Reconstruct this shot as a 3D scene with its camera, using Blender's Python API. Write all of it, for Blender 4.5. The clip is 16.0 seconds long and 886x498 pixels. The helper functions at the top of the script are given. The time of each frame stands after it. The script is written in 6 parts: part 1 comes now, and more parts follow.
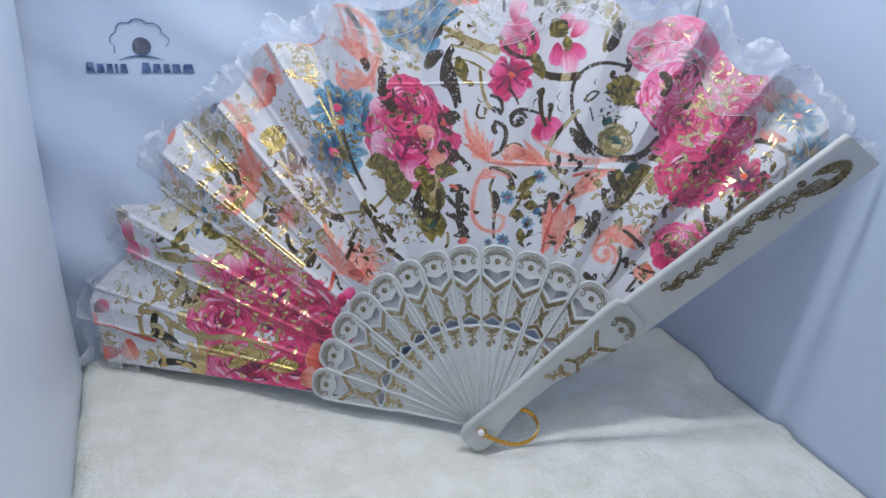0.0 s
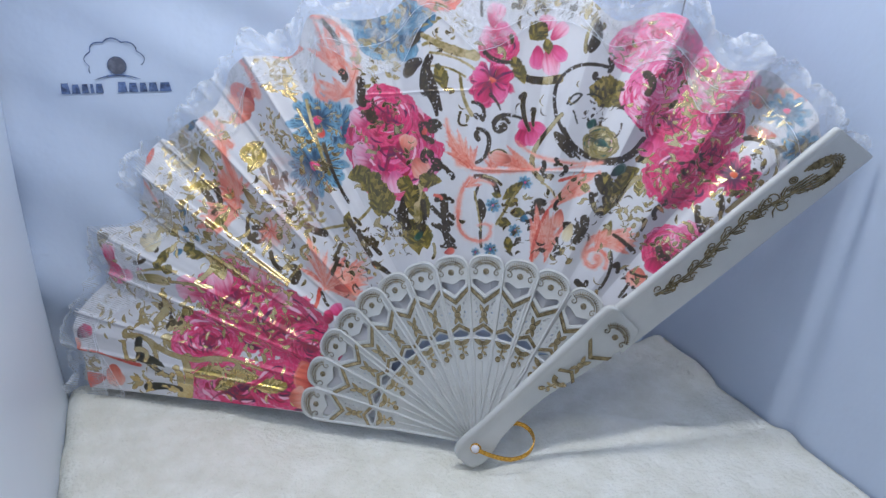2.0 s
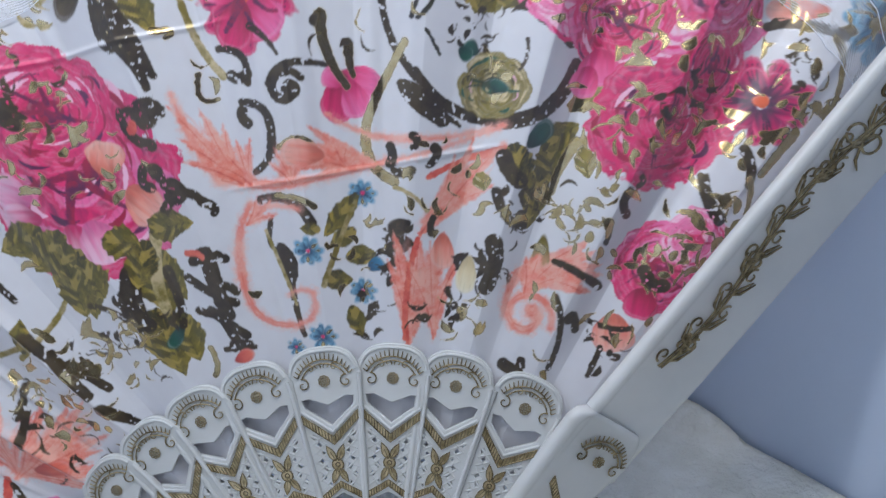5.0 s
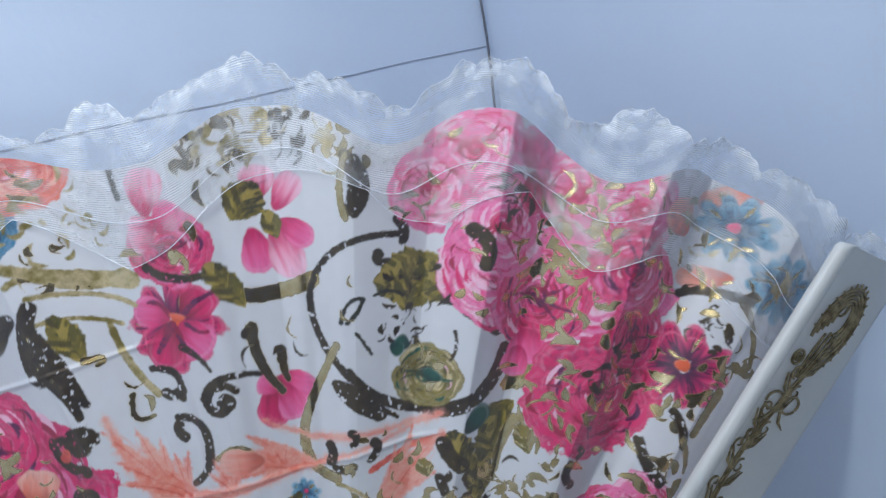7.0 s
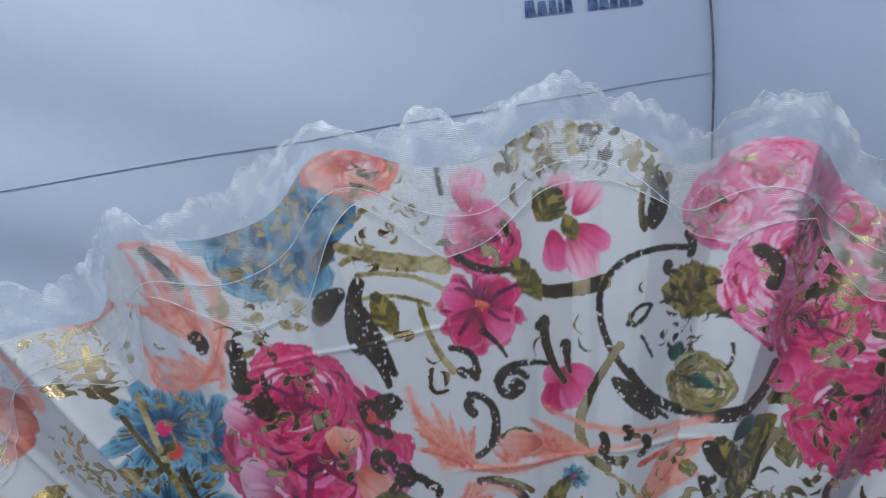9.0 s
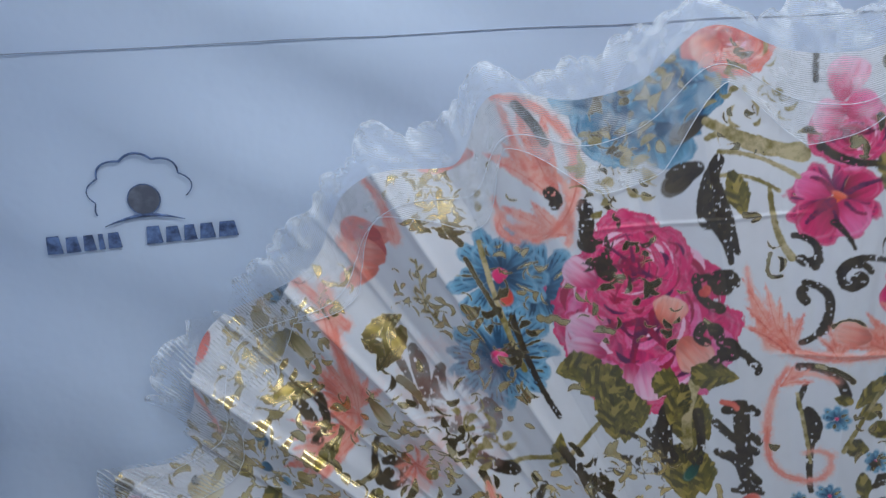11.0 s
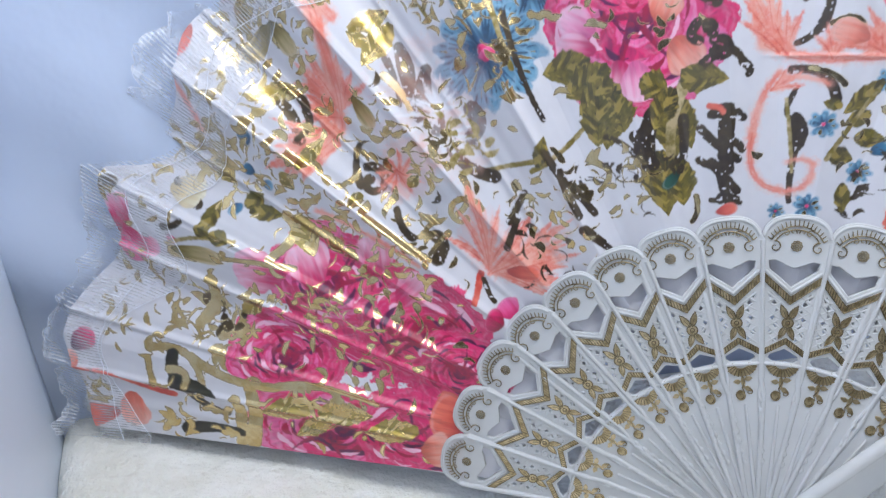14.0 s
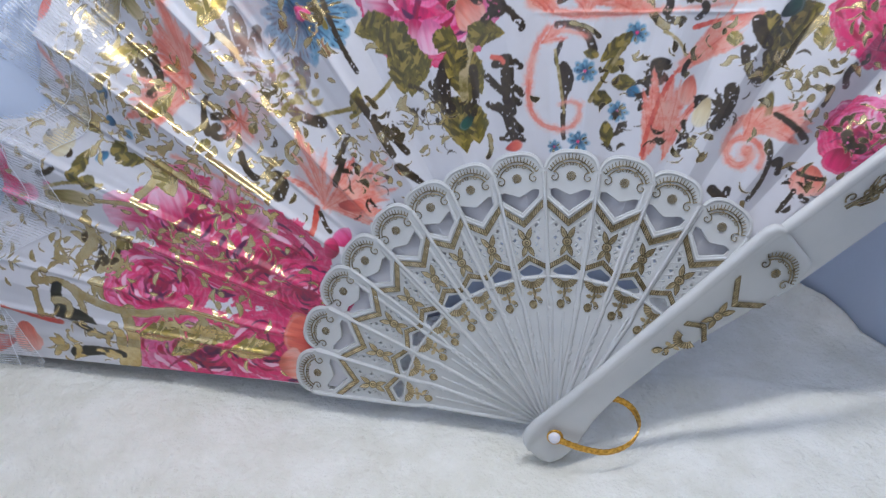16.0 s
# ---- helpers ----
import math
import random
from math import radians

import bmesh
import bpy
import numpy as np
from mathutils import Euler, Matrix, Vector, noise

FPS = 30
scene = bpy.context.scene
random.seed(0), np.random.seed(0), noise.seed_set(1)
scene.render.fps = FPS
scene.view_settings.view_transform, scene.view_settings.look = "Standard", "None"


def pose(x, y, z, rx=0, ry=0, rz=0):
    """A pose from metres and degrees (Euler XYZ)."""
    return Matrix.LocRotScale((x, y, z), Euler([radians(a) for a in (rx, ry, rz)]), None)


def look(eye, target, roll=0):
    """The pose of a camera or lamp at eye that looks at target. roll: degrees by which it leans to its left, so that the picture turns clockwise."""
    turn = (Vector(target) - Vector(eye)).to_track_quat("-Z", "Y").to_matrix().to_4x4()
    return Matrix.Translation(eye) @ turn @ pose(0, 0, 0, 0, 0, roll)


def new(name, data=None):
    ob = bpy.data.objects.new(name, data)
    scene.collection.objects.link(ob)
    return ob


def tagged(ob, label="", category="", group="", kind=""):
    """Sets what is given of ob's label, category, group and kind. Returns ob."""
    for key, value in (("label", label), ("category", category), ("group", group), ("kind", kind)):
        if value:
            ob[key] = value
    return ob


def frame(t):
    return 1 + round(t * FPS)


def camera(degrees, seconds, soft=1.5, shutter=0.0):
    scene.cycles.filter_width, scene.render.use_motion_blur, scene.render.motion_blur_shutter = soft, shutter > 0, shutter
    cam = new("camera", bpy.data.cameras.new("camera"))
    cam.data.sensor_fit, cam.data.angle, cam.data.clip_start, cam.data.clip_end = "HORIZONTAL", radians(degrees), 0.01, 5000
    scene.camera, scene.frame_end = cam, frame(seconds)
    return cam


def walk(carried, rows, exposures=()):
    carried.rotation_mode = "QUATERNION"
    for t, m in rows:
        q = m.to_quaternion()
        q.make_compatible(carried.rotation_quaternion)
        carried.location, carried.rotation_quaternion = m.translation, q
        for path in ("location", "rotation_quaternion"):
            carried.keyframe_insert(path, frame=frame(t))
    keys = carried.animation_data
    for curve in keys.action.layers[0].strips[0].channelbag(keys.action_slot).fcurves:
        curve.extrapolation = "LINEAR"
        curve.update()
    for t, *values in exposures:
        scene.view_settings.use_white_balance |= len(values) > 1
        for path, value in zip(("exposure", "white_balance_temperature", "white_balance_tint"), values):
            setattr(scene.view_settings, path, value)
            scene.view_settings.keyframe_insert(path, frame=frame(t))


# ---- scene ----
cam = camera(65.21, 16.0, soft=1.35)
PATH = [
    (0, (-0.08887, -0.02614, 0.24014), (0.11661, 0.86814, -0.15740), 2.672),
    (0.5, (-0.08870, -0.02863, 0.24203), (0.12358, 0.87556, -0.12862), 1.810),
    (1, (-0.08237, -0.02726, 0.23946), (0.12619, 0.87166, -0.14581), 0.821),
    (1.5, (-0.08002, -0.02678, 0.22993), (0.16173, 0.88670, -0.09733), 1.986),
    (2, (-0.07856, -0.02182, 0.23443), (0.12165, 0.88340, -0.14039), 0.498),
    (2.5, (-0.08257, -0.01150, 0.19551), (0.13900, 0.91013, -0.12309), 3.310),
    (3, (-0.07702, 0.02286, 0.17032), (0.14547, 0.93677, -0.16919), 2.320),
    (3.2, (-0.07879, 0.04299, 0.15248), (0.16370, 0.94492, -0.20488), 0.721),
    (5.5, (-0.00032, 0.13020, 0.19613), (0.32480, 0.99402, -0.18872), -8.960),
    (6, (-0.00263, 0.12552, 0.19940), (0.36817, 0.99800, -0.11886), -9.509),
    (6.5, (0.01134, 0.13192, 0.21977), (0.41163, 1.00009, -0.07359), -11.397),
    (7, (0.00750, 0.13294, 0.23178), (0.41071, 1.00653, -0.04075), -11.861),
    (7.5, (-0.00079, 0.13435, 0.23823), (0.38098, 1.02202, -0.01927), -11.884),
    (8, (-0.01290, 0.13799, 0.24142), (0.34768, 1.03686, -0.00762), -11.283),
    (8.5, (-0.02775, 0.13953, 0.24319), (0.31618, 1.04955, 0.01171), -8.858),
    (9, (-0.04567, 0.14135, 0.24278), (0.26692, 1.06019, 0.00189), -8.113),
    (9.5, (-0.07161, 0.14725, 0.24489), (0.21168, 1.07841, 0.01537), -7.264),
    (9.7, (-0.08219, 0.14938, 0.24923), (0.19425, 1.08231, 0.01855), -6.510),
    (11.8, (-0.12887, 0.14971, 0.21215), (0.02639, 1.06922, -0.14897), -1.630),
    (12, (-0.13176, 0.14691, 0.20637), (0.01684, 1.06555, -0.15970), -1.550),
    (12.5, (-0.13398, 0.13830, 0.19280), (0.00600, 1.04857, -0.19684), -0.619),
    (13, (-0.13039, 0.13448, 0.18409), (0.02404, 1.02789, -0.23778), -0.293),
    (13.5, (-0.12262, 0.13170, 0.17905), (0.04610, 1.01787, -0.25250), 0.448),
    (14, (-0.11760, 0.12989, 0.17849), (0.05900, 1.01079, -0.26064), 0.240),
    (14.5, (-0.10615, 0.12167, 0.17513), (0.08194, 1.00340, -0.25751), 0.661),
    (15, (-0.09111, 0.11604, 0.18241), (0.11141, 0.97893, -0.28062), 0.180),
    (15.5, (-0.08102, 0.09743, 0.18788), (0.11353, 0.95500, -0.28828), -0.252),
    (16, (-0.07738, 0.08547, 0.18291), (0.12110, 0.94107, -0.29516), -0.237),
]
walk(cam, [(t, look(eye, target, roll)) for t, eye, target, roll in PATH],
     exposures=[(0, -0.11, 6500, 8), (3, -0.08, 6500, 8), (5.5, -0.07, 6500, 8), (6.5, -0.16, 6450, 4), (8, -0.58, 6500, 4), (9.5, -0.68, 6500, 4), (12, -0.28, 6370, 6), (13, 0.09, 6550, 10), (14, 0.37, 6550, 10), (15, 0.26, 6550, 12), (16, 0.05, 6550, 11)])

# ---- light: a cool strip of lamps under the box's roof, a dim room outside ----
world = bpy.data.worlds.new("room_light")
scene.world = world
world.use_nodes = True
world.node_tree.nodes["Background"].inputs[0].default_value = (0.70, 0.80, 1.0, 1)
world.node_tree.nodes["Background"].inputs[1].default_value = 0.16


def area_lamp(name, place, target, sx, sy, watts, colour):
    data = bpy.data.lights.new(name, "AREA")
    data.shape, data.size, data.size_y = "RECTANGLE", sx, sy
    data.energy, data.color = watts, colour
    ob = new(name, data)
    ob.matrix_world = look(place, target)
    return ob


area_lamp("strip_light", (-0.02, 0.222, 0.392), (-0.02, 0.223, 0.0), 0.30, 0.012, 0.61, (0.95, 0.97, 1.0))
area_lamp("front_light", (-0.03, 0.03, 0.392), (-0.03, 0.12, 0.0), 0.30, 0.014, 0.17, (0.93, 0.96, 1.0))
# unseen fill lamp, added to lift the shaded parts from the open front
area_lamp("room_lamp", (0.15, -0.5, 0.95), (0.0, 0.2, 0.1), 0.35, 0.35, 0.75, (0.95, 0.95, 0.97))

# ---- materials ----


def shader(name):
    m = bpy.data.materials.new(name)
    m.use_nodes = True
    nt = m.node_tree
    return m, nt, nt.nodes["Principled BSDF"]


def add(nt, kind, **values):
    n = nt.nodes.new(kind)
    for k, v in values.items():
        n.inputs[k].default_value = v
    return n


def noise_node(nt, scale, detail=4.0, rough=0.55, coords="Object"):
    tc = nt.nodes.new("ShaderNodeTexCoord")
    n = add(nt, "ShaderNodeTexNoise", Scale=scale, Detail=detail, Roughness=rough)
    nt.links.new(tc.outputs[coords], n.inputs["Vector"])
    return n


def two_tone(nt, fac, c0, c1, lo=0.35, hi=0.65):
    r = nt.nodes.new("ShaderNodeValToRGB")
    r.color_ramp.elements[0].position, r.color_ramp.elements[1].position = lo, hi
    r.color_ramp.elements[0].color, r.color_ramp.elements[1].color = (*c0, 1), (*c1, 1)
    nt.links.new(fac, r.inputs["Fac"])
    return r


def bump(nt, bsdf, fac, strength, distance):
    b = add(nt, "ShaderNodeBump", Strength=strength, Distance=distance)
    nt.links.new(fac, b.inputs["Height"])
    nt.links.new(b.outputs[0], bsdf.inputs["Normal"])
    return b


def mottled(name, c0, c1, scale, rough, fine=0.0, fine_scale=900.0, metal=0.0, depth=0.0003):
    m, nt, b = shader(name)
    n = noise_node(nt, scale)
    r = two_tone(nt, n.outputs["Fac"], c0, c1)
    nt.links.new(r.outputs[0], b.inputs["Base Color"])
    b.inputs["Roughness"].default_value = rough
    b.inputs["Metallic"].default_value = metal
    if fine:
        bump(nt, b, noise_node(nt, fine_scale, 3.0).outputs["Fac"], fine, depth)
    return m


SHEET = mottled("pale_blue_sheet", (0.555, 0.645, 0.82), (0.595, 0.685, 0.86), 9.0, 0.58, 0.15, 60.0, depth=0.004)
PANEL = mottled("white_panel", (0.68, 0.76, 0.88), (0.72, 0.80, 0.91), 7.0, 0.40, 0.08, 40.0, depth=0.003)
ROOMW = mottled("room_paint", (0.20, 0.20, 0.21), (0.24, 0.24, 0.25), 2.0, 0.8)
TABLE = mottled("table_wood", (0.12, 0.08, 0.05), (0.20, 0.13, 0.08), 12.0, 0.5, 0.1)
SEAM = mottled("grey_thread", (0.10, 0.11, 0.15), (0.20, 0.21, 0.27), 300.0, 0.8)
# grey for the shadow along the upper sheet's lower edge
HEM_SHADE = mottled("hem_shade_line", (0.24, 0.27, 0.36), (0.34, 0.37, 0.46), 300.0, 0.8)
INK = mottled("navy_ink", (0.035, 0.055, 0.13), (0.15, 0.23, 0.46), 420.0, 0.4)
INKGREY = mottled("grey_ink", (0.10, 0.11, 0.15), (0.34, 0.36, 0.44), 90.0, 0.4)
PLUSH = mottled("white_plush", (0.80, 0.79, 0.71), (0.91, 0.905, 0.85), 60.0, 0.9, 0.9, 330.0, depth=0.0022)
IVORY = mottled("white_plastic", (0.68, 0.70, 0.715), (0.75, 0.765, 0.775), 60.0, 0.27, 0.10, 500.0)


def translucent(m, share, colour):
    """Let part of the light pass through a thin piece."""
    nt = m.node_tree
    bsdf, out = nt.nodes["Principled BSDF"], nt.nodes["Material Output"]
    t, mix = add(nt, "ShaderNodeBsdfTranslucent"), nt.nodes.new("ShaderNodeMixShader")
    t.inputs["Color"].default_value = (*colour, 1)
    mix.inputs[0].default_value = share
    nt.links.new(bsdf.outputs[0], mix.inputs[1])
    nt.links.new(t.outputs[0], mix.inputs[2])
    nt.links.new(mix.outputs[0], out.inputs["Surface"])


translucent(IVORY, 0.22, (0.95, 0.95, 0.95))
GILT = mottled("gilt_paint", (0.32, 0.245, 0.125), (0.78, 0.64, 0.41), 420.0, 0.34, 0.3, 1500.0, metal=0.85, depth=0.0002)
BRONZE = mottled("dull_bronze", (0.13, 0.10, 0.055), (0.42, 0.345, 0.21), 500.0, 0.48, 0.4, 1500.0, metal=0.75, depth=0.0002)
GOLD = mottled("gold_braid", (0.42, 0.20, 0.03), (0.80, 0.47, 0.10), 900.0, 0.35, 0.4, 1800.0, metal=0.9, depth=0.0002)
PEARL = mottled("pearl", (0.70, 0.72, 0.85), (0.9, 0.86, 0.92), 400.0, 0.12)
ROPE = mottled("white_thread", (0.72, 0.76, 0.86), (0.86, 0.89, 0.95), 900.0, 0.7)

# printed satin: colours and foil come from the leaf's own print
SATIN, _nt, _b = shader("printed_satin")
_a = _nt.nodes.new("ShaderNodeAttribute")
_a.attribute_name = "print"
_nt.links.new(_a.outputs["Color"], _b.inputs["Base Color"])
_nt.links.new(_a.outputs["Alpha"], _b.inputs["Metallic"])
_m = add(_nt, "ShaderNodeMapRange")
_m.inputs["To Min"].default_value, _m.inputs["To Max"].default_value = 0.36, 0.20
_nt.links.new(_a.outputs["Alpha"], _m.inputs["Value"])
_nt.links.new(_m.outputs[0], _b.inputs["Roughness"])
_w = noise_node(_nt, 130.0, 5.0)
bump(_nt, _b, _w.outputs["Fac"], 0.20, 0.0010)
_b.inputs["Sheen Weight"].default_value = 0.15
translucent(SATIN, 0.08, (0.85, 0.83, 0.9))

# sheer lace: threads with gaps between them
LACE, _nt, _b = shader("sheer_lace")
_b.inputs["Base Color"].default_value = (0.86, 0.89, 0.95, 1)
_b.inputs["Roughness"].default_value = 0.7
_uv = _nt.nodes.new("ShaderNodeUVMap")
_sx = _nt.nodes.new("ShaderNodeSeparateXYZ")
_nt.links.new(_uv.outputs[0], _sx.inputs[0])
_turn = add(_nt, "ShaderNodeMapRange")
_turn.inputs["From Min"].default_value, _turn.inputs["From Max"].default_value = 500.0, 530.0
_nt.links.new(_sx.outputs[0], _turn.inputs["Value"])
_pick = _nt.nodes.new("ShaderNodeMix")
_nt.links.new(_turn.outputs[0], _pick.inputs[0])
for _slot, _dir, _size, _warp in ((2, "Y", 0.62, 16.0), (3, "X", 0.30, 5.0)):
    _wa = add(_nt, "ShaderNodeTexWave", Scale=_size, Distortion=_warp, Detail=2.0)
    _wa.inputs["Detail Scale"].default_value = 0.25 if _dir == "X" else 0.09
    _wa.bands_direction = _dir
    _nt.links.new(_uv.outputs[0], _wa.inputs["Vector"])
    _nt.links.new(_wa.outputs["Fac"], _pick.inputs[_slot])
_th = two_tone(_nt, _pick.outputs[0], (0.02, 0.02, 0.02), (0.50, 0.50, 0.50), 0.55, 0.95)
_vo = add(_nt, "ShaderNodeTexNoise", Scale=0.11, Detail=3.0)
_nt.links.new(_uv.outputs[0], _vo.inputs["Vector"])
_mo = two_tone(_nt, _vo.outputs["Fac"], (0.06, 0.06, 0.06), (1.0, 1.0, 1.0), 0.44, 0.62)
_mu = _nt.nodes.new("ShaderNodeMath")
_mu.operation = "MULTIPLY"
_nt.links.new(_mo.outputs[0], _mu.inputs[0])
_nt.links.new(_th.outputs[0], _mu.inputs[1])
_vp = add(_nt, "ShaderNodeTexNoise", Scale=0.20, Detail=4.0)
_nt.links.new(_uv.outputs[0], _vp.inputs["Vector"])
_mp = two_tone(_nt, _vp.outputs["Fac"], (0.06, 0.06, 0.06), (0.30, 0.30, 0.30), 0.46, 0.68)
_ad = _nt.nodes.new("ShaderNodeMath")
_ad.operation, _ad.use_clamp = "ADD", True
_nt.links.new(_mu.outputs[0], _ad.inputs[0])
_nt.links.new(_mp.outputs[0], _ad.inputs[1])
_mr = add(_nt, "ShaderNodeMapRange")
_mr.inputs["From Min"].default_value, _mr.inputs["From Max"].default_value = 220.0, 236.0
_mr.inputs["To Min"].default_value, _mr.inputs["To Max"].default_value = 0.0, 0.10
_nt.links.new(_sx.outputs[1], _mr.inputs["Value"])
_mf = _nt.nodes.new("ShaderNodeMath")
_mf.operation = "MULTIPLY"
_nt.links.new(_mr.outputs[0], _mf.inputs[0])
_nt.links.new(_mo.outputs[0], _mf.inputs[1])
_ae = _nt.nodes.new("ShaderNodeMath")
_ae.operation, _ae.use_clamp = "ADD", True
_nt.links.new(_ad.outputs[0], _ae.inputs[0])
_nt.links.new(_mf.outputs[0], _ae.inputs[1])
_bd = _nt.nodes.new("ShaderNodeAttribute")
_bd.attribute_name = "border"
_vq = add(_nt, "ShaderNodeTexNoise", Scale=0.55, Detail=3.0)
_nt.links.new(_uv.outputs[0], _vq.inputs["Vector"])
_mq = two_tone(_nt, _vq.outputs["Fac"], (0.10, 0.10, 0.10), (0.85, 0.85, 0.85), 0.40, 0.62)
_mb = _nt.nodes.new("ShaderNodeMath")
_mb.operation = "MULTIPLY"
_nt.links.new(_bd.outputs["Fac"], _mb.inputs[0])
_nt.links.new(_mq.outputs[0], _mb.inputs[1])
_af = _nt.nodes.new("ShaderNodeMath")
_af.operation, _af.use_clamp = "ADD", True
_nt.links.new(_ae.outputs[0], _af.inputs[0])
_nt.links.new(_mb.outputs[0], _af.inputs[1])
_nt.links.new(_af.outputs[0], _b.inputs["Alpha"])

# ---- building helpers ----


def obj(name, verts, faces, material, parent=None, smooth=False):
    me = bpy.data.meshes.new(name)
    me.from_pydata(verts, [], faces)
    me.materials.append(material)
    if smooth:
        me.polygons.foreach_set("use_smooth", [True] * len(me.polygons))
    ob = new(name, me)
    ob.parent = parent
    return ob


def part(name, bm, material, parent=None, label=""):
    me = bpy.data.meshes.new(name)
    bm.to_mesh(me)
    bm.free()
    me.materials.append(material)
    ob = new(name, me)
    ob.parent = parent
    return tagged(ob, label)


def slab(name, corners, thickness, away, material, label, bevel=0.0):
    """A flat sheet through four corners, thickened towards away."""
    bm = bmesh.new()
    a = [bm.verts.new(c) for c in corners]
    b = [bm.verts.new(Vector(c) + Vector(away).normalized() * thickness) for c in corners]
    bm.faces.new(a)
    bm.faces.new(b[::-1])
    for i in range(4):
        bm.faces.new((a[i], b[i], b[(i + 1) % 4], a[(i + 1) % 4]))
    bmesh.ops.recalc_face_normals(bm, faces=bm.faces)
    if bevel:
        bmesh.ops.bevel(bm, geom=bm.edges[:], offset=bevel, segments=2, affect="EDGES")
    return tagged(part(name, bm, material), label, "wall", kind="structure")


def sheet(name, f, nu, nv, material, smooth=True, parent=None):
    """A smooth grid of f(u, v), u and v from 0 to 1."""
    verts = [f(i / nu, j / nv) for j in range(nv + 1) for i in range(nu + 1)]
    k = nu + 1
    faces = [(j * k + i, j * k + i + 1, (j + 1) * k + i + 1, (j + 1) * k + i) for j in range(nv) for i in range(nu)]
    return obj(name, verts, faces, material, parent, smooth)


def curve_mesh(name, splines, extrude=0.0, bevel=0.0, flat=False, closed=False, res=1):
    """A mesh out of poly lines in millimetres: a filled plate with holes (flat) or round cords."""
    cu = bpy.data.curves.new(name, "CURVE")
    cu.dimensions = "2D" if flat else "3D"
    cu.fill_mode = "BOTH" if flat else "FULL"
    cu.extrude, cu.bevel_depth, cu.bevel_resolution, cu.use_fill_caps = extrude, bevel, res, not flat
    for pts in splines:
        sp = cu.splines.new("POLY")
        sp.points.add(len(pts) - 1)
        for p, q in zip(sp.points, pts):
            x, y = q[0] / 1000, q[1] / 1000
            z = q[2] / 1000 if len(q) > 2 else 0.0
            p.co = (x, y, z, 1)
            p.radius = q[3] if len(q) > 3 else 1.0
        sp.use_cyclic_u = flat or closed
    tmp = bpy.data.objects.new(name, cu)
    scene.collection.objects.link(tmp)
    dg = bpy.context.evaluated_depsgraph_get()
    me = bpy.data.meshes.new_from_object(tmp.evaluated_get(dg))
    bpy.data.objects.remove(tmp)
    bpy.data.curves.remove(cu)
    me.name = name
    return me


def mesh_part(name, me, material, parent, label="", smooth=False):
    me.materials.clear()
    me.materials.append(material)
    if smooth:
        me.polygons.foreach_set("use_smooth", [True] * len(me.polygons))
    ob = new(name, me)
    ob.parent = parent
    return tagged(ob, label)


def arc(cx, cy, r, a0, a1, n=12, rx=None):
    return [(cx + (rx or r) * math.cos(radians(a0 + (a1 - a0) * i / n)), cy + r * math.sin(radians(a0 + (a1 - a0) * i / n))) for i in range(n + 1)]


# ---- the box ----
def back_y(x):
    return 0.356 + 0.055 * x


def right_x(y):
    return 0.150 + (0.366 - y) * 0.157


def left_x(y):
    return -0.2125 + (0.344 - y) * 0.165


FRONT_Y, ROOF = -0.06, 0.40


def back_sheet(u, v):
    x = -0.235 + 0.40 * u
    z = -0.01 + 0.42 * v
    soft = max(0.0, min(1.0, (0.05 - x) / 0.15))
    y = back_y(x) + 0.0090 * soft * noise.noise((x * 8, z * 24 + x * 12, 1.0)) + 0.002 * noise.noise((x * 20, z * 8, 5.0))
    # soft folds beside the left panel
    y += 0.004 * math.exp(-((x + 0.205) / 0.014) ** 2) * math.sin(z * 45)
    return (x, y, z)


tagged(sheet("wall_back", back_sheet, 140, 180, SHEET), "pale blue glossy fabric backdrop of the photo box", "wall", kind="structure")
slab("wall_back_board", [(-0.27, back_y(-0.27) + 0.008, -0.03), (0.2, back_y(0.2) + 0.008, -0.03), (0.2, back_y(0.2) + 0.008, 0.42), (-0.27, back_y(-0.27) + 0.008, 0.42)], 0.004, (0, 1, 0), PANEL, "white board behind the backdrop")
slab("wall_right", [(right_x(0.366), 0.366, -0.01), (right_x(FRONT_Y), FRONT_Y, -0.01), (right_x(FRONT_Y), FRONT_Y, ROOF), (right_x(0.366), 0.366, ROOF)], 0.004, (1, 0.157, 0), SHEET, "smooth pale blue side panel of the photo box")


def left_panel(u, v):
    y = 0.3445 - 0.4045 * u
    z = -0.008 + (ROOF + 0.008) * v
    edge = math.exp(-u / 0.03)
    x = left_x(y) - 0.0035 * edge * math.sin(min(1.0, z / 0.2) * math.pi) + 0.0015 * noise.noise((y * 8, z * 6, 2.0))
    return (x, y, z)


_l = sheet("wall_left", left_panel, 60, 60, PANEL)
_s = _l.modifiers.new("thick", "SOLIDIFY")
_s.thickness, _s.offset = 0.003, 0
tagged(_l, "white flexible side panel of the photo box", "wall", kind="structure")
slab("ceiling", [(-0.25, 0.38, ROOF), (0.24, 0.38, ROOF), (0.24, FRONT_Y, ROOF), (-0.25, FRONT_Y, ROOF)], 0.004, (0, 0, 1), PANEL, "white roof panel of the photo box")
slab("floor", [(-0.26, 0.38, -0.010), (0.25, 0.38, -0.010), (0.25, -0.30, -0.010), (-0.26, -0.30, -0.010)], 0.004, (0, 0, -1), PANEL, "white floor panel of the photo box")
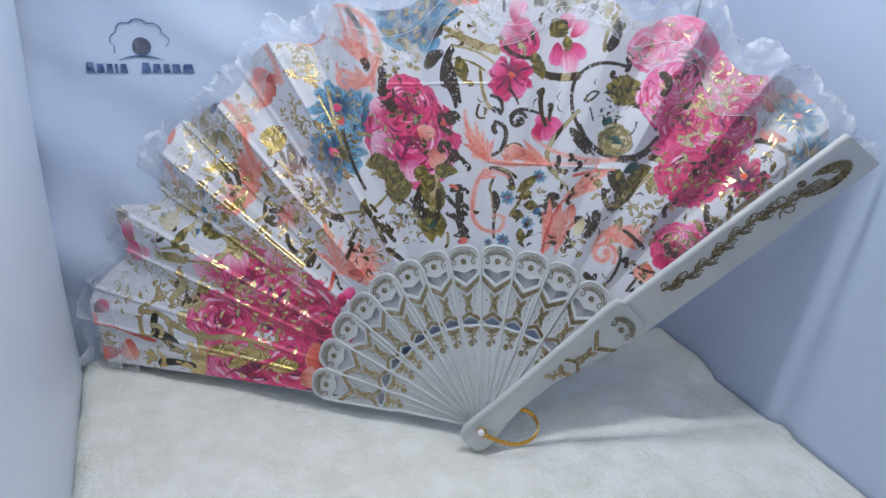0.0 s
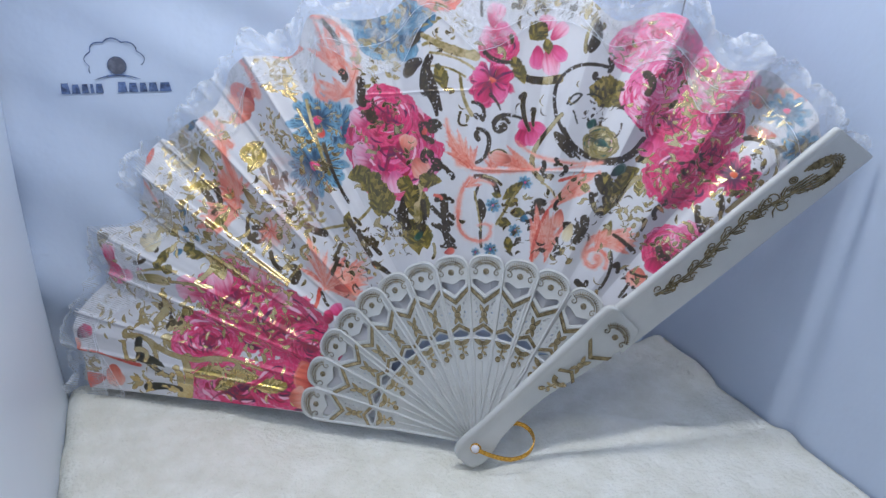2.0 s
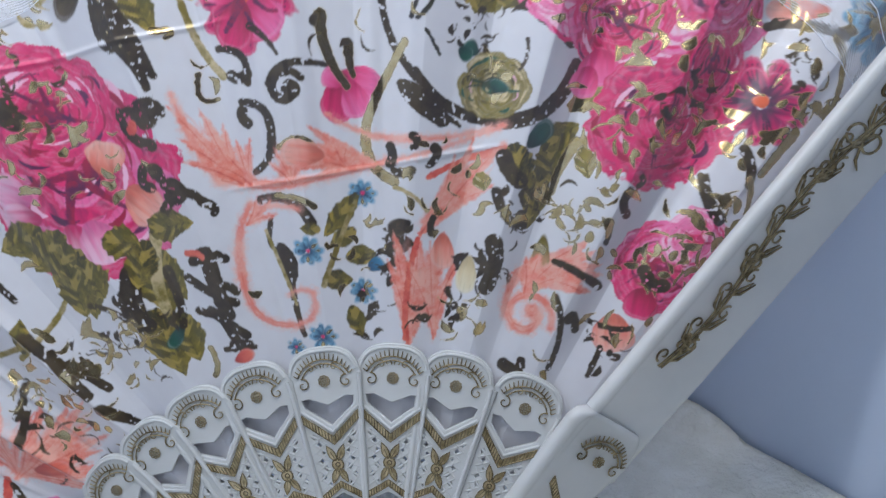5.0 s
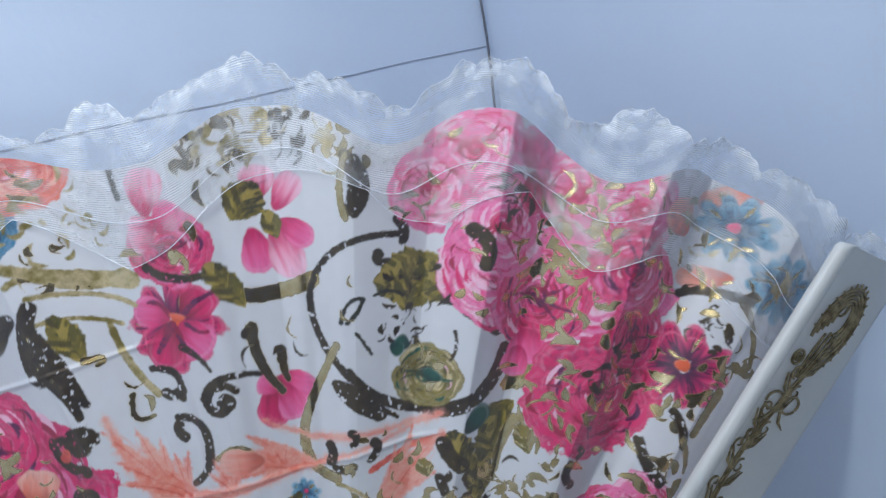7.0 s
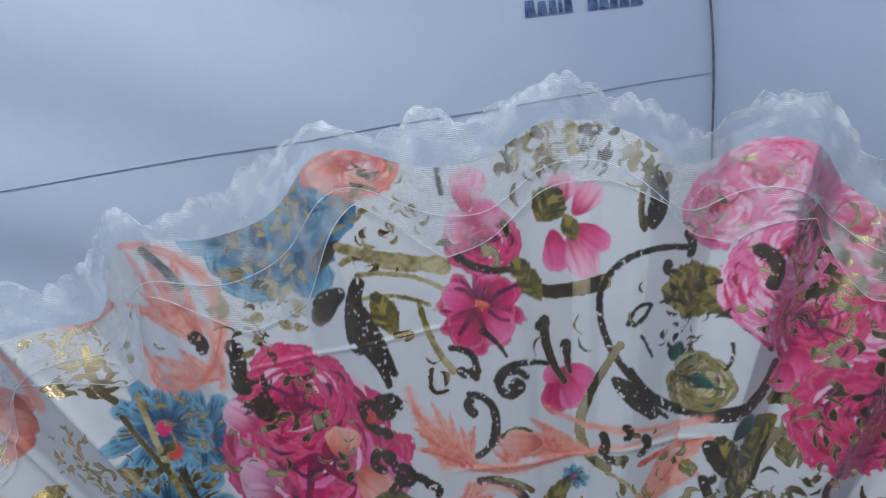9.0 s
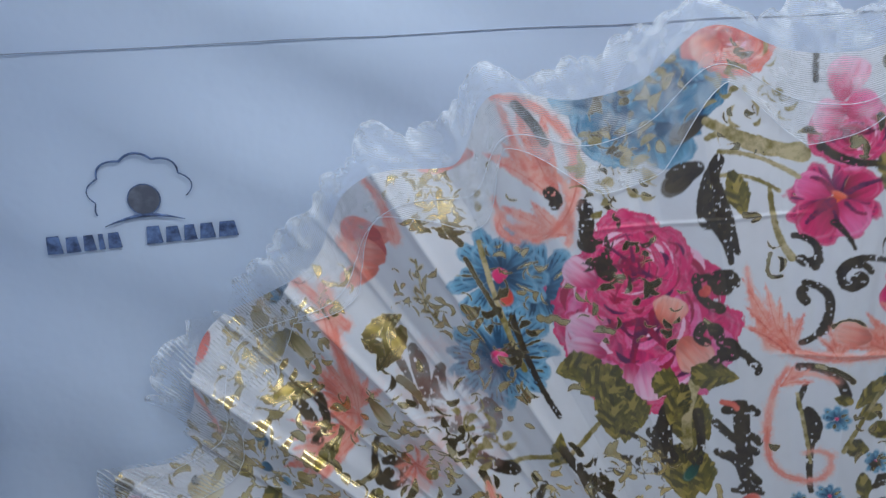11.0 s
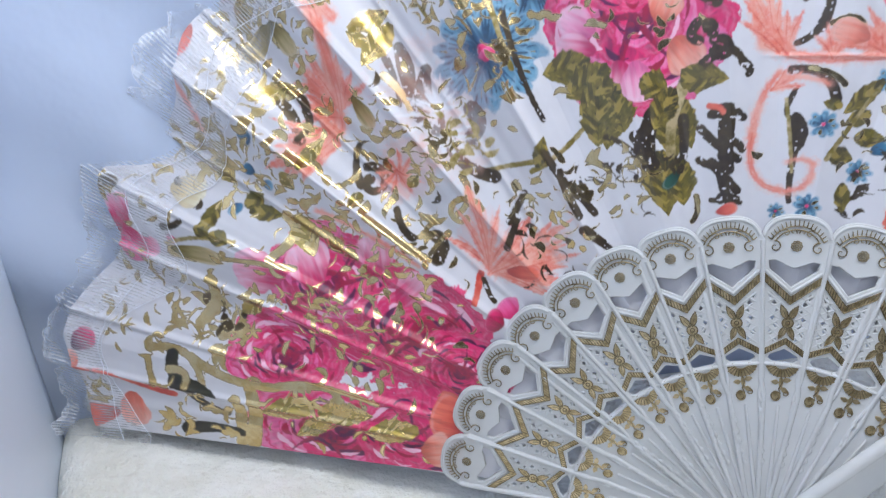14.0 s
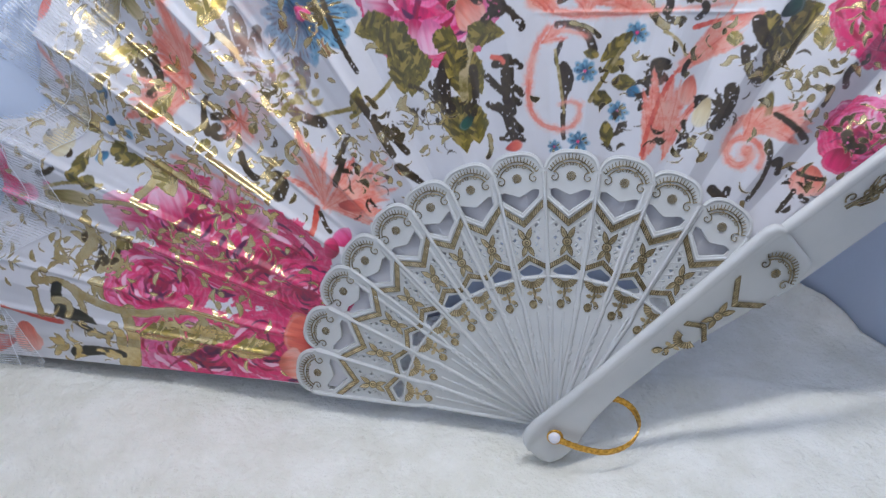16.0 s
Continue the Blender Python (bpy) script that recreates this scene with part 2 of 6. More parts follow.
# the room outside
slab("ground", [(-0.75, 0.75, -0.016), (0.75, 0.75, -0.016), (0.75, -0.75, -0.016), (-0.75, -0.75, -0.016)], 0.03, (0, 0, -1), TABLE, "brown wooden table top under the box")
for _n, _c, _w in (("wall_room_north", [(-0.75, 0.75, -0.1), (0.75, 0.75, -0.1), (0.75, 0.75, 1.05), (-0.75, 0.75, 1.05)], (0, 1, 0)),
                   ("wall_room_south", [(-0.75, -0.75, -0.1), (0.75, -0.75, -0.1), (0.75, -0.75, 1.05), (-0.75, -0.75, 1.05)], (0, -1, 0)),
                   ("wall_room_east", [(0.75, -0.75, -0.1), (0.75, 0.75, -0.1), (0.75, 0.75, 1.05), (0.75, -0.75, 1.05)], (1, 0, 0)),
                   ("wall_room_west", [(-0.75, -0.75, -0.1), (-0.75, 0.75, -0.1), (-0.75, 0.75, 1.05), (-0.75, -0.75, 1.05)], (-1, 0, 0)),
                   ("ceiling_room", [(-0.75, -0.75, 1.05), (0.75, -0.75, 1.05), (0.75, 0.75, 1.05), (-0.75, 0.75, 1.05)], (0, 0, 1))):
    slab(_n, _c, 0.02, _w, ROOMW, "plain grey wall of the room")


# seams: a grey cord as the hem's shadow line, and one down the corner
def cord(name, pts, bevel, material, label, kind="structure", category="seam"):
    return tagged(mesh_part(name, curve_mesh(name, [pts], bevel=bevel), material, None), label, category, kind=kind)


cord("trim_hem", [(1000 * x, 1000 * (back_sheet((x + 0.235) / 0.40, 0.2396 / 0.42)[1] - 0.0003), 229.6 + 0.5 * noise.noise((x * 30, 0, 0))) for x in np.linspace(-0.2, 0.150, 60)], 0.00013, HEM_SHADE, "thin grey cord as the shadow line under the backdrop's hem")
cord("trim_corner", [(1000 * (0.1463 + 0.022 * (z - 0.20) + 0.0012 * math.sin(z * 60)), 1000 * 0.3615, 1000 * z) for z in np.linspace(0.0, 0.39, 60)], 0.00045, SEAM, "grey corner seam between backdrop and side panel")


# printed marks on the backdrop: a shell outline over a pearl, with two words as plain bars
def printed_mark(x0, z0):
    root = tagged(new("printed_mark"), "dark blue printed shell emblem above two word bars", "print", group="marks on the backdrop")
    root.location = (x0, back_y(x0) - 0.0034, z0)
    root.rotation_euler = (radians(90), 0, math.atan(0.055))

    def bars(name, x, widths, heights):
        bm = bmesh.new()
        for w, h in zip(widths, heights):
            vs = [bm.verts.new(p) for p in ((x, 0, 0), (x + w, 0, 0), (x + w * 0.86, h, 0), (x + w * 0.12, h, 0))]
            bm.faces.new(vs)
            x += w + 0.0007
        r = bmesh.ops.extrude_face_region(bm, geom=bm.faces[:])
        bmesh.ops.translate(bm, verts=[v for v in r["geom"] if isinstance(v, bmesh.types.BMVert)], vec=(0, 0, 0.0003))
        bmesh.ops.recalc_face_normals(bm, faces=bm.faces)
        part(name, bm, INK, root)

    bars("word_bar", -0.0262, [0.0042, 0.0038, 0.0032, 0.0016, 0.0036], [0.0050, 0.0044, 0.0044, 0.0044, 0.0044])
    bars("word_bar", -0.0006, [0.0044, 0.0042, 0.0036, 0.0044, 0.0056], [0.0050, 0.0044, 0.0044, 0.0044, 0.0044])
    shell = []
    for i in range(61):
        a = radians(-12 + 222 * i / 60)
        s = 0.98 + 0.15 * abs(math.sin(4.4 * (a + 0.21)))
        shell.append((12.2 * s * math.cos(a), 14.8 + 9.6 * s * math.sin(a), 0.1, 0.5 + 0.8 * abs(math.sin(a))))
    mesh_part("shell_outline", curve_mesh("shell_outline", [shell], bevel=0.00026), INK, root)
    swash = [(-10.5 + 21 * t, 6.2 + 2.1 * math.sin(math.pi * t), 0.1, 0.3 + 1.3 * math.sin(math.pi * t)) for t in np.linspace(0, 1, 20)]
    mesh_part("swash", curve_mesh("swash", [swash], bevel=0.0003), INK, root)
    bm = bmesh.new()
    bmesh.ops.create_uvsphere(bm, u_segments=24, v_segments=12, radius=0.0042)
    bmesh.ops.scale(bm, vec=(1, 1, 0.06), verts=bm.verts)
    bmesh.ops.translate(bm, vec=(0.0005, 0.0127, 0.0002), verts=bm.verts)
    part("pearl_disc", bm, INKGREY, root, "grey printed disc")
    ring = [(0.5 + 4.2 * math.cos(a), 12.7 + 4.2 * math.sin(a), 0.2) for a in np.linspace(0, 2 * math.pi, 28)]
    mesh_part("pearl_rim", curve_mesh("pearl_rim", [ring], bevel=0.0002), INK, root)
    drape(root)


def drape(root):
    """Lay the flat print of a mark on the backdrop's folds."""
    bpy.context.view_layer.update()
    m, back = root.matrix_world.copy(), root.matrix_world.inverted()
    for ob in root.children:
        low = min(v.co.z for v in ob.data.vertices)
        for v in ob.data.vertices:
            w = m @ v.co
            y = back_sheet((w.x + 0.235) / 0.40, (w.z + 0.01) / 0.42)[1]
            v.co = back @ Vector((w.x, y - 0.0005 - (v.co.z - low) * 0.5, w.z))


for _x, _z in ((-0.1603, 0.1768), (0.0947, 0.2578), (0.0947, 0.0385)):
    printed_mark(_x, _z)


# ---- the white plush cloth ----
def plush_z(x, y):
    z = 0.002 * noise.noise((x * 14, y * 14, 0.3)) + 0.0013 * noise.noise((x * 45, y * 45, 3.3))
    z += 0.012 * max(0.0, min(1.0, (-0.08 - x) / 0.12)) * max(0.0, min(1.0, (y - 0.20) / 0.13))
    # a long crease and the heap in the far corner
    crease = 0.272 - 0.12 * (x - 0.05) + 0.012 * math.sin(x * 30) - 0.01
    if x > 0.02:
        z += 0.0035 * math.exp(-((y - crease) / 0.006) ** 2) * min(1.0, (x - 0.02) / 0.03)
    z += 0.006 * math.exp(-((x - right_x(y)) / 0.012) ** 2) * max(0.0, min(1.0, (y - 0.29) / 0.02))
    z += 0.0025 * math.exp(-(((x - 0.137) + 0.55 * (y - 0.33)) / 0.004) ** 2) * max(0.0, min(1.0, (y - 0.29) / 0.02))
    return z


def plush_top(u, v):
    y = 0.349 - 0.60 * v
    x0, x1 = left_x(y) + 0.003 + 0.002 * noise.noise((y * 40, 1, 1)), right_x(y) - 0.002
    x = x0 + (x1 - x0) * u
    z = plush_z(x, y)
    e = min((x - x0) / 0.010, (0.349 - y) / 0.008, 1.0)
    return (x, y, z - 0.008 * (1 - math.sqrt(max(0.0, 1 - (1 - e) ** 2))))


plush = tagged(sheet("plush_cloth", plush_top, 170, 200, PLUSH), "white short-pile plush cloth laid on the box floor", "cloth")
_s = plush.modifiers.new("thick", "SOLIDIFY")
_s.thickness, _s.offset = 0.004, -1

tagged(mesh_part("lint_fibre", curve_mesh("lint_fibre", [[(1000 * x, 1000 * y, 1000 * plush_z(x, y) + 1.6) for x, y in ((0.1285, 0.3035), (0.1300, 0.3020), (0.1322, 0.3012), (0.1335, 0.3003))]], bevel=0.00018), SEAM, None), "tiny dark lint fibre lying on the plush", "lint")

# short pile standing on the cloth
_rs = np.random.RandomState(7)
_n = 110000
_py = 0.349 - 0.33 * _rs.rand(_n) ** 1.15
_x0 = -0.2125 + (0.344 - _py) * 0.165 + 0.003
_x1 = 0.150 + (0.366 - _py) * 0.157 - 0.003
_px = _x0 + (_x1 - _x0) * _rs.rand(_n)
_e = np.minimum(np.minimum((_px - _x0) / 0.010, (0.349 - _py) / 0.008), 1.0)
_pz = np.array([plush_z(x, y) for x, y in zip(_px, _py)]) - 0.008 * (1 - np.sqrt(np.clip(1 - (1 - np.clip(_e, 0, 1)) ** 2, 0, 1)))
_root = np.stack((_px, _py, _pz - 0.0004), -1)
_ang = _rs.rand(_n) * 6.28
_len = 0.0013 + 0.0012 * _rs.rand(_n)
_lean = np.stack((np.cos(_ang) * 0.8 + 0.3, np.sin(_ang) * 0.8 - 0.35, 0.65 + 0.5 * _rs.rand(_n)), -1)
_side = np.stack((-np.sin(_ang), np.cos(_ang), 0 * _ang), -1) * 0.00016
_tip = _root + _lean * _len[:, None]
_co = np.stack((_root - _side, _root + _side, _tip), 1).reshape(-1, 3)
_pm = bpy.data.meshes.new("pile")
_pm.vertices.add(3 * _n)
_pm.vertices.foreach_set("co", _co.astype(np.float32).ravel())
_pm.loops.add(3 * _n)
_pm.loops.foreach_set("vertex_index", np.arange(3 * _n, dtype=np.int32))
_pm.polygons.add(_n)
_pm.polygons.foreach_set("loop_start", np.arange(0, 3 * _n, 3, dtype=np.int32))
_pm.update(calc_edges=True)
_pm.materials.append(PLUSH)
_po = new("pile", _pm)
_po.parent = plush
tagged(_po, "short white plush pile", kind="stuff")

# ---- the folding fan ----
FAN_O, FAN_U, FAN_V, FAN_N = ((0.00245, 0.25637, 0.01249), (0.93337, -0.35892, 0.00000), (0.07731, 0.20104, 0.97653), (-0.35049, -0.91146, 0.21539))
fan = tagged(new("folding_fan"), "open white folding fan with floral gold-foil leaf standing on plush", "fan")
_m4 = Matrix.Identity(4)
for _i, _col in enumerate((FAN_U, FAN_V, FAN_N, FAN_O)):
    for _j in range(3):
        _m4[_j][_i] = _col[_j]
fan.matrix_world = _m4

CRESTS = (49.5, 58.5, 68.5, 78.0, 89.0, 100.5, 111.5, 123.0, 133.9, 144.4, 155.4, 168.8)
RIGHT, LEFT = 46.0, 177.6
VALLEYS = (RIGHT, 54.8, 65.2, 73.0, 83.5, 94.8, 106.0, 118.8, 128.6, 139.4, 149.8, 162.0, LEFT)
CREASES = (123.2, 128.9, 133.8, 139.8, 144.2, 149.5, 154.7, 159.9, 166.6, 171.6)
_fold_x = sorted(CRESTS + VALLEYS)
_fold_y = [1.0 if a in CRESTS else -1.0 for a in _fold_x]
_fold_y[0], _fold_y[-1] = 0.0, 0.35
_fold_y[_fold_x.index(162.0)], _fold_y[_fold_x.index(149.8)] = -0.45, -0.75
# the cut edge swings in and out more slowly than the pleats
_edge_x = (46.0, 54.6, 62.0, 69.1, 76.6, 82.5, 92.0, 98.2, 106.2, 113.7, 118.3, 124.5, 133.0, 140.0, 147.8, 154.0, 160.5, 167.0, 177.6)


def fold(th):
    """The pleats' height, -1 to 1, over the angle in degrees (array)."""
    w = np.interp(th, _fold_x, _fold_y)
    return np.sin(w * math.pi / 2) * 0.36 + w * 0.64


def edge(th):
    return np.sin(np.interp(th, _edge_x, [(-1.0) ** (i + 1) for i in range(len(_edge_x))]) * math.pi / 2)


def rim(th):
    return 218.0 + 5.0 * edge(th) + 0.8 * np.sin(th * 0.9)


def leaf_h(r, th):
    """The leaf's height over the fan's plane in millimetres (arrays)."""
    k = np.clip((r - 88) / 132, 0, 1.3)
    right = np.clip((100 - th) / 50, 0, 1)
    left = np.clip((th - 112) / 16, 0, 1)
    base = (-3.7 - 2.9 * np.clip((th - 58) / 116, 0, 1)) * (1 - k) + (1.8 - 4.5 * right - 1.6 * left) * k
    near = np.clip((75 - th) / 8, 0, 1)
    amp = (0.6 + 2.7 * k) * (1 - left) * (1 - near) + np.clip(0.0245 * r - 1.2, 0, 9) * 1.22 * left + (0.5 + 5.0 * k) * near
    h = base + amp * fold(th)
    # pressed creases stand up as thin ridges on the tightly pleated side
    for a in CREASES:
        h = h + 1.35 * np.exp(-0.5 * ((th - a) * r * 0.01745 / 0.8) ** 2) * np.clip((r - 94) / 14, 0, 1)
    return h


# ---- the leaf's print, painted on a fine polar grid in millimetres ----
NT, NR, R_IN = 1800, 460, 68.0
TH = np.broadcast_to(np.linspace(RIGHT, LEFT, NT), (NR, NT))
RR = R_IN + (rim(TH) - R_IN) * np.linspace(0, 1, NR)[:, None]
PU, PV = RR * np.cos(np.radians(TH)), RR * np.sin(np.radians(TH))


def vnoise(x, y, seed):
    """Smooth value noise, -1 to 1."""
    xi, yi = np.floor(x).astype(np.int64), np.floor(y).astype(np.int64)
    fx, fy = x - xi, y - yi
    fx, fy = fx * fx * (3 - 2 * fx), fy * fy * (3 - 2 * fy)

    def h(a, b):
        n = (a * 374761393 + b * 668265263 + seed * 1442695041) & 0x7FFFFFFF
        n = ((n ^ (n >> 13)) * 1274126177) & 0x7FFFFFFF
        return ((n ^ (n >> 16)) & 0xFFFF) / 32767.5 - 1

    a = h(xi, yi) * (1 - fx) + h(xi + 1, yi) * fx
    b = h(xi, yi + 1) * (1 - fx) + h(xi + 1, yi + 1) * fx
    return a * (1 - fy) + b * fy


GRAIN = 0.6 * vnoise(PU * 1.1, PV * 1.1, 5) + 0.4 * vnoise(PU * 2.9, PV * 2.9, 6)
BLOT = 0.6 * vnoise(PU * 0.22, PV * 0.22, 8) + 0.4 * vnoise(PU * 0.6, PV * 0.6, 9)
COL = np.empty((NR, NT, 3))
COL[:] = (0.695, 0.695, 0.745)
COL += 0.02 * BLOT[..., None]
FOIL = np.zeros((NR, NT))


def inks(text):
    return tuple(((int(text[i:i + 2], 16) / 255 + 0.055) / 1.055) ** 2.4 if int(text[i:i + 2], 16) > 10 else 0.003 for i in (0, 2, 4))


HOT, DEEP, SOFT, PALE, PLUM = inks("e0246e"), inks("a8123f"), inks("ee6fa8"), inks("f6c0d8"), inks("5a1a4a")
CORAL, PEACH, RED = inks("ea7660"), inks("f2b2a2"), inks("cf4438")
BLUE, SKY, NAVY = inks("367da3"), inks("72a9c8"), inks("1d4f74")
OLIVE, MOSS, GREEN = inks("8a7a2c"), inks("5c5518"), inks("1e5a48")
SHADE, STRAW = inks("3b3413"), inks("b39b4a")
LEAFGOLD, BROWN, WHITE = inks("d6c294"), inks("3a2e1c"), inks("e8e8f0")


def window(u, v, q):
    r, a = math.hypot(u, v), math.degrees(math.atan2(v, u))
    da = math.degrees(math.asin(min(0.99, q / max(r, q + 1)))) + 0.2
    j0 = max(0, int((a - da - RIGHT) / (LEFT - RIGHT) * (NT - 1)))
    j1 = min(NT, int((a + da - RIGHT) / (LEFT - RIGHT) * (NT - 1)) + 2)
    i0 = max(0, int((r - q - R_IN) / (223.5 - R_IN) * (NR - 1)) - 1)
    i1 = min(NR, int((r + q - R_IN) / (211.5 - R_IN) * (NR - 1)) + 3)
    return (slice(i0, i1), slice(j0, j1)) if i1 > i0 and j1 > j0 else None


def lay(w, mask, colour, foil):
    COL[w] = COL[w] * (1 - mask[..., None]) + np.asarray(colour) * mask[..., None]
    FOIL[w] = FOIL[w] * (1 - mask) + foil * mask


def tone(w, c0, c1, k):
    k = np.clip(k, 0, 1)[..., None]
    return np.asarray(c0) * (1 - k) + np.asarray(c1) * k


def stroke(u0, v0, u1, v1, u2, v2, w0, w1, c0, c1=None, foil=0.0, rag=0.25, dots=False, mid=None, soft=0.3, full=1.0):
    """A tapered brush stroke along a bent line; w0, w1: half widths at its ends, mid: in its middle."""
    t = np.linspace(0, 1, 11)
    x = (1 - t) ** 2 * u0 + 2 * t * (1 - t) * u1 + t * t * u2
    y = (1 - t) ** 2 * v0 + 2 * t * (1 - t) * v1 + t * t * v2
    hw = w0 + (w1 - w0) * t
    if mid is not None:
        hw = hw + (mid - (w0 + w1) / 2) * np.sin(np.pi * t)
    cx, cy = (x.min() + x.max()) / 2, (y.min() + y.max()) / 2
    w = window(cx, cy, max(np.ptp(x), np.ptp(y)) / 2 * 1.2 + hw.max() + 1.5)
    if not w:
        return
    d = np.full(PU[w].shape, 99.0)
    for k in range(len(t) - 1):
        ex, ey = x[k + 1] - x[k], y[k + 1] - y[k]
        ax, ay = PU[w] - x[k], PV[w] - y[k]
        f = np.clip((ax * ex + ay * ey) / (ex * ex + ey * ey + 1e-9), 0, 1)
        np.minimum(d, np.hypot(ax - f * ex, ay - f * ey) - (hw[k] + f * (hw[k + 1] - hw[k])), out=d)
    d += rag * GRAIN[w]
    m = full * np.clip(0.5 - d / soft, 0, 1)
    if dots:
        m = m * np.clip((0.74 - vnoise(PU[w] * 1.25, PV[w] * 1.25, 31)) * 8, 0, 1)
    lay(w, m, tone(w, c0, c1 or c0, 0.5 + 0.9 * BLOT[w] + 0.5 * GRAIN[w]), foil)


def gold(*p, **k):
    stroke(*p, inks("c2a871"), LEAFGOLD, foil=0.95, rag=0.25, **k)


# dark brown scroll ink; part of its darkness stands for foil reflecting a dim room
def dark(*p, **k):
    stroke(*p, BROWN, inks("52442a"), foil=0.4, rag=0.18, dots=True, **k)


def stem(*p, **k):
    stroke(*p, OLIVE, LEAFGOLD, foil=0.35, rag=0.2, **k)


def coral(*p, **k):
    u0, v0, u1, v1, u2, v2, w0, w1 = p
    stroke(u0, v0, u1, v1, u2, v2, w0 * 1.6, w1 * 1.2 + 0.4, PEACH, inks("f0a898"), rag=0.9, soft=1.6, full=0.4)
    stroke(*p, PEACH, CORAL, rag=0.5, soft=0.7, full=0.85, **k)
    for s in (-0.6, 0.6) if w0 > 0.8 else ():
        stroke(u0, v0 + s * w0, u1 + s * w0, v1 + s * w0, u2, v2 + s * w1, 0.10 * w0, 0.05, inks("d8604e"), CORAL, rag=0.12, soft=0.4, full=0.8)


def curl(u, v, q, start, turns, w0, w1, brush):
    """A scroll: a line that winds in to its middle and ends in a ball."""
    n = 7
    P = []
    for i in range(2 * n + 1):
        t = i / (2 * n)
        a = radians(start) + turns * 2 * math.pi * t
        s = q * (1 - 0.72 * t)
        P.append((u + s * math.cos(a), v + s * math.sin(a)))
    for i in range(n):
        t0, t1 = i / n, (i + 1) / n
        a, b, c = P[2 * i], P[2 * i + 1], P[2 * i + 2]
        b = (2 * b[0] - (a[0] + c[0]) / 2, 2 * b[1] - (a[1] + c[1]) / 2)
        brush(*a, *b, *c, w0 + (w1 - w0) * t0, w0 + (w1 - w0) * t1)
    brush(*P[-1], *P[-1], *P[-1], w1 * 1.7, w1 * 1.7)


def petal(u, v, ax, ay, rot, base, tip, foil=0.0, vein=None, rag=0.1):
    """An oval petal whose root lies towards -y of its own frame."""
    w = window(u, v, max(ax, ay) * 1.25 + 1)
    if not w:
        return
    c, s = math.cos(radians(rot)), math.sin(radians(rot))
    x, y = (PU[w] - u) * c + (PV[w] - v) * s, -(PU[w] - u) * s + (PV[w] - v) * c
    y2 = y / ay
    wide = ax * (1 + 0.35 * y2)
    d = np.hypot(x / wide, y2) - 1 + rag * (0.3 * GRAIN[w] + BLOT[w])
    if vein is not None:
        # leaves are pointed, widest below the middle
        taper = np.clip(1 - np.abs(y2 * 0.92 + 0.08) ** 1.7, 0.0, 1)
        d = np.maximum(np.abs(x) / (1.2 * ax * taper + 0.02) - 1, (np.abs(y2) - 1) * ay / ax) + rag * (0.3 * GRAIN[w] + 0.6 * BLOT[w])
    m = np.clip(0.5 - d * min(ax, ay) / 0.35, 0, 1)
    if vein is not None:
        m = np.clip(0.5 - (d + 0.15 * np.abs(np.sin((0.6 * np.abs(x) + y) * 9.0 / (ay + 2.0))) + 0.03 * np.sin(y * 4.0) - 0.08) * min(ax, ay) / 0.35, 0, 1)
    streak = vnoise(x * 1.3, y * 0.25, 17) + (0.7 * np.sign(x) if vein is not None else 0)
    col = tone(w, base, tip, 0.5 + 0.55 * y2 + 0.35 * streak + (0.5 * GRAIN[w] if vein is not None else 0))
    if vein is not None:
        hatch = np.sin((np.abs(x) * 0.9 + y) * 2.1 + 1.4 * vnoise(x * 0.8, y * 0.8, 19))
        k = np.clip(1 - np.abs(x) / 0.35, 0, 1) * 0.8 + np.clip(1 - np.abs(hatch) * 3.2, 0, 1) * 0.6
        col = col * (1 - k[..., None]) + np.asarray(vein) * k[..., None]
        k = 0.75 * np.clip((vnoise((np.abs(x) * 0.9 + y) * 1.3, x * 0.45, 23) + 0.35 * np.sign(x) - 0.15) * 3, 0, 1)
        col = col * (1 - k[..., None]) + np.asarray(SHADE if foil < 0.3 else OLIVE) * k[..., None]
        k = 0.7 * np.clip((vnoise((np.abs(x) * 0.9 + y) * 1.1, x * 0.6, 29) - 0.1) * 4, 0, 1)
        col = col * (1 - k[..., None]) + np.asarray(STRAW) * k[..., None]
    else:
        # paler lip along the outer edge, deeper root, brushed streaks
        k = 0.30 * np.clip(1 - np.abs(d + 0.13) / 0.10, 0, 1) * np.clip(0.3 + y2, 0, 1)
        col = col * (1 - k[..., None]) + (0.45 * np.asarray(tip) + 0.55 * np.asarray(WHITE)) * k[..., None]
        k = 0.5 * np.clip(-0.1 - y2, 0, 1) + 0.28 * np.clip(vnoise(x * 2.2, y * 0.35, 37) - 0.1, 0, 1)
        col = col * (1 - k[..., None]) + 0.42 * np.asarray(base) * k[..., None]
    lay(w, m, col, foil)


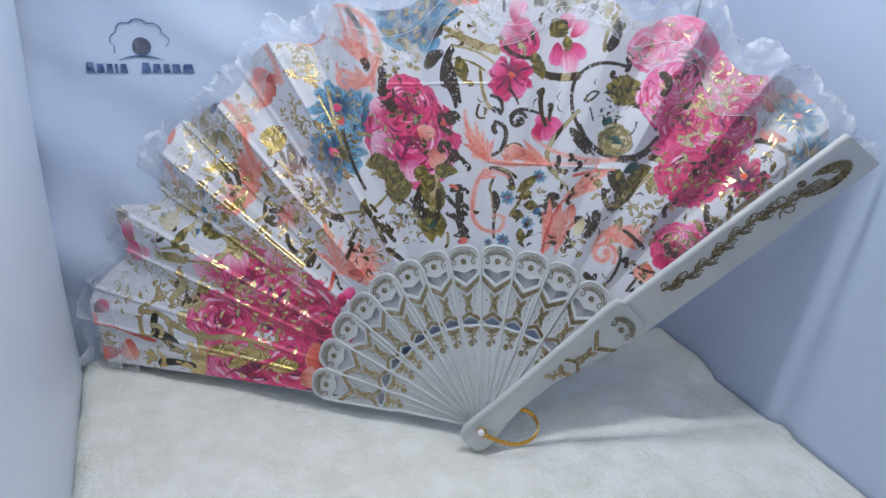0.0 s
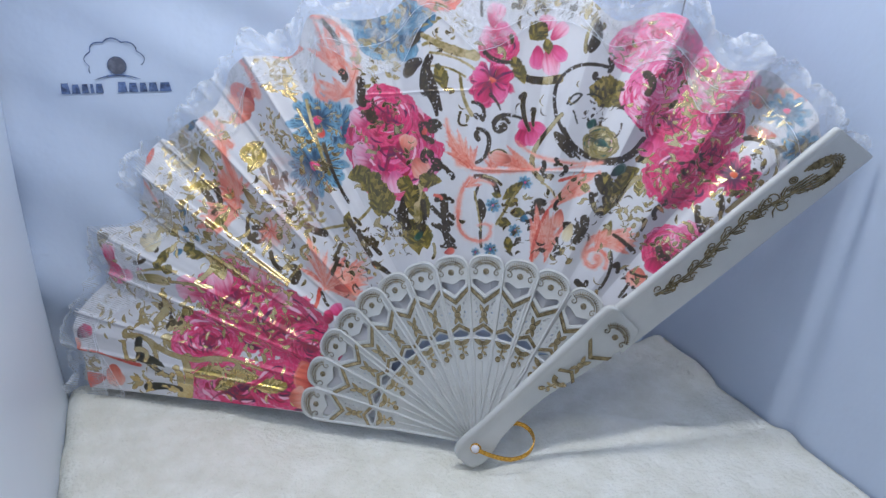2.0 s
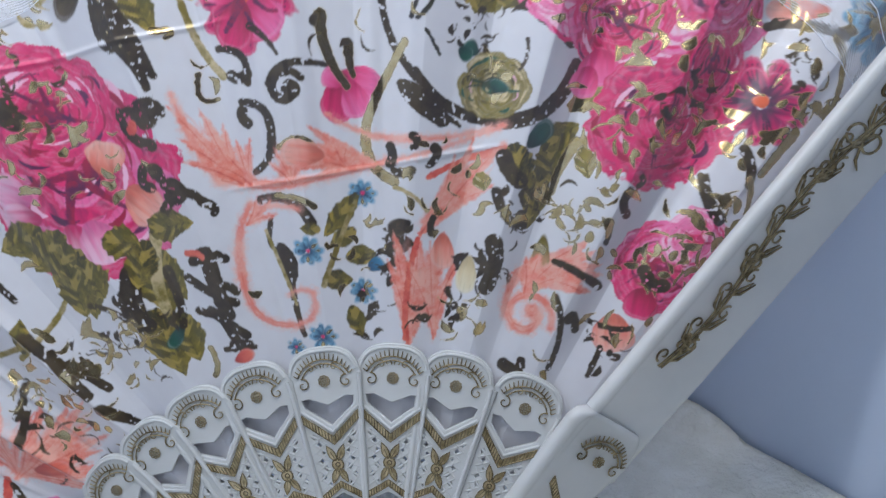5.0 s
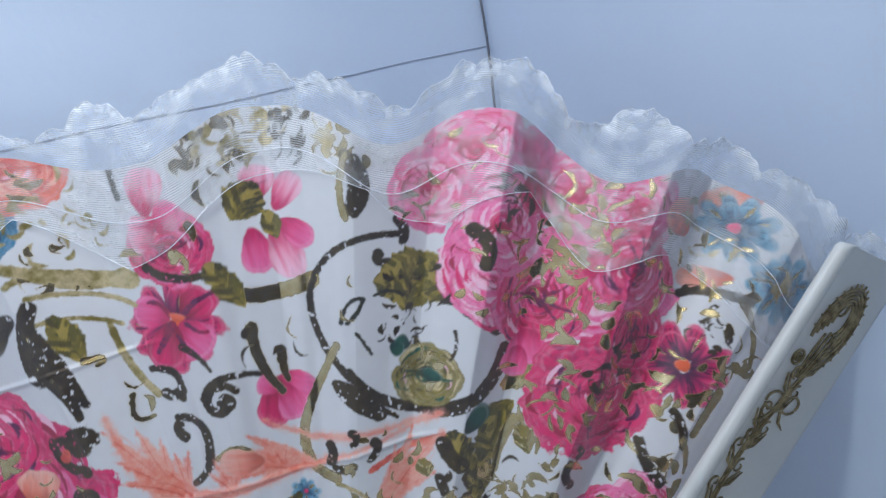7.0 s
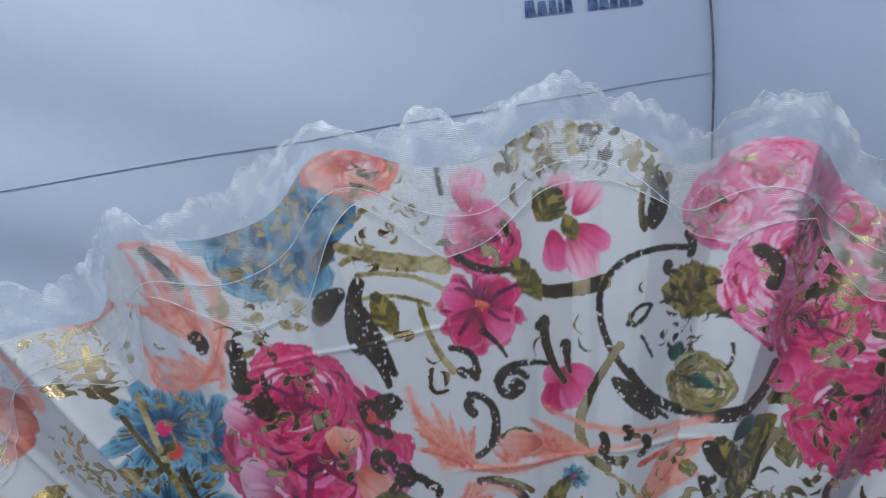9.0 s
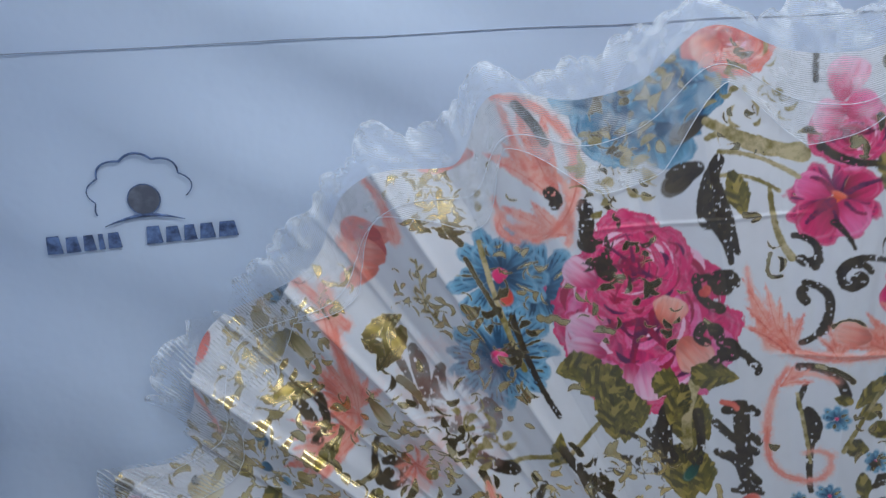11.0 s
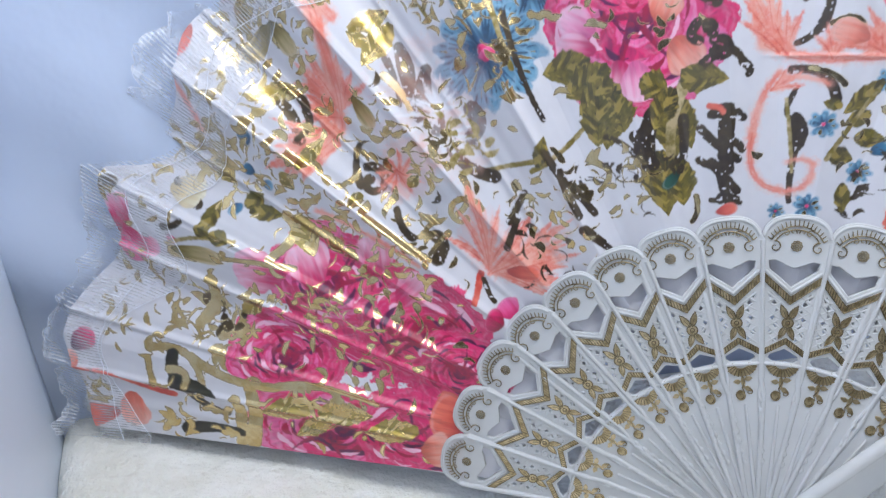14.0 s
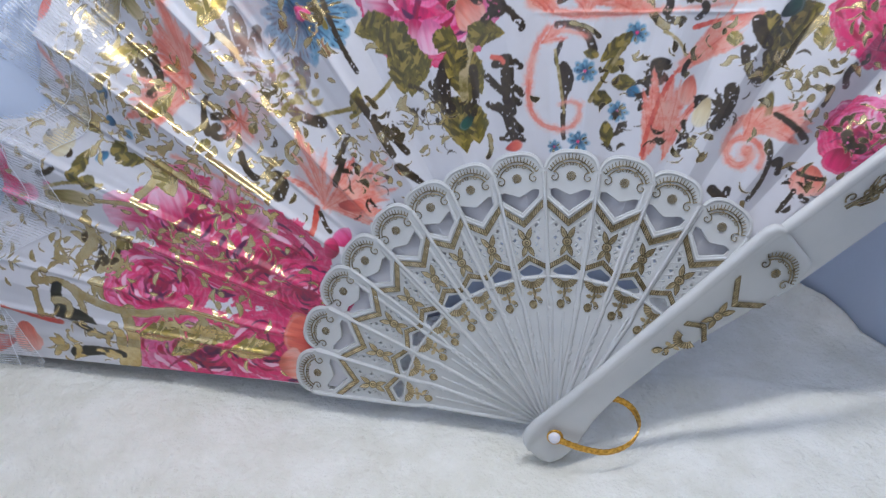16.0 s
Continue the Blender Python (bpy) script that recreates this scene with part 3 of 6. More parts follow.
def rose(u, v, q, squash, rot, seed, dark_c=DEEP, mid_c=HOT, light_c=SOFT, heart=PLUM, rings=5, gilt=0.12):
    """A full painted rose: rings of petals from the outside in, with gilt flecks."""
    rnd = random.Random(seed)
    petal(u, v, q * 0.8, q * 0.8 * squash, rot, dark_c, mid_c, rag=0.25)
    for k in range(rings):
        f = 1 - k / rings
        n = max(4, int(9 - k))
        for i in range(n):
            a = 360 * (i + 0.5 * (k % 2)) / n + rnd.uniform(-14, 14)
            d = q * f * 0.66
            px, py = d * math.cos(radians(a)), d * math.sin(radians(a)) * squash
            c, s = math.cos(radians(rot)), math.sin(radians(rot))
            base, tip = rnd.choice(((dark_c, mid_c), (heart, mid_c), (dark_c, light_c), (mid_c, light_c), (dark_c, mid_c)))
            size = q * (0.20 + 0.22 * f) * rnd.uniform(0.85, 1.2)
            turn = rnd.uniform(-20, 20)
            petal(u + (px * c - py * s) * 0.97, v + (px * s + py * c) * 0.97, size * 1.1, size * 1.05, a - 90 + rot + turn, dark_c, mid_c, rag=0.2)
            petal(u + px * c - py * s, v + px * s + py * c, size, size * rnd.uniform(0.75, 1.0), a - 90 + rot + turn, base, tip, rag=0.2)
            if rnd.random() < 0.45:
                e = d + size * 0.1
                ex, ey = e * math.cos(radians(a + 16)), e * math.sin(radians(a + 16)) * squash
                stroke(u + ex * c * 0.8, v + ey * 0.8, u + ex * c, v + ey * 1.1, u + ex * 1.15, v + ey * 1.2, 0.7, 0.2, heart, dark_c)
    # coiled heart: deep ground under narrow bright lips
    petal(u, v, q * 0.30, q * 0.27, rot, heart, dark_c)
    for k in range(7):
        d, a = q * (0.08 + 0.05 * k), 77 * k + rot
        P = [d * f(radians(a + t)) * g for t in (0, 55, 110) for f, g in ((math.cos, 1.0), (math.sin, squash))]
        P = [p + (u, v)[i % 2] for i, p in enumerate(P)]
        P[2], P[3] = u + (P[2] - u) * 1.35, v + (P[3] - v) * 1.35
        stroke(*P, 0.1, 0.1, mid_c if k % 2 else light_c, dark_c, rag=0.15, mid=0.035 * q)
    for i in range(int(16 + 2.2 * q)):
        a, d = rnd.uniform(0, 360), q * math.sqrt(rnd.uniform(0.02, 0.92))
        span = rnd.uniform(14, 34) * (0.5 + 0.5 * q / max(d, 0.3 * q))
        P = []
        for k in (-0.5, 0.0, 0.5):
            e = d * (1.0 if k else 1.0 + rnd.uniform(0.02, 0.22))
            x, y = e * math.cos(radians(a + k * span)), e * math.sin(radians(a + k * span)) * squash
            P += [u + x * math.cos(radians(rot)) - y * math.sin(radians(rot)), v + x * math.sin(radians(rot)) + y * math.cos(radians(rot))]
        ink = rnd.choice((heart, dark_c, dark_c, mid_c, light_c, PALE if light_c != SKY else SKY))
        stroke(*P, 0.1, 0.15, ink, ink, rag=0.2, mid=q * rnd.uniform(0.015, 0.05))
    for i in range(5):
        a = rnd.uniform(0, 360)
        x, y = math.cos(radians(a)), math.sin(radians(a)) * squash
        stroke(u + 0.12 * q * x, v + 0.12 * q * y, u + 0.5 * q * x, v + 0.45 * q * y, u + 0.8 * q * math.cos(radians(a + 12)), v + 0.8 * q * squash * math.sin(radians(a + 12)), 0.05 * q, 0.1, heart, dark_c, rag=0.3)
    for i in range(int(gilt * 60)):
        a, d = rnd.uniform(0, 6.28), q * math.sqrt(rnd.random()) * 0.95
        x, y = u + d * math.cos(a), v + d * math.sin(a) * squash
        b = rnd.uniform(0, 6.28)
        l = rnd.uniform(1.0, 3.6)
        gold(x, y, x + l * math.cos(b), y + l * math.sin(b), x + 1.6 * l * math.cos(b + 0.6), y + 1.6 * l * math.sin(b + 0.6), 0.2, 0.1, mid=rnd.uniform(0.2, 1.1))


def bloom(u, v, q, n, rot, base, tip, heart, seed=1):
    """A simple open flower with n petals."""
    rnd = random.Random(seed)
    for ring, (far, m) in enumerate(((0.62, n + 3), (0.46, n))):
        for i in range(m):
            a = rot + 360 * (i + 0.5 * ring) / m + rnd.uniform(-8, 8)
            c, e = math.cos(radians(a)), math.sin(radians(a))
            long = q * (0.44 - 0.08 * ring) * rnd.uniform(0.85, 1.12)
            petal(u + q * far * c, v + q * far * e, q * 1.35 / m + 0.05 * q, long, a - 90, base, tip, rag=0.22)
            for t in (-7, 0, 7):
                c1, e1 = math.cos(radians(a + t)), math.sin(radians(a + t))
                stroke(u + 0.2 * q * c, v + 0.2 * q * e, u + 0.5 * q * c1, v + 0.5 * q * e1, u + (far + 0.25) * q * c1, v + (far + 0.25) * q * e1, 0.035 * q, 0.012 * q, tuple(0.55 * k for k in base), base, rag=0.2)
            if i % 3 == 0:
                gold(u + 0.4 * q * c, v + 0.4 * q * e, u + 0.6 * q * c, v + 0.65 * q * e, u + 0.85 * q * c, v + 0.8 * q * e, 0.15, 0.1, mid=0.4)
    petal(u, v, q * 0.15, q * 0.15, 0, heart, heart, rag=0.25)


def frond(u, v, length, rot, n, spread, c0, c1, w=1.0, bend=0.25):
    """Plume strokes that fan out from one root."""
    rnd = random.Random(int(u * 31 + v * 17))
    a, b = radians(rot), radians(rot) + 0.12
    stroke(u, v, u + 0.4 * length * math.cos(a), v + 0.4 * length * math.sin(a), u + 0.85 * length * math.cos(b), v + 0.85 * length * math.sin(b), 0.5, 0.3, PEACH, c0, rag=1.6, soft=2.2, full=0.22, mid=length * math.tan(radians(spread) * 0.28))
    for i in range(n):
        k = i / max(1, n - 1) - 0.5
        a = radians(rot + spread * k + rnd.uniform(-4, 4))
        l = length * (1 - 0.45 * abs(k)) * rnd.uniform(0.8, 1.1)
        b = a + bend * (1.6 * k + 0.2)
        stroke(u, v, u + 0.55 * l * math.cos(a), v + 0.55 * l * math.sin(a), u + l * math.cos(b), v + l * math.sin(b), 0.3 * w, 0.06, c0, c1, rag=0.4, mid=1.15 * w, soft=0.6, full=0.9)
        for s in (-1, 1):
            d = b + s * 0.34
            x, y = u + 0.45 * l * math.cos(a), v + 0.45 * l * math.sin(a)
            stroke(x, y, x + 0.2 * l * math.cos(d), y + 0.2 * l * math.sin(d), x + 0.40 * l * math.cos(b + s * 0.12), y + 0.40 * l * math.sin(b + s * 0.12), 0.15, 0.05, c0, c1, rag=0.2, mid=0.38 * w, soft=0.7, full=0.5)
        if w > 0.5:
            stroke(u, v, u + 0.5 * l * math.cos(a + 0.05), v + 0.5 * l * math.sin(a + 0.05), u + 0.85 * l * math.cos(b), v + 0.85 * l * math.sin(b), 0.22, 0.05, inks("cf4a38"), CORAL, rag=0.1, soft=0.35, full=0.9)


def sprig(u, v, length, rot, n, c0, c1, foil=0.0, size=1.0, vein=None):
    """Paired leaves along a stem."""
    c, s = math.cos(radians(rot)), math.sin(radians(rot))
    stem(u, v, u + 0.5 * length * c, v + 0.5 * length * s, u + length * c, v + length * s, 0.5, 0.3)
    for i in range(n):
        f = (i + 0.6) / n
        side = 1 if i % 2 else -1
        a = rot + side * 48
        x, y = u + f * length * c, v + f * length * s
        q = length / n * 0.62 * size * (1.2 - 0.4 * f)
        petal(x + q * math.cos(radians(a)), y + q * math.sin(radians(a)), q * 0.42, q, a - 90, c0, c1, foil=foil, vein=vein)


def flecks(u, v, q, n, size, brush, seed):
    rnd = random.Random(seed)
    for i in range(n):
        a, d = rnd.uniform(0, 6.28), q * math.sqrt(rnd.random())
        x, y, b, l = u + d * math.cos(a), v + d * math.sin(a), rnd.uniform(0, 6.28), size * rnd.uniform(0.9, 2.3)
        turn = rnd.choice((0.7, -0.7, 1.2))
        wide = rnd.random() < 0.55
        brush(x, y, x + l * math.cos(b), y + l * math.sin(b), x + 1.6 * l * math.cos(b + turn), y + 1.6 * l * math.sin(b + turn), 0.15, 0.06, mid=size * (rnd.uniform(0.45, 0.8) if wide else rnd.uniform(0.14, 0.24)))


# beside the great rose
frond(-131.1, 118.8, 17.6, 116, 5, 60, CORAL, PEACH, w=1.3)
frond(-129.4, 117.2, 15.5, 72, 4, 50, CORAL, PEACH, w=1.2)
frond(-130.1, 107.2, 21.2, -165, 5, 40, CORAL, PEACH, w=1.3)
frond(-130.2, 108.1, 10.9, 140, 4, 50, CORAL, PEACH, w=1.2)
coral(-137.2, 153.7, -130.4, 131.8, -131.8, 108.8, 1.6, 0.8)
coral(-147.0, 158.2, -137.1, 149.0, -130.6, 142.9, 1.1, 1.4)
petal(-121.0, 142.4, 2.5, 5.9, -62, inks("c2a871"), LEAFGOLD, foil=0.9, vein=OLIVE)
petal(-123.6, 137.2, 1.6, 3.7, 57, inks("c2a871"), LEAFGOLD, foil=0.9, vein=OLIVE)
curl(-119.5, 97.1, 4.7, 115, -0.9, 1.3, 1.0, dark)
dark(-124.3, 107.6, -125.9, 100.8, -122.5, 96.1, 0.8, 1.3)
sprig(-108.5, 148.2, 13.7, 98, 6, inks("c2a871"), LEAFGOLD, foil=0.6)
sprig(-104.6, 143.7, 11.5, 129, 5, OLIVE, LEAFGOLD, foil=0.6)
flecks(-111.8, 152.7, 7.7, 14, 1.1, gold, 13)
bloom(-76.7, 153.5, 12.8, 7, 20, NAVY, SKY, HOT)
bloom(-87.8, 156.9, 13.5, 7, 5, NAVY, SKY, HOT)
flecks(-86.4, 157.7, 8.8, 14, 1.2, gold, 16)
bloom(-87.5, 134.8, 15.1, 10, 10, NAVY, SKY, HOT)
petal(-85.7, 151.0, 1.8, 2.5, -187, RED, RED)
petal(-87.5, 134.5, 2.1, 1.3, 42, HOT, SOFT)
dark(-84.3, 145.9, -79.1, 129.4, -71.0, 117.5, 0.9, 0.7)
stem(-93.4, 166.4, -88.9, 148.7, -80.6, 130.9, 0.7, 0.7)
gold(-96.9, 161.9, -92.1, 153.1, -87.3, 145.8, 0.6, 0.6)
rose(-49.5, 145.4, 21.8, 1.05, 0, 31)
rose(-52.0, 159.7, 13.8, 0.95, 0, 32, light_c=HOT)
petal(-64.0, 142.8, 4.1, 5.3, 65, SOFT, PALE)
petal(-65.7, 158.0, 3.7, 5.1, 53, HOT, PALE)
petal(-63.9, 136.9, 3.5, 5.2, 83, HOT, PALE)
petal(-35.9, 136.5, 4.7, 5.1, -139, CORAL, PEACH)
petal(-42.3, 147.8, 4.4, 4.1, -16, CORAL, PEACH)
petal(-52.1, 129.2, 4.4, 4.9, -180, HOT, PALE)
petal(-46.9, 129.1, 4.6, 5.4, -167, SOFT, PALE)
dark(-65.5, 176.4, -63.2, 172.2, -64.3, 168.7, 1.9, 1.4)
dark(-64.9, 167.3, -66.2, 165.9, -63.4, 165.2, 1.7, 1.4)
flecks(-50.8, 152.6, 15.3, 30, 1.1, gold, 34)
flecks(-55.7, 163.9, 8.3, 16, 1.1, dark, 35)
petal(-66.1, 131.5, 3.9, 6.5, -253, MOSS, OLIVE, vein=MOSS)
petal(-60.2, 128.0, 4.1, 6.8, -230, MOSS, OLIVE, vein=MOSS)
petal(-55.0, 120.7, 3.9, 8.0, -196, inks("3a3512"), OLIVE, vein=OLIVE)
petal(-52.6, 117.8, 3.3, 7.6, -185, MOSS, OLIVE, vein=MOSS)
petal(-57.8, 124.3, 3.0, 6.3, -214, MOSS, OLIVE, vein=MOSS)
petal(-42.7, 128.2, 3.4, 4.1, -110, MOSS, OLIVE, vein=MOSS)
petal(-30.1, 131.0, 3.0, 5.9, -95, MOSS, OLIVE, vein=MOSS)
petal(-36.9, 116.5, 3.5, 8.4, -165, MOSS, OLIVE, vein=MOSS)
petal(-33.7, 119.0, 2.9, 7.8, -158, MOSS, OLIVE, vein=MOSS)
petal(-37.0, 102.0, 3.2, 9.4, -166, inks("3a3512"), OLIVE, vein=OLIVE)
dark(-46.4, 114.4, -41.9, 110.2, -42.6, 102.4, 1.5, 0.9)
dark(-42.5, 117.7, -45.5, 111.4, -40.1, 105.7, 2.0, 0.9, mid=2.9)
stem(-73.1, 103.2, -61.8, 110.3, -55.5, 123.0, 0.8, 0.6)
stem(-70.4, 106.6, -79.2, 104.3, -88.3, 102.0, 0.8, 0.6)
petal(-71.2, 108.8, 1.8, 4.4, -7, MOSS, OLIVE, vein=MOSS)
dark(-65.7, 103.7, -64.0, 99.1, -59.1, 91.5, 1.1, 1.1)
curl(-29.8, 155.6, 3.5, 35, 0.8, 1.3, 1.2, dark)
dark(-30.6, 143.2, -31.4, 144.6, -29.8, 141.8, 1.9, 1.4)
curl(-27.4, 137.6, 3.0, 129, -0.8, 1.2, 1.1, dark)
dark(-26.5, 121.7, -23.5, 124.8, -20.6, 122.0, 1.3, 1.0)
dark(-23.2, 121.9, -23.0, 113.0, -21.1, 107.1, 2.2, 1.7)
dark(-25.3, 108.3, -20.8, 104.1, -17.9, 101.3, 1.4, 1.1)
dark(-21.6, 98.0, -23.2, 100.9, -17.6, 99.1, 0.9, 0.9)
dark(-33.7, 183.0, -31.5, 173.6, -26.1, 164.2, 2.1, 0.8, mid=2.9)
gold(-34.2, 181.7, -34.0, 172.3, -29.9, 169.6, 0.9, 0.5)
petal(-38.6, 184.4, 1.8, 3.4, -245, BROWN, inks("6a5838"), foil=0.5)
flecks(-55.7, 181.9, 8.1, 18, 1.1, gold, 62)
coral(-79.1, 183.5, -67.0, 188.8, -69.0, 166.6, 0.7, 1.0)
frond(-69.9, 168.7, 19.9, 161, 4, 30, CORAL, PEACH, w=1.4)
coral(-87.2, 173.6, -89.9, 169.3, -82.5, 166.5, 1.4, 0.9)
petal(-102.5, 189.4, 3.5, 8.1, -260, CORAL, PEACH)
petal(-125.4, 167.6, 4.1, 9.6, -260, CORAL, PEACH)
petal(-123.8, 167.6, 3.4, 6.6, 42, RED, CORAL)
petal(-127.6, 157.0, 3.2, 5.5, -251, CORAL, PEACH)
flecks(-101.9, 175.1, 8.8, 20, 1.3, gold, 70)
flecks(-108.0, 180.9, 4.4, 14, 1.2, gold, 71)
flecks(-158.9, 140.4, 11.7, 30, 1.5, gold, 72)
petal(-146.2, 136.8, 2.6, 5.7, -139, MOSS, OLIVE, vein=MOSS)
petal(-150.4, 152.6, 2.6, 4.6, -234, NAVY, BLUE)
petal(-158.0, 143.7, 2.7, 3.3, -121, inks("c2a871"), LEAFGOLD, foil=0.9, vein=OLIVE)
flecks(-147.0, 153.5, 6.5, 10, 1.0, dark, 76)
dark(-152.2, 122.6, -143.7, 118.1, -140.3, 108.3, 1.4, 1.5)
dark(-140.3, 116.6, -136.9, 111.8, -142.0, 108.1, 1.0, 0.7)
gold(-147.1, 122.0, -143.7, 119.7, -140.3, 123.2, 1.3, 0.8)
# thistle
dark(-112.9, 135.7, -109.5, 129.5, -108.5, 121.6, 1.4, 0.8, mid=2.2)
dark(-115.9, 132.4, -112.7, 127.8, -110.9, 119.9, 1.1, 0.6)
dark(-104.9, 129.7, -106.2, 121.8, -103.6, 115.5, 1.6, 0.9, mid=2.3)
dark(-107.6, 118.5, -103.6, 113.9, -96.4, 111.1, 1.3, 1.3)
dark(-91.3, 119.4, -87.4, 116.5, -91.0, 111.5, 2.5, 2.2)
dark(-96.3, 107.9, -91.4, 101.8, -83.6, 100.8, 1.3, 1.9)
dark(-99.9, 122.1, -100.5, 117.3, -98.8, 112.6, 0.9, 0.9)
gold(-115.8, 127.6, -109.4, 123.2, -107.6, 116.9, 1.3, 0.6)
dark(-78.4, 88.2, -76.3, 93.3, -75.0, 96.6, 1.1, 1.0)
frond(-100.5, 117.3, 12.7, 135, 8, 200, WHITE, WHITE, w=0.5)
frond(-98.8, 112.6, 10.5, -46, 8, 160, WHITE, WHITE, w=0.5)
frond(-101.4, 118.8, 8.1, 81, 6, 120, WHITE, WHITE, w=0.5)
# lower reach
rose(-119.4, 53.9, 23.3, 0.75, -25, 41, light_c=HOT)
rose(-132.1, 65.2, 18.7, 0.8, -20, 42)
rose(-101.8, 50.5, 21.2, 0.7, -25, 43, light_c=HOT)
petal(-153.8, 67.6, 7.4, 8.1, 88, HOT, PALE)
petal(-150.2, 47.7, 7.6, 8.4, -257, HOT, PALE)
petal(-138.4, 70.8, 6.0, 7.2, 25, HOT, PALE)
petal(-118.3, 74.4, 5.8, 6.7, 2, HOT, PALE)
petal(-106.8, 64.2, 5.8, 6.3, -46, HOT, PALE)
rose(-146.5, 39.7, 17.0, 0.7, -20, 44)
rose(-90.9, 39.0, 14.2, 0.8, -20, 45, light_c=HOT)
rose(-131.3, 14.4, 25.2, 0.55, -12, 46)
rose(-105.6, 16.1, 16.9, 0.7, -12, 47, light_c=HOT)
petal(-93.5, 23.7, 7.3, 6.0, 78, RED, CORAL)
petal(-97.3, 11.5, 6.3, 4.9, -81, CORAL, PEACH)
petal(-145.6, 22.3, 3.5, 9.7, -256, inks("c2a871"), LEAFGOLD, foil=0.9, vein=OLIVE)
petal(-137.0, 16.5, 2.8, 7.5, -236, inks("c2a871"), LEAFGOLD, foil=0.9, vein=OLIVE)
petal(-126.8, 22.4, 3.4, 9.2, -92, inks("c2a871"), LEAFGOLD, foil=0.9, vein=OLIVE)
petal(-112.0, 17.2, 3.8, 9.0, -262, inks("c2a871"), LEAFGOLD, foil=0.9, vein=OLIVE)
gold(-150.3, 29.5, -135.3, 33.4, -116.8, 26.2, 1.5, 1.0)
gold(-177.1, 37.9, -165.6, 29.6, -150.3, 29.5, 1.6, 1.6)
flecks(-117.6, 52.3, 19.7, 50, 1.6, gold, 114)
flecks(-127.8, 28.6, 17.0, 24, 1.7, gold, 115)
flecks(-142.8, 56.9, 11.0, 20, 1.5, gold, 116)
petal(-77.3, 61.2, 3.4, 3.3, 37, HOT, SOFT)
petal(-81.1, 57.3, 4.1, 2.9, 77, DEEP, HOT)
flecks(-169.0, 49.4, 10.5, 34, 2.7, gold, 119)
flecks(-167.1, 52.5, 7.6, 12, 1.7, dark, 120)
gold(-170.6, 63.2, -168.8, 57.9, -172.9, 49.9, 2.1, 1.7)
gold(-191.0, 36.3, -191.5, 26.3, -185.4, 27.0, 1.2, 1.0)
gold(-188.8, 40.5, -175.0, 42.1, -173.5, 28.6, 1.4, 1.2)
gold(-157.9, 28.6, -155.1, 21.0, -158.1, 8.5, 2.0, 2.7)
gold(-162.8, 24.0, -160.0, 16.4, -162.1, 7.9, 2.0, 2.0)
stroke(-183.0, 38.2, -184.2, 32.2, -180.4, 28.7, 2.0, 2.6, inks("15140c"), inks("2c2a12"))
stroke(-182.3, 29.4, -174.4, 28.4, -169.6, 24.7, 2.6, 0.8, inks("15140c"), inks("2c2a12"))
stroke(-178.4, 26.9, -173.7, 19.5, -165.8, 18.6, 1.8, 1.0, inks("15140c"), inks("2c2a12"))
stroke(-180.0, 11.5, -169.9, 14.0, -162.0, 11.6, 2.5, 1.4, inks("15140c"), inks("2c2a12"))
gold(-184.2, 33.2, -177.2, 34.0, -179.4, 27.8, 1.6, 1.2)
flecks(-173.8, 14.4, 12.2, 26, 1.8, gold, 131)
flecks(-183.8, 17.2, 6.1, 12, 1.8, gold, 132)
stroke(-198.5, 28.4, -191.5, 25.3, -183.5, 24.3, 0.8, 1.2, RED, CORAL)
stroke(-217.9, 31.1, -207.4, 32.3, -197.5, 27.5, 0.6, 0.8, RED, CORAL)
petal(-198.0, 17.3, 5.0, 6.7, -173, CORAL, PEACH)
petal(-211.8, 13.9, 4.3, 8.4, -258, RED, CORAL)
flecks(-212.1, 23.7, 6.3, 12, 1.7, gold, 137)
petal(-213.0, 41.1, 3.6, 4.8, -49, PLUM, HOT)
petal(-217.1, 34.2, 2.5, 3.5, 25, CORAL, PEACH)
petal(-198.0, 80.8, 4.1, 4.5, 33, DEEP, HOT)
petal(-195.0, 73.8, 5.0, 6.1, -163, HOT, SOFT)
petal(-196.8, 86.3, 3.7, 4.1, 20, HOT, PALE)
petal(-189.8, 73.4, 3.0, 3.7, -101, HOT, PALE)
flecks(-198.8, 93.3, 4.4, 10, 1.8, gold, 144)
dark(-201.6, 93.1, -199.6, 94.9, -197.8, 93.3, 1.5, 1.5)
flecks(-191.9, 59.3, 13.5, 16, 1.7, gold, 146)
gold(-206.0, 55.0, -202.1, 53.5, -204.3, 50.4, 1.2, 0.8)
dark(-183.3, 80.3, -179.5, 80.6, -177.5, 82.5, 1.3, 0.9)
petal(-181.5, 76.4, 1.5, 1.7, -145, HOT, SOFT)
stem(-183.5, 74.8, -172.0, 79.4, -161.0, 76.8, 0.7, 0.6)
petal(-170.6, 79.5, 1.8, 3.1, -125, MOSS, OLIVE, vein=MOSS)
petal(-165.6, 77.7, 2.2, 3.3, -112, MOSS, OLIVE, vein=MOSS)
petal(-168.7, 84.1, 2.1, 5.7, -28, MOSS, OLIVE, vein=MOSS)
petal(-156.3, 89.4, 2.5, 3.7, -55, MOSS, OLIVE, vein=MOSS)
petal(-152.7, 85.4, 2.1, 5.0, -96, MOSS, OLIVE, vein=MOSS)
gold(-181.7, 72.3, -168.6, 68.9, -164.8, 72.9, 2.2, 1.1)
gold(-166.7, 70.9, -157.4, 71.8, -142.9, 69.5, 0.9, 0.9)
petal(-162.2, 86.4, 1.6, 2.0, -195, NAVY, SKY)
petal(-161.3, 86.9, 1.4, 1.5, -104, NAVY, BLUE)
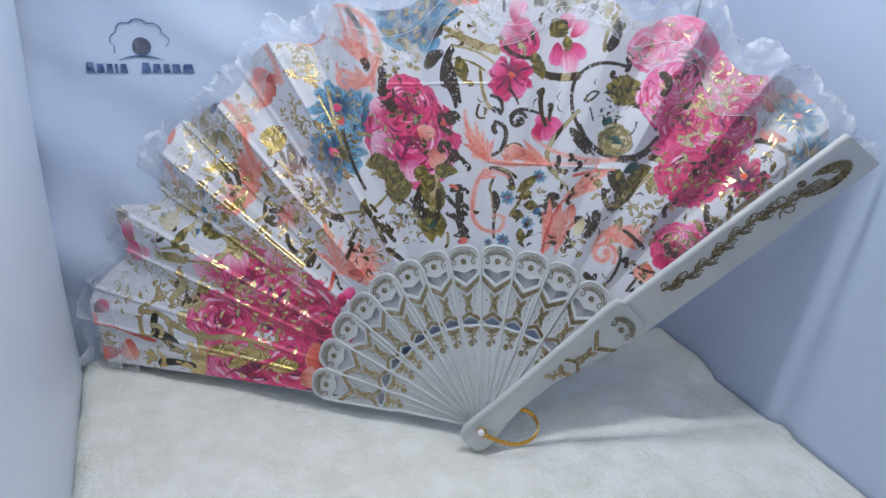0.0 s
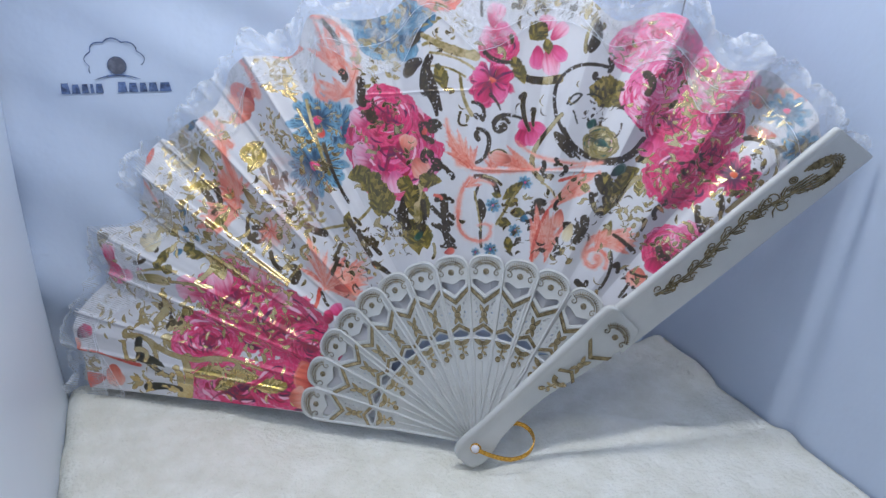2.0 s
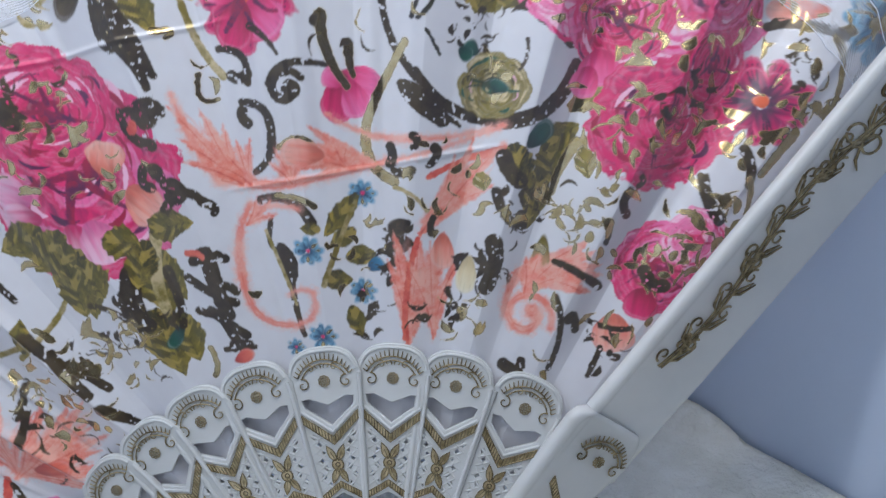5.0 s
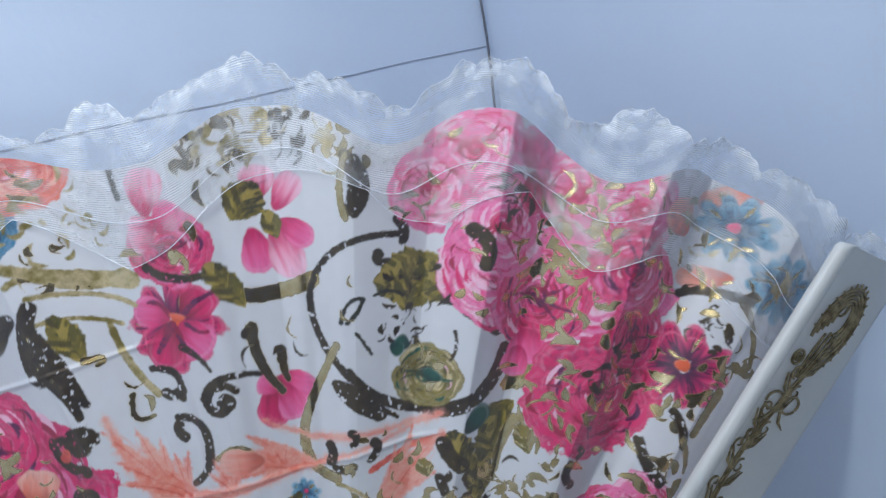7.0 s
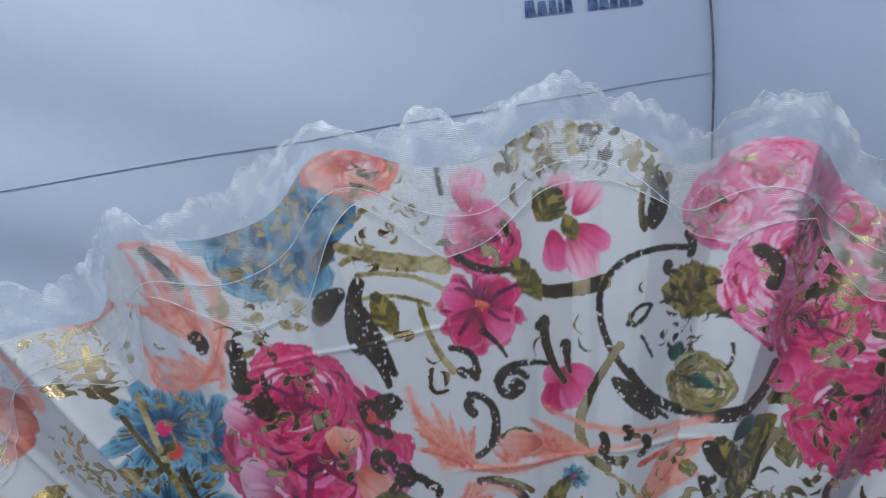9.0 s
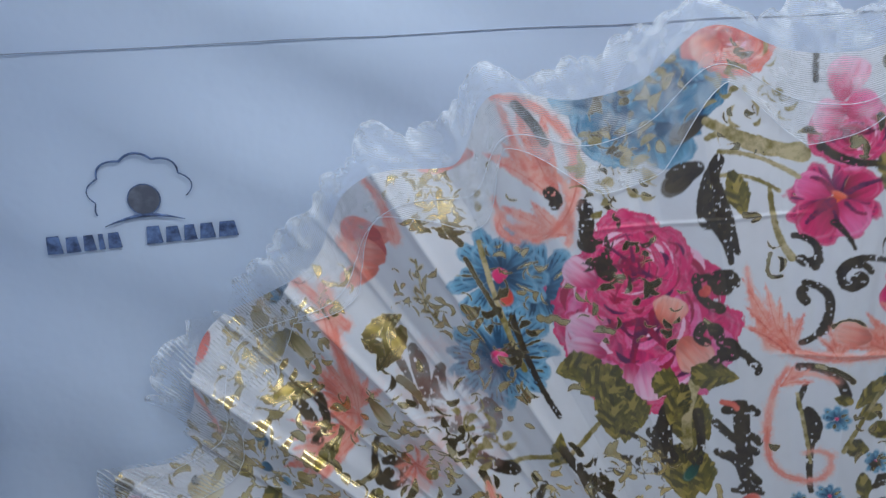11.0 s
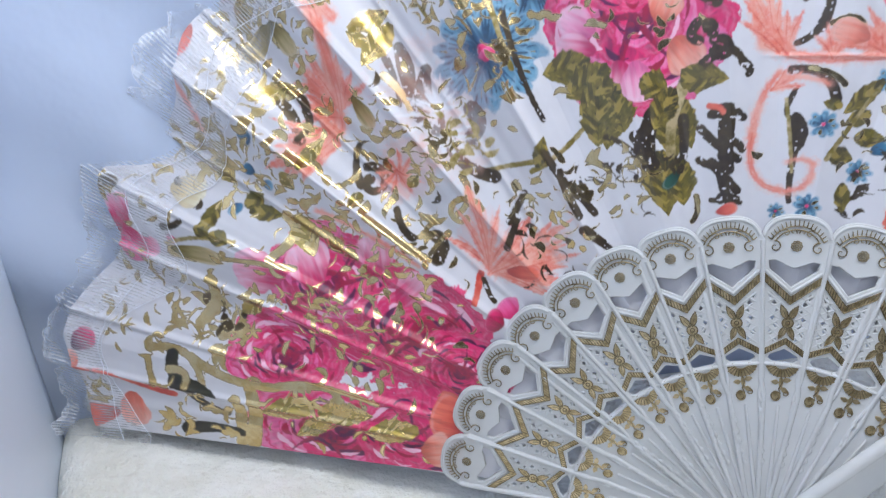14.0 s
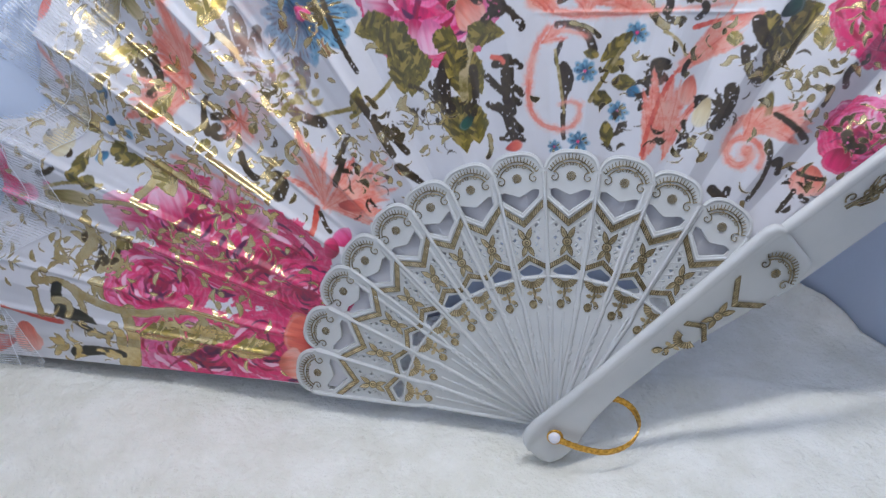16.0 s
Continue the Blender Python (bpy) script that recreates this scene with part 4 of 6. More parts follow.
petal(-156.5, 108.8, 2.4, 2.7, 10, NAVY, BLUE)
petal(-157.1, 98.7, 1.9, 2.1, 68, NAVY, BLUE)
petal(-151.8, 94.4, 1.7, 2.0, -99, NAVY, SKY)
flecks(-153.5, 99.8, 6.9, 14, 1.2, gold, 163)
petal(-176.3, 91.4, 4.7, 5.3, -107, LEAFGOLD, inks("e2d9bc"))
flecks(-174.9, 106.8, 12.3, 26, 1.6, gold, 165)
flecks(-166.0, 99.0, 10.5, 22, 1.6, gold, 166)
gold(-169.3, 113.0, -164.0, 110.8, -164.1, 105.8, 1.0, 0.7)
coral(-178.6, 128.0, -172.8, 116.9, -171.2, 110.4, 0.8, 0.7)
petal(-175.7, 135.2, 3.0, 4.9, -205, RED, CORAL)
flecks(-153.2, 141.4, 11.2, 30, 1.6, gold, 170)
flecks(-143.1, 137.2, 6.4, 14, 1.4, gold, 171)
flecks(-162.0, 125.5, 8.4, 12, 1.3, gold, 172)
frond(-129.5, 115.2, 15.0, 155, 4, 44, CORAL, PEACH, w=1.1)
frond(-129.5, 111.2, 24.3, -157, 5, 40, CORAL, PEACH, w=0.8)
frond(-129.6, 117.6, 14.8, 111, 4, 50, CORAL, PEACH, w=1.3)
coral(-136.6, 146.5, -128.1, 127.0, -129.5, 111.2, 1.9, 0.9)
flecks(-122.8, 111.6, 9.8, 20, 1.6, gold, 177)
flecks(-135.9, 87.6, 10.4, 18, 1.6, gold, 178)
gold(-146.5, 85.0, -139.4, 80.4, -150.1, 72.4, 1.8, 1.4)
gold(-143.0, 102.2, -136.1, 104.3, -134.3, 99.5, 1.4, 0.8)
dark(-141.4, 120.1, -136.2, 112.4, -141.3, 108.9, 1.3, 1.0)
gold(-155.1, 120.2, -148.2, 119.8, -144.8, 123.1, 1.3, 0.8)
frond(-111.6, 99.4, 8.9, 37, 6, 160, CORAL, PEACH, w=0.7)
frond(-112.5, 101.0, 8.4, -99, 5, 120, CORAL, PEACH, w=0.7)
flecks(-102.9, 106.4, 8.0, 18, 1.4, gold, 185)
flecks(-110.3, 87.9, 11.7, 24, 1.5, gold, 186)
dark(-112.0, 89.5, -110.1, 82.9, -106.7, 81.5, 1.0, 1.2)
gold(-120.4, 87.1, -111.7, 81.1, -101.3, 75.2, 1.0, 0.8)
coral(-135.9, 87.6, -118.6, 82.2, -104.6, 73.1, 0.7, 0.7)
dark(-100.0, 82.1, -96.6, 80.7, -98.9, 75.4, 2.0, 2.0)
gold(-101.4, 76.9, -95.3, 85.8, -96.7, 82.4, 0.8, 0.8)
gold(-92.9, 100.7, -87.7, 94.6, -93.9, 89.3, 1.0, 1.0)
curl(-92.2, 89.4, 5.9, 23, 0.8, 1.0, 0.8, gold)
flecks(-93.5, 110.2, 9.4, 22, 1.6, stem, 194)
frond(-83.9, 73.4, 23.2, 100, 5, 60, CORAL, PEACH, w=1.0)
frond(-83.8, 71.7, 31.5, 27, 6, 40, CORAL, PEACH, w=1.3)
frond(-82.9, 71.8, 28.8, 12, 5, 34, CORAL, PEACH, w=1.2)
coral(-83.9, 73.4, -85.5, 85.0, -91.1, 97.6, 1.2, 0.7)
petal(-73.3, 73.2, 2.6, 5.3, -89, RED, CORAL)
stroke(-86.2, 71.5, -86.7, 66.3, -87.3, 62.7, 1.2, 0.8, RED, CORAL)
dark(-78.7, 80.6, -77.5, 85.7, -76.2, 89.1, 1.1, 0.8)
dark(-57.3, 87.4, -52.4, 84.6, -49.1, 81.7, 1.6, 0.9)
dark(-85.3, 69.9, -83.3, 64.9, -81.5, 63.3, 0.8, 0.7)
flecks(-67.5, 80.0, 9.7, 14, 1.4, dark, 204)
flecks(-63.2, 83.6, 9.5, 14, 1.4, gold, 205)
flecks(-76.6, 93.9, 7.9, 16, 1.4, gold, 206)
dark(-70.0, 108.6, -64.8, 101.1, -59.8, 96.8, 1.2, 0.8)
dark(-61.6, 99.8, -56.4, 93.9, -54.8, 92.4, 1.1, 1.1)
gold(-56.2, 106.4, -48.7, 105.4, -53.9, 98.8, 0.9, 0.8)
flecks(-42.6, 104.3, 7.5, 18, 1.3, gold, 210)
# middle
bloom(-3.3, 177.1, 10.7, 5, 30, PLUM, HOT, inks("e8602a"))
petal(-8.0, 180.8, 3.7, 4.5, 67, HOT, SOFT)
petal(2.3, 180.9, 3.8, 4.0, -63, DEEP, HOT)
petal(0.4, 173.3, 4.3, 4.8, -146, HOT, SOFT)
petal(-6.2, 172.8, 4.3, 5.5, -207, DEEP, HOT)
stroke(-3.9, 177.2, -6.5, 174.4, -9.0, 171.7, 1.1, 0.4, PLUM, DEEP)
stroke(-3.2, 174.5, -2.5, 171.8, -1.5, 170.4, 0.5, 0.4, PLUM, DEEP)
stroke(-8.4, 183.1, -5.9, 183.3, -4.0, 179.8, 0.4, 0.7, PLUM, DEEP)
stroke(-0.9, 179.3, 2.8, 181.8, 6.8, 182.4, 0.8, 0.4, PLUM, DEEP)
stroke(-0.8, 176.7, 1.7, 173.7, 3.7, 174.0, 0.5, 0.3, PLUM, DEEP)
stroke(-4.2, 196.8, -2.6, 192.8, -5.5, 190.8, 0.5, 0.4, PLUM, DEEP)
stroke(1.3, 195.9, -0.4, 191.2, 0.4, 188.5, 0.4, 0.4, PLUM, DEEP)
stroke(14.5, 156.5, 14.5, 153.2, 12.7, 150.9, 0.5, 0.3, PLUM, DEEP)
stroke(21.2, 157.3, 19.0, 155.7, 16.8, 154.8, 0.8, 0.4, PLUM, DEEP)
petal(-2.5, 178.7, 1.8, 0.9, -25, inks("e8602a"), CORAL)
rose(-0.5, 193.7, 8.7, 0.8, 0, 51)
dark(-6.7, 191.0, -2.6, 186.5, 5.0, 186.5, 1.1, 0.9)
petal(17.5, 189.5, 3.3, 5.5, -180, HOT, SOFT)
petal(23.6, 187.8, 3.8, 6.6, -169, HOT, PALE)
petal(27.2, 191.7, 2.8, 4.4, -138, HOT, SOFT)
petal(22.0, 194.4, 2.0, 3.6, -169, MOSS, OLIVE, vein=MOSS)
gold(9.2, 182.0, 14.7, 177.3, 28.2, 180.1, 1.5, 2.0)
petal(10.0, 182.5, 2.5, 5.8, -155, MOSS, OLIVE, vein=MOSS)
petal(8.1, 186.0, 2.3, 3.4, -154, inks("3a3512"), OLIVE, vein=OLIVE)
stem(-31.0, 195.0, -21.2, 188.4, -11.9, 190.6, 1.0, 1.7)
stem(-32.3, 183.9, -23.3, 184.9, -15.5, 179.8, 0.5, 0.5)
stem(-24.1, 192.6, -30.7, 196.2, -35.2, 193.2, 0.9, 0.7)
petal(-26.5, 179.1, 2.8, 6.3, -160, MOSS, OLIVE, vein=MOSS)
gold(-24.5, 173.7, -18.1, 173.9, -22.3, 172.0, 0.9, 0.5)
stem(-18.0, 180.2, -16.7, 168.5, -11.6, 162.4, 0.7, 1.0)
dark(-32.1, 187.7, -35.9, 179.5, -33.6, 172.7, 1.7, 2.7)
dark(-33.4, 173.9, -29.0, 170.6, -27.6, 160.0, 3.0, 0.6)
petal(-41.1, 182.6, 2.7, 5.0, -231, BROWN, inks("6a5838"), foil=0.5)
dark(-11.6, 168.3, -4.0, 167.6, -6.3, 160.2, 0.8, 1.0)
dark(-5.9, 162.1, -8.1, 160.5, -9.7, 162.1, 1.3, 1.3)
dark(-3.1, 171.9, 0.2, 169.4, 1.9, 165.3, 0.9, 0.4)
gold(-17.2, 163.4, -19.5, 156.0, -13.9, 157.6, 0.6, 0.5)
curl(2.3, 157.4, 4.4, 29, 0.9, 0.9, 1.3, dark)
dark(12.2, 161.5, 1.9, 165.3, -0.9, 159.2, 0.6, 1.2)
dark(-8.4, 156.0, -0.1, 155.2, -3.8, 143.9, 0.9, 1.2)
dark(-3.5, 145.2, -5.0, 141.4, -8.5, 140.0, 1.0, 0.8)
dark(-8.8, 154.1, -9.7, 152.9, -8.1, 151.3, 1.3, 1.3)
gold(-1.6, 144.8, 3.9, 149.1, 7.6, 141.8, 0.7, 0.8)
dark(5.6, 141.5, 5.1, 142.3, 4.3, 141.3, 1.0, 0.8)
petal(18.9, 157.1, 3.6, 4.8, -117, HOT, SOFT)
petal(13.4, 154.1, 3.4, 5.8, -198, DEEP, HOT)
petal(16.9, 153.5, 3.1, 4.6, -168, HOT, SOFT)
petal(13.2, 158.4, 2.3, 2.7, 57, HOT, SOFT)
gold(12.5, 172.5, 11.0, 165.0, 15.8, 156.3, 1.4, 0.8)
gold(17.5, 165.2, 16.8, 161.4, 17.5, 158.6, 1.2, 0.6)
dark(50.1, 186.0, 31.4, 189.7, 26.9, 176.5, 0.8, 0.8)
dark(26.9, 176.5, 25.0, 166.5, 31.6, 156.2, 0.8, 0.9)
dark(31.8, 157.4, 36.3, 146.0, 50.6, 143.5, 1.0, 1.6)
dark(68.4, 153.7, 62.6, 142.7, 50.6, 143.5, 1.8, 1.8)
dark(50.7, 189.1, 52.1, 186.3, 50.4, 184.1, 1.5, 1.0)
dark(44.3, 182.5, 42.6, 180.3, 46.5, 180.2, 1.3, 0.8)
gold(30.4, 164.2, 20.1, 151.6, 18.5, 146.5, 0.9, 1.2)
gold(18.5, 146.5, 16.1, 137.6, 23.3, 133.5, 1.3, 1.3)
petal(51.5, 175.5, 5.7, 9.5, -87, MOSS, OLIVE, vein=MOSS)
petal(50.5, 173.5, 5.2, 6.6, -216, MOSS, OLIVE, vein=MOSS)
petal(57.0, 172.7, 4.4, 6.4, -126, MOSS, OLIVE, vein=MOSS)
stroke(41.3, 173.4, 45.5, 174.6, 47.6, 171.7, 0.4, 0.4, inks("15140c"), inks("2c2a12"))
stroke(32.6, 169.1, 35.1, 175.1, 38.7, 173.2, 0.5, 0.5, inks("15140c"), inks("2c2a12"))
stroke(38.7, 173.2, 36.7, 169.7, 33.9, 168.8, 0.5, 0.5, inks("15140c"), inks("2c2a12"))
stroke(35.4, 166.0, 36.8, 163.1, 37.6, 160.4, 0.4, 0.4, inks("15140c"), inks("2c2a12"))
flecks(46.4, 165.4, 5.2, 16, 0.9, dark, 277)
petal(45.0, 160.7, 1.8, 1.8, 43, inks("123a34"), GREEN)
petal(43.5, 159.9, 1.6, 1.7, -131, inks("123a34"), GREEN)
rose(48.7, 151.8, 7.6, 0.85, 0, 61, dark_c=inks("3a3512"), mid_c=OLIVE, light_c=LEAFGOLD, heart=GREEN)
petal(50.0, 151.6, 2.4, 1.6, -37, inks("123a34"), GREEN)
dark(28.1, 155.4, 30.8, 152.3, 36.3, 146.0, 1.0, 1.8, mid=2.6)
dark(36.4, 146.7, 38.9, 145.6, 40.0, 144.0, 0.8, 0.5)
dark(60.9, 164.9, 64.5, 162.3, 67.3, 159.2, 1.0, 1.6)
dark(57.6, 160.9, 57.6, 156.9, 55.2, 154.7, 0.4, 0.4)
coral(-23.5, 159.9, -21.4, 147.1, -16.5, 139.5, 0.4, 1.4)
coral(-16.4, 140.1, -6.9, 135.3, 2.6, 136.6, 1.4, 0.9)
coral(2.6, 136.6, 14.7, 137.2, 22.3, 138.5, 0.9, 0.7)
frond(-12.3, 137.6, 21.5, 119, 5, 26, CORAL, PEACH, w=1.0)
frond(-10.4, 137.3, 13.1, 107, 4, 40, CORAL, PEACH, w=0.9)
frond(-0.1, 136.2, 11.1, 92, 4, 50, CORAL, PEACH, w=0.8)
frond(19.5, 138.0, 20.5, 158, 5, 22, CORAL, PEACH, w=1.2)
coral(21.5, 138.2, 35.0, 138.9, 50.5, 142.8, 0.5, 0.4)
coral(10.1, 151.0, 18.5, 143.2, 29.0, 142.6, 0.3, 0.8)
coral(29.0, 142.6, 39.4, 140.8, 49.9, 143.2, 0.8, 0.3)
frond(12.2, 138.3, 8.3, 117, 4, 60, CORAL, PEACH, w=0.8)
petal(3.3, 142.9, 3.1, 5.0, 76, CORAL, PEACH)
dark(23.5, 141.6, 24.3, 138.8, 22.8, 137.7, 1.1, 1.1)
dark(29.2, 143.3, 30.8, 141.6, 28.7, 140.7, 1.1, 0.8)
dark(33.8, 139.8, 34.9, 138.2, 31.8, 136.1, 1.3, 0.8)
dark(23.8, 136.2, 24.9, 134.6, 27.7, 135.5, 1.1, 1.1)
stroke(49.6, 137.6, 38.6, 136.2, 31.3, 133.4, 0.8, 0.7, RED, CORAL)
frond(27.6, 120.4, 27.5, 39, 5, 16, CORAL, PEACH, w=1.3)
coral(49.7, 138.3, 36.5, 132.5, 28.7, 123.0, 0.5, 0.7)
stem(23.1, 132.2, 28.0, 130.0, 29.9, 125.5, 0.5, 0.5)
petal(52.2, 133.0, 3.5, 5.4, -174, inks("3a3512"), OLIVE, vein=OLIVE)
petal(55.6, 125.5, 3.0, 8.3, -200, inks("3a3512"), OLIVE, vein=OLIVE)
petal(60.3, 132.9, 3.5, 5.2, -181, MOSS, OLIVE, vein=MOSS)
petal(63.2, 138.5, 2.9, 5.3, -66, MOSS, OLIVE, vein=MOSS)
petal(58.0, 139.5, 2.4, 4.1, -55, inks("123a34"), GREEN)
dark(49.2, 135.6, 49.9, 131.4, 52.3, 129.6, 1.9, 1.9)
gold(67.0, 136.5, 62.1, 131.9, 59.7, 125.5, 1.3, 0.8)
petal(73.1, 147.2, 2.9, 8.0, -70, inks("c2a871"), LEAFGOLD, foil=0.9, vein=OLIVE)
petal(68.2, 131.5, 2.2, 3.8, -178, inks("c2a871"), LEAFGOLD, foil=0.9, vein=OLIVE)
flecks(51.3, 124.3, 8.1, 14, 1.2, dark, 315)
dark(46.5, 127.9, 46.7, 121.0, 51.8, 118.7, 1.2, 1.2)
petal(43.6, 130.5, 1.9, 2.3, -172, inks("c2a871"), LEAFGOLD, foil=0.9, vein=OLIVE)
# roses by the guard
rose(69.0, 173.3, 11.6, 1.2, 10, 71, dark_c=HOT, mid_c=SOFT, light_c=PALE, heart=DEEP)
rose(93.1, 165.3, 15.8, 0.9, 0, 72, dark_c=HOT, mid_c=SOFT, light_c=PALE, heart=DEEP)
rose(79.4, 163.7, 10.5, 1.3, -20, 73)
petal(73.7, 152.8, 4.8, 4.3, -189, HOT, SOFT)
petal(70.2, 150.1, 3.2, 4.0, -216, HOT, SOFT)
rose(86.4, 138.5, 15.5, 0.85, -10, 74, light_c=HOT)
rose(87.2, 139.7, 8.1, 0.9, 0, 75, light_c=HOT)
rose(103.3, 161.0, 9.3, 1.0, 0, 76)
bloom(109.2, 139.9, 10.1, 6, 10, PLUM, HOT, inks("e8602a"))
rose(98.9, 149.7, 8.0, 1.3, -30, 77, light_c=HOT)
flecks(85.8, 161.3, 11.8, 26, 1.6, gold, 329)
flecks(102.2, 134.3, 8.1, 14, 1.6, gold, 330)
flecks(85.1, 174.5, 7.8, 14, 1.6, gold, 331)
dark(69.8, 178.3, 73.4, 176.4, 69.2, 174.5, 1.8, 1.8)
dark(69.5, 184.7, 73.2, 182.9, 73.9, 178.9, 1.8, 1.3)
flecks(91.3, 144.4, 8.0, 14, 1.2, dark, 334)
rose(83.3, 104.4, 10.8, 0.95, 0, 81)
rose(91.8, 109.8, 6.9, 1.0, 0, 82, dark_c=HOT, mid_c=SOFT, light_c=PALE, heart=DEEP)
petal(77.9, 96.1, 3.9, 3.9, -200, DEEP, HOT)
dark(79.7, 103.6, 80.5, 99.2, 83.4, 100.1, 1.7, 1.7)
flecks(84.0, 104.2, 8.3, 12, 1.3, gold, 339)
dark(95.3, 124.5, 94.6, 119.1, 97.4, 114.4, 1.2, 1.6)
dark(77.3, 123.7, 74.2, 121.5, 76.4, 118.3, 1.2, 1.2)
dark(80.4, 126.6, 81.6, 125.0, 79.5, 124.7, 0.8, 0.8)
dark(72.0, 116.3, 71.5, 113.6, 70.7, 112.4, 0.8, 0.8)
dark(104.4, 129.8, 105.9, 125.4, 104.6, 121.5, 1.2, 1.1)
gold(104.8, 122.8, 105.6, 118.5, 103.7, 114.7, 1.0, 0.5)
dark(113.5, 156.6, 119.1, 157.0, 124.1, 153.4, 1.1, 0.9)
flecks(117.7, 146.5, 5.4, 16, 1.1, dark, 347)
gold(125.3, 151.9, 128.3, 143.3, 124.6, 135.8, 0.8, 0.7)
flecks(119.0, 135.4, 6.8, 14, 1.6, gold, 349)
gold(115.8, 131.9, 111.0, 127.2, 107.7, 123.7, 1.4, 1.0)
bloom(133.1, 153.9, 6.7, 6, 0, NAVY, SKY, HOT)
flecks(133.7, 153.1, 4.0, 8, 1.6, gold, 352)
petal(119.4, 159.2, 2.7, 6.0, 77, CORAL, PEACH)
petal(131.0, 175.3, 3.9, 5.9, 88, CORAL, PEACH)
# over the sticks
bloom(15.3, 131.6, 3.2, 5, 0, NAVY, SKY, HOT)
bloom(0.6, 120.0, 3.5, 5, 0, NAVY, SKY, HOT)
bloom(11.7, 108.1, 3.3, 5, 0, NAVY, SKY, HOT)
bloom(0.3, 98.3, 3.5, 5, 0, NAVY, SKY, HOT)
bloom(-6.9, 96.2, 2.2, 5, 0, NAVY, SKY, HOT)
petal(15.6, 114.3, 1.9, 2.1, -55, NAVY, BLUE)
dark(-8.6, 133.3, -0.3, 135.2, 2.6, 126.5, 1.1, 1.3)
dark(-30.8, 134.0, -25.3, 141.1, -21.4, 135.0, 1.3, 1.0)
dark(-21.4, 135.0, -17.9, 133.0, -19.5, 131.9, 1.2, 0.8)
dark(-7.0, 128.3, -9.7, 121.9, -7.1, 121.4, 0.7, 0.5)
dark(-5.8, 121.2, -3.8, 118.0, -4.9, 112.7, 1.5, 1.1, mid=2.1)
dark(-4.9, 112.7, -5.2, 104.3, -4.2, 99.2, 0.9, 0.7)
stem(-8.8, 125.9, -5.9, 114.3, -4.7, 107.1, 0.5, 0.4)
dark(-36.1, 156.3, -31.6, 159.4, -26.0, 155.8, 1.1, 0.8)
dark(-35.8, 157.6, -36.1, 151.0, -30.0, 149.3, 1.0, 1.5)
dark(-33.8, 144.0, -35.9, 140.4, -32.8, 139.8, 1.3, 1.3)
dark(-27.5, 154.8, -27.5, 157.4, -25.7, 157.1, 0.6, 0.6)
stroke(-33.3, 154.5, -33.0, 153.1, -34.2, 153.3, 1.0, 1.0, RED, CORAL)
petal(9.4, 127.2, 2.1, 6.3, -226, MOSS, OLIVE, vein=MOSS)
petal(9.0, 121.8, 1.9, 3.7, -243, MOSS, OLIVE, vein=MOSS)
petal(12.8, 117.0, 2.2, 3.7, -89, MOSS, OLIVE, vein=MOSS)
petal(6.4, 111.9, 2.2, 3.6, -101, inks("3a3512"), OLIVE, vein=OLIVE)
stem(2.9, 111.2, 9.4, 123.8, 13.3, 129.9, 0.7, 0.5)
gold(4.0, 130.3, 0.7, 133.6, -4.5, 133.9, 0.8, 0.7)
petal(2.0, 125.2, 1.3, 2.5, 79, MOSS, OLIVE, vein=MOSS)
petal(22.9, 122.7, 2.1, 3.0, -250, BROWN, inks("6a5838"), foil=0.5)
flecks(19.3, 119.2, 5.4, 16, 1.2, dark, 382)
flecks(20.6, 112.0, 5.4, 18, 1.5, dark, 383)
flecks(11.7, 101.1, 6.8, 14, 1.2, dark, 384)
petal(9.0, 100.9, 1.9, 4.1, -170, MOSS, OLIVE, vein=MOSS)
coral(-11.4, 132.5, -16.5, 125.9, -16.2, 116.2, 0.7, 1.1)
coral(-16.2, 116.2, -16.9, 103.1, -7.1, 101.9, 0.9, 0.7)
coral(-0.1, 109.7, 1.0, 101.7, -7.1, 101.9, 0.7, 0.7)
coral(-6.1, 109.9, -2.4, 111.5, -0.1, 109.7, 0.4, 0.7)
frond(-13.0, 128.0, 10.3, 35, 3, 30, CORAL, PEACH, w=0.7)
coral(-9.7, 131.5, -2.2, 132.1, 0.0, 130.3, 0.7, 0.5)
frond(20.6, 93.6, 31.1, 75, 5, 16, CORAL, PEACH, w=1.7)
stroke(26.7, 119.2, 21.4, 107.7, 20.2, 95.1, 0.7, 0.8, RED, CORAL)
frond(26.8, 93.9, 26.3, 80, 3, 16, CORAL, PEACH, w=1.2)
petal(32.1, 115.4, 2.7, 4.5, -190, CORAL, PEACH)
dark(30.2, 119.9, 29.4, 122.8, 32.5, 125.0, 0.9, 0.8)
flecks(24.1, 101.5, 4.1, 8, 1.1, dark, 397)
dark(44.4, 115.9, 44.8, 110.2, 41.2, 105.3, 2.2, 1.9)
flecks(42.4, 112.1, 6.8, 20, 1.5, dark, 399)
flecks(36.0, 99.2, 5.5, 14, 1.4, gold, 400)
flecks(33.9, 102.4, 4.1, 10, 1.2, dark, 401)
petal(37.1, 108.9, 2.2, 4.6, -199, LEAFGOLD, inks("e2d9bc"))
frond(48.5, 107.4, 23.4, -2, 5, 20, CORAL, PEACH, w=1.8)
petal(54.9, 109.0, 2.5, 6.9, -196, OLIVE, LEAFGOLD, foil=0.5)
curl(50.1, 96.5, 6.4, -33, 1.2, 0.8, 1.1, coral)
coral(45.4, 97.4, 44.5, 104.6, 54.4, 109.8, 0.8, 1.2)
frond(50.3, 102.1, 12.9, 49, 4, 40, CORAL, PEACH, w=1.2)
dark(58.4, 109.1, 63.5, 106.7, 68.3, 101.5, 0.8, 1.2)
dark(57.7, 100.7, 59.7, 91.7, 54.0, 82.7, 0.8, 0.8)
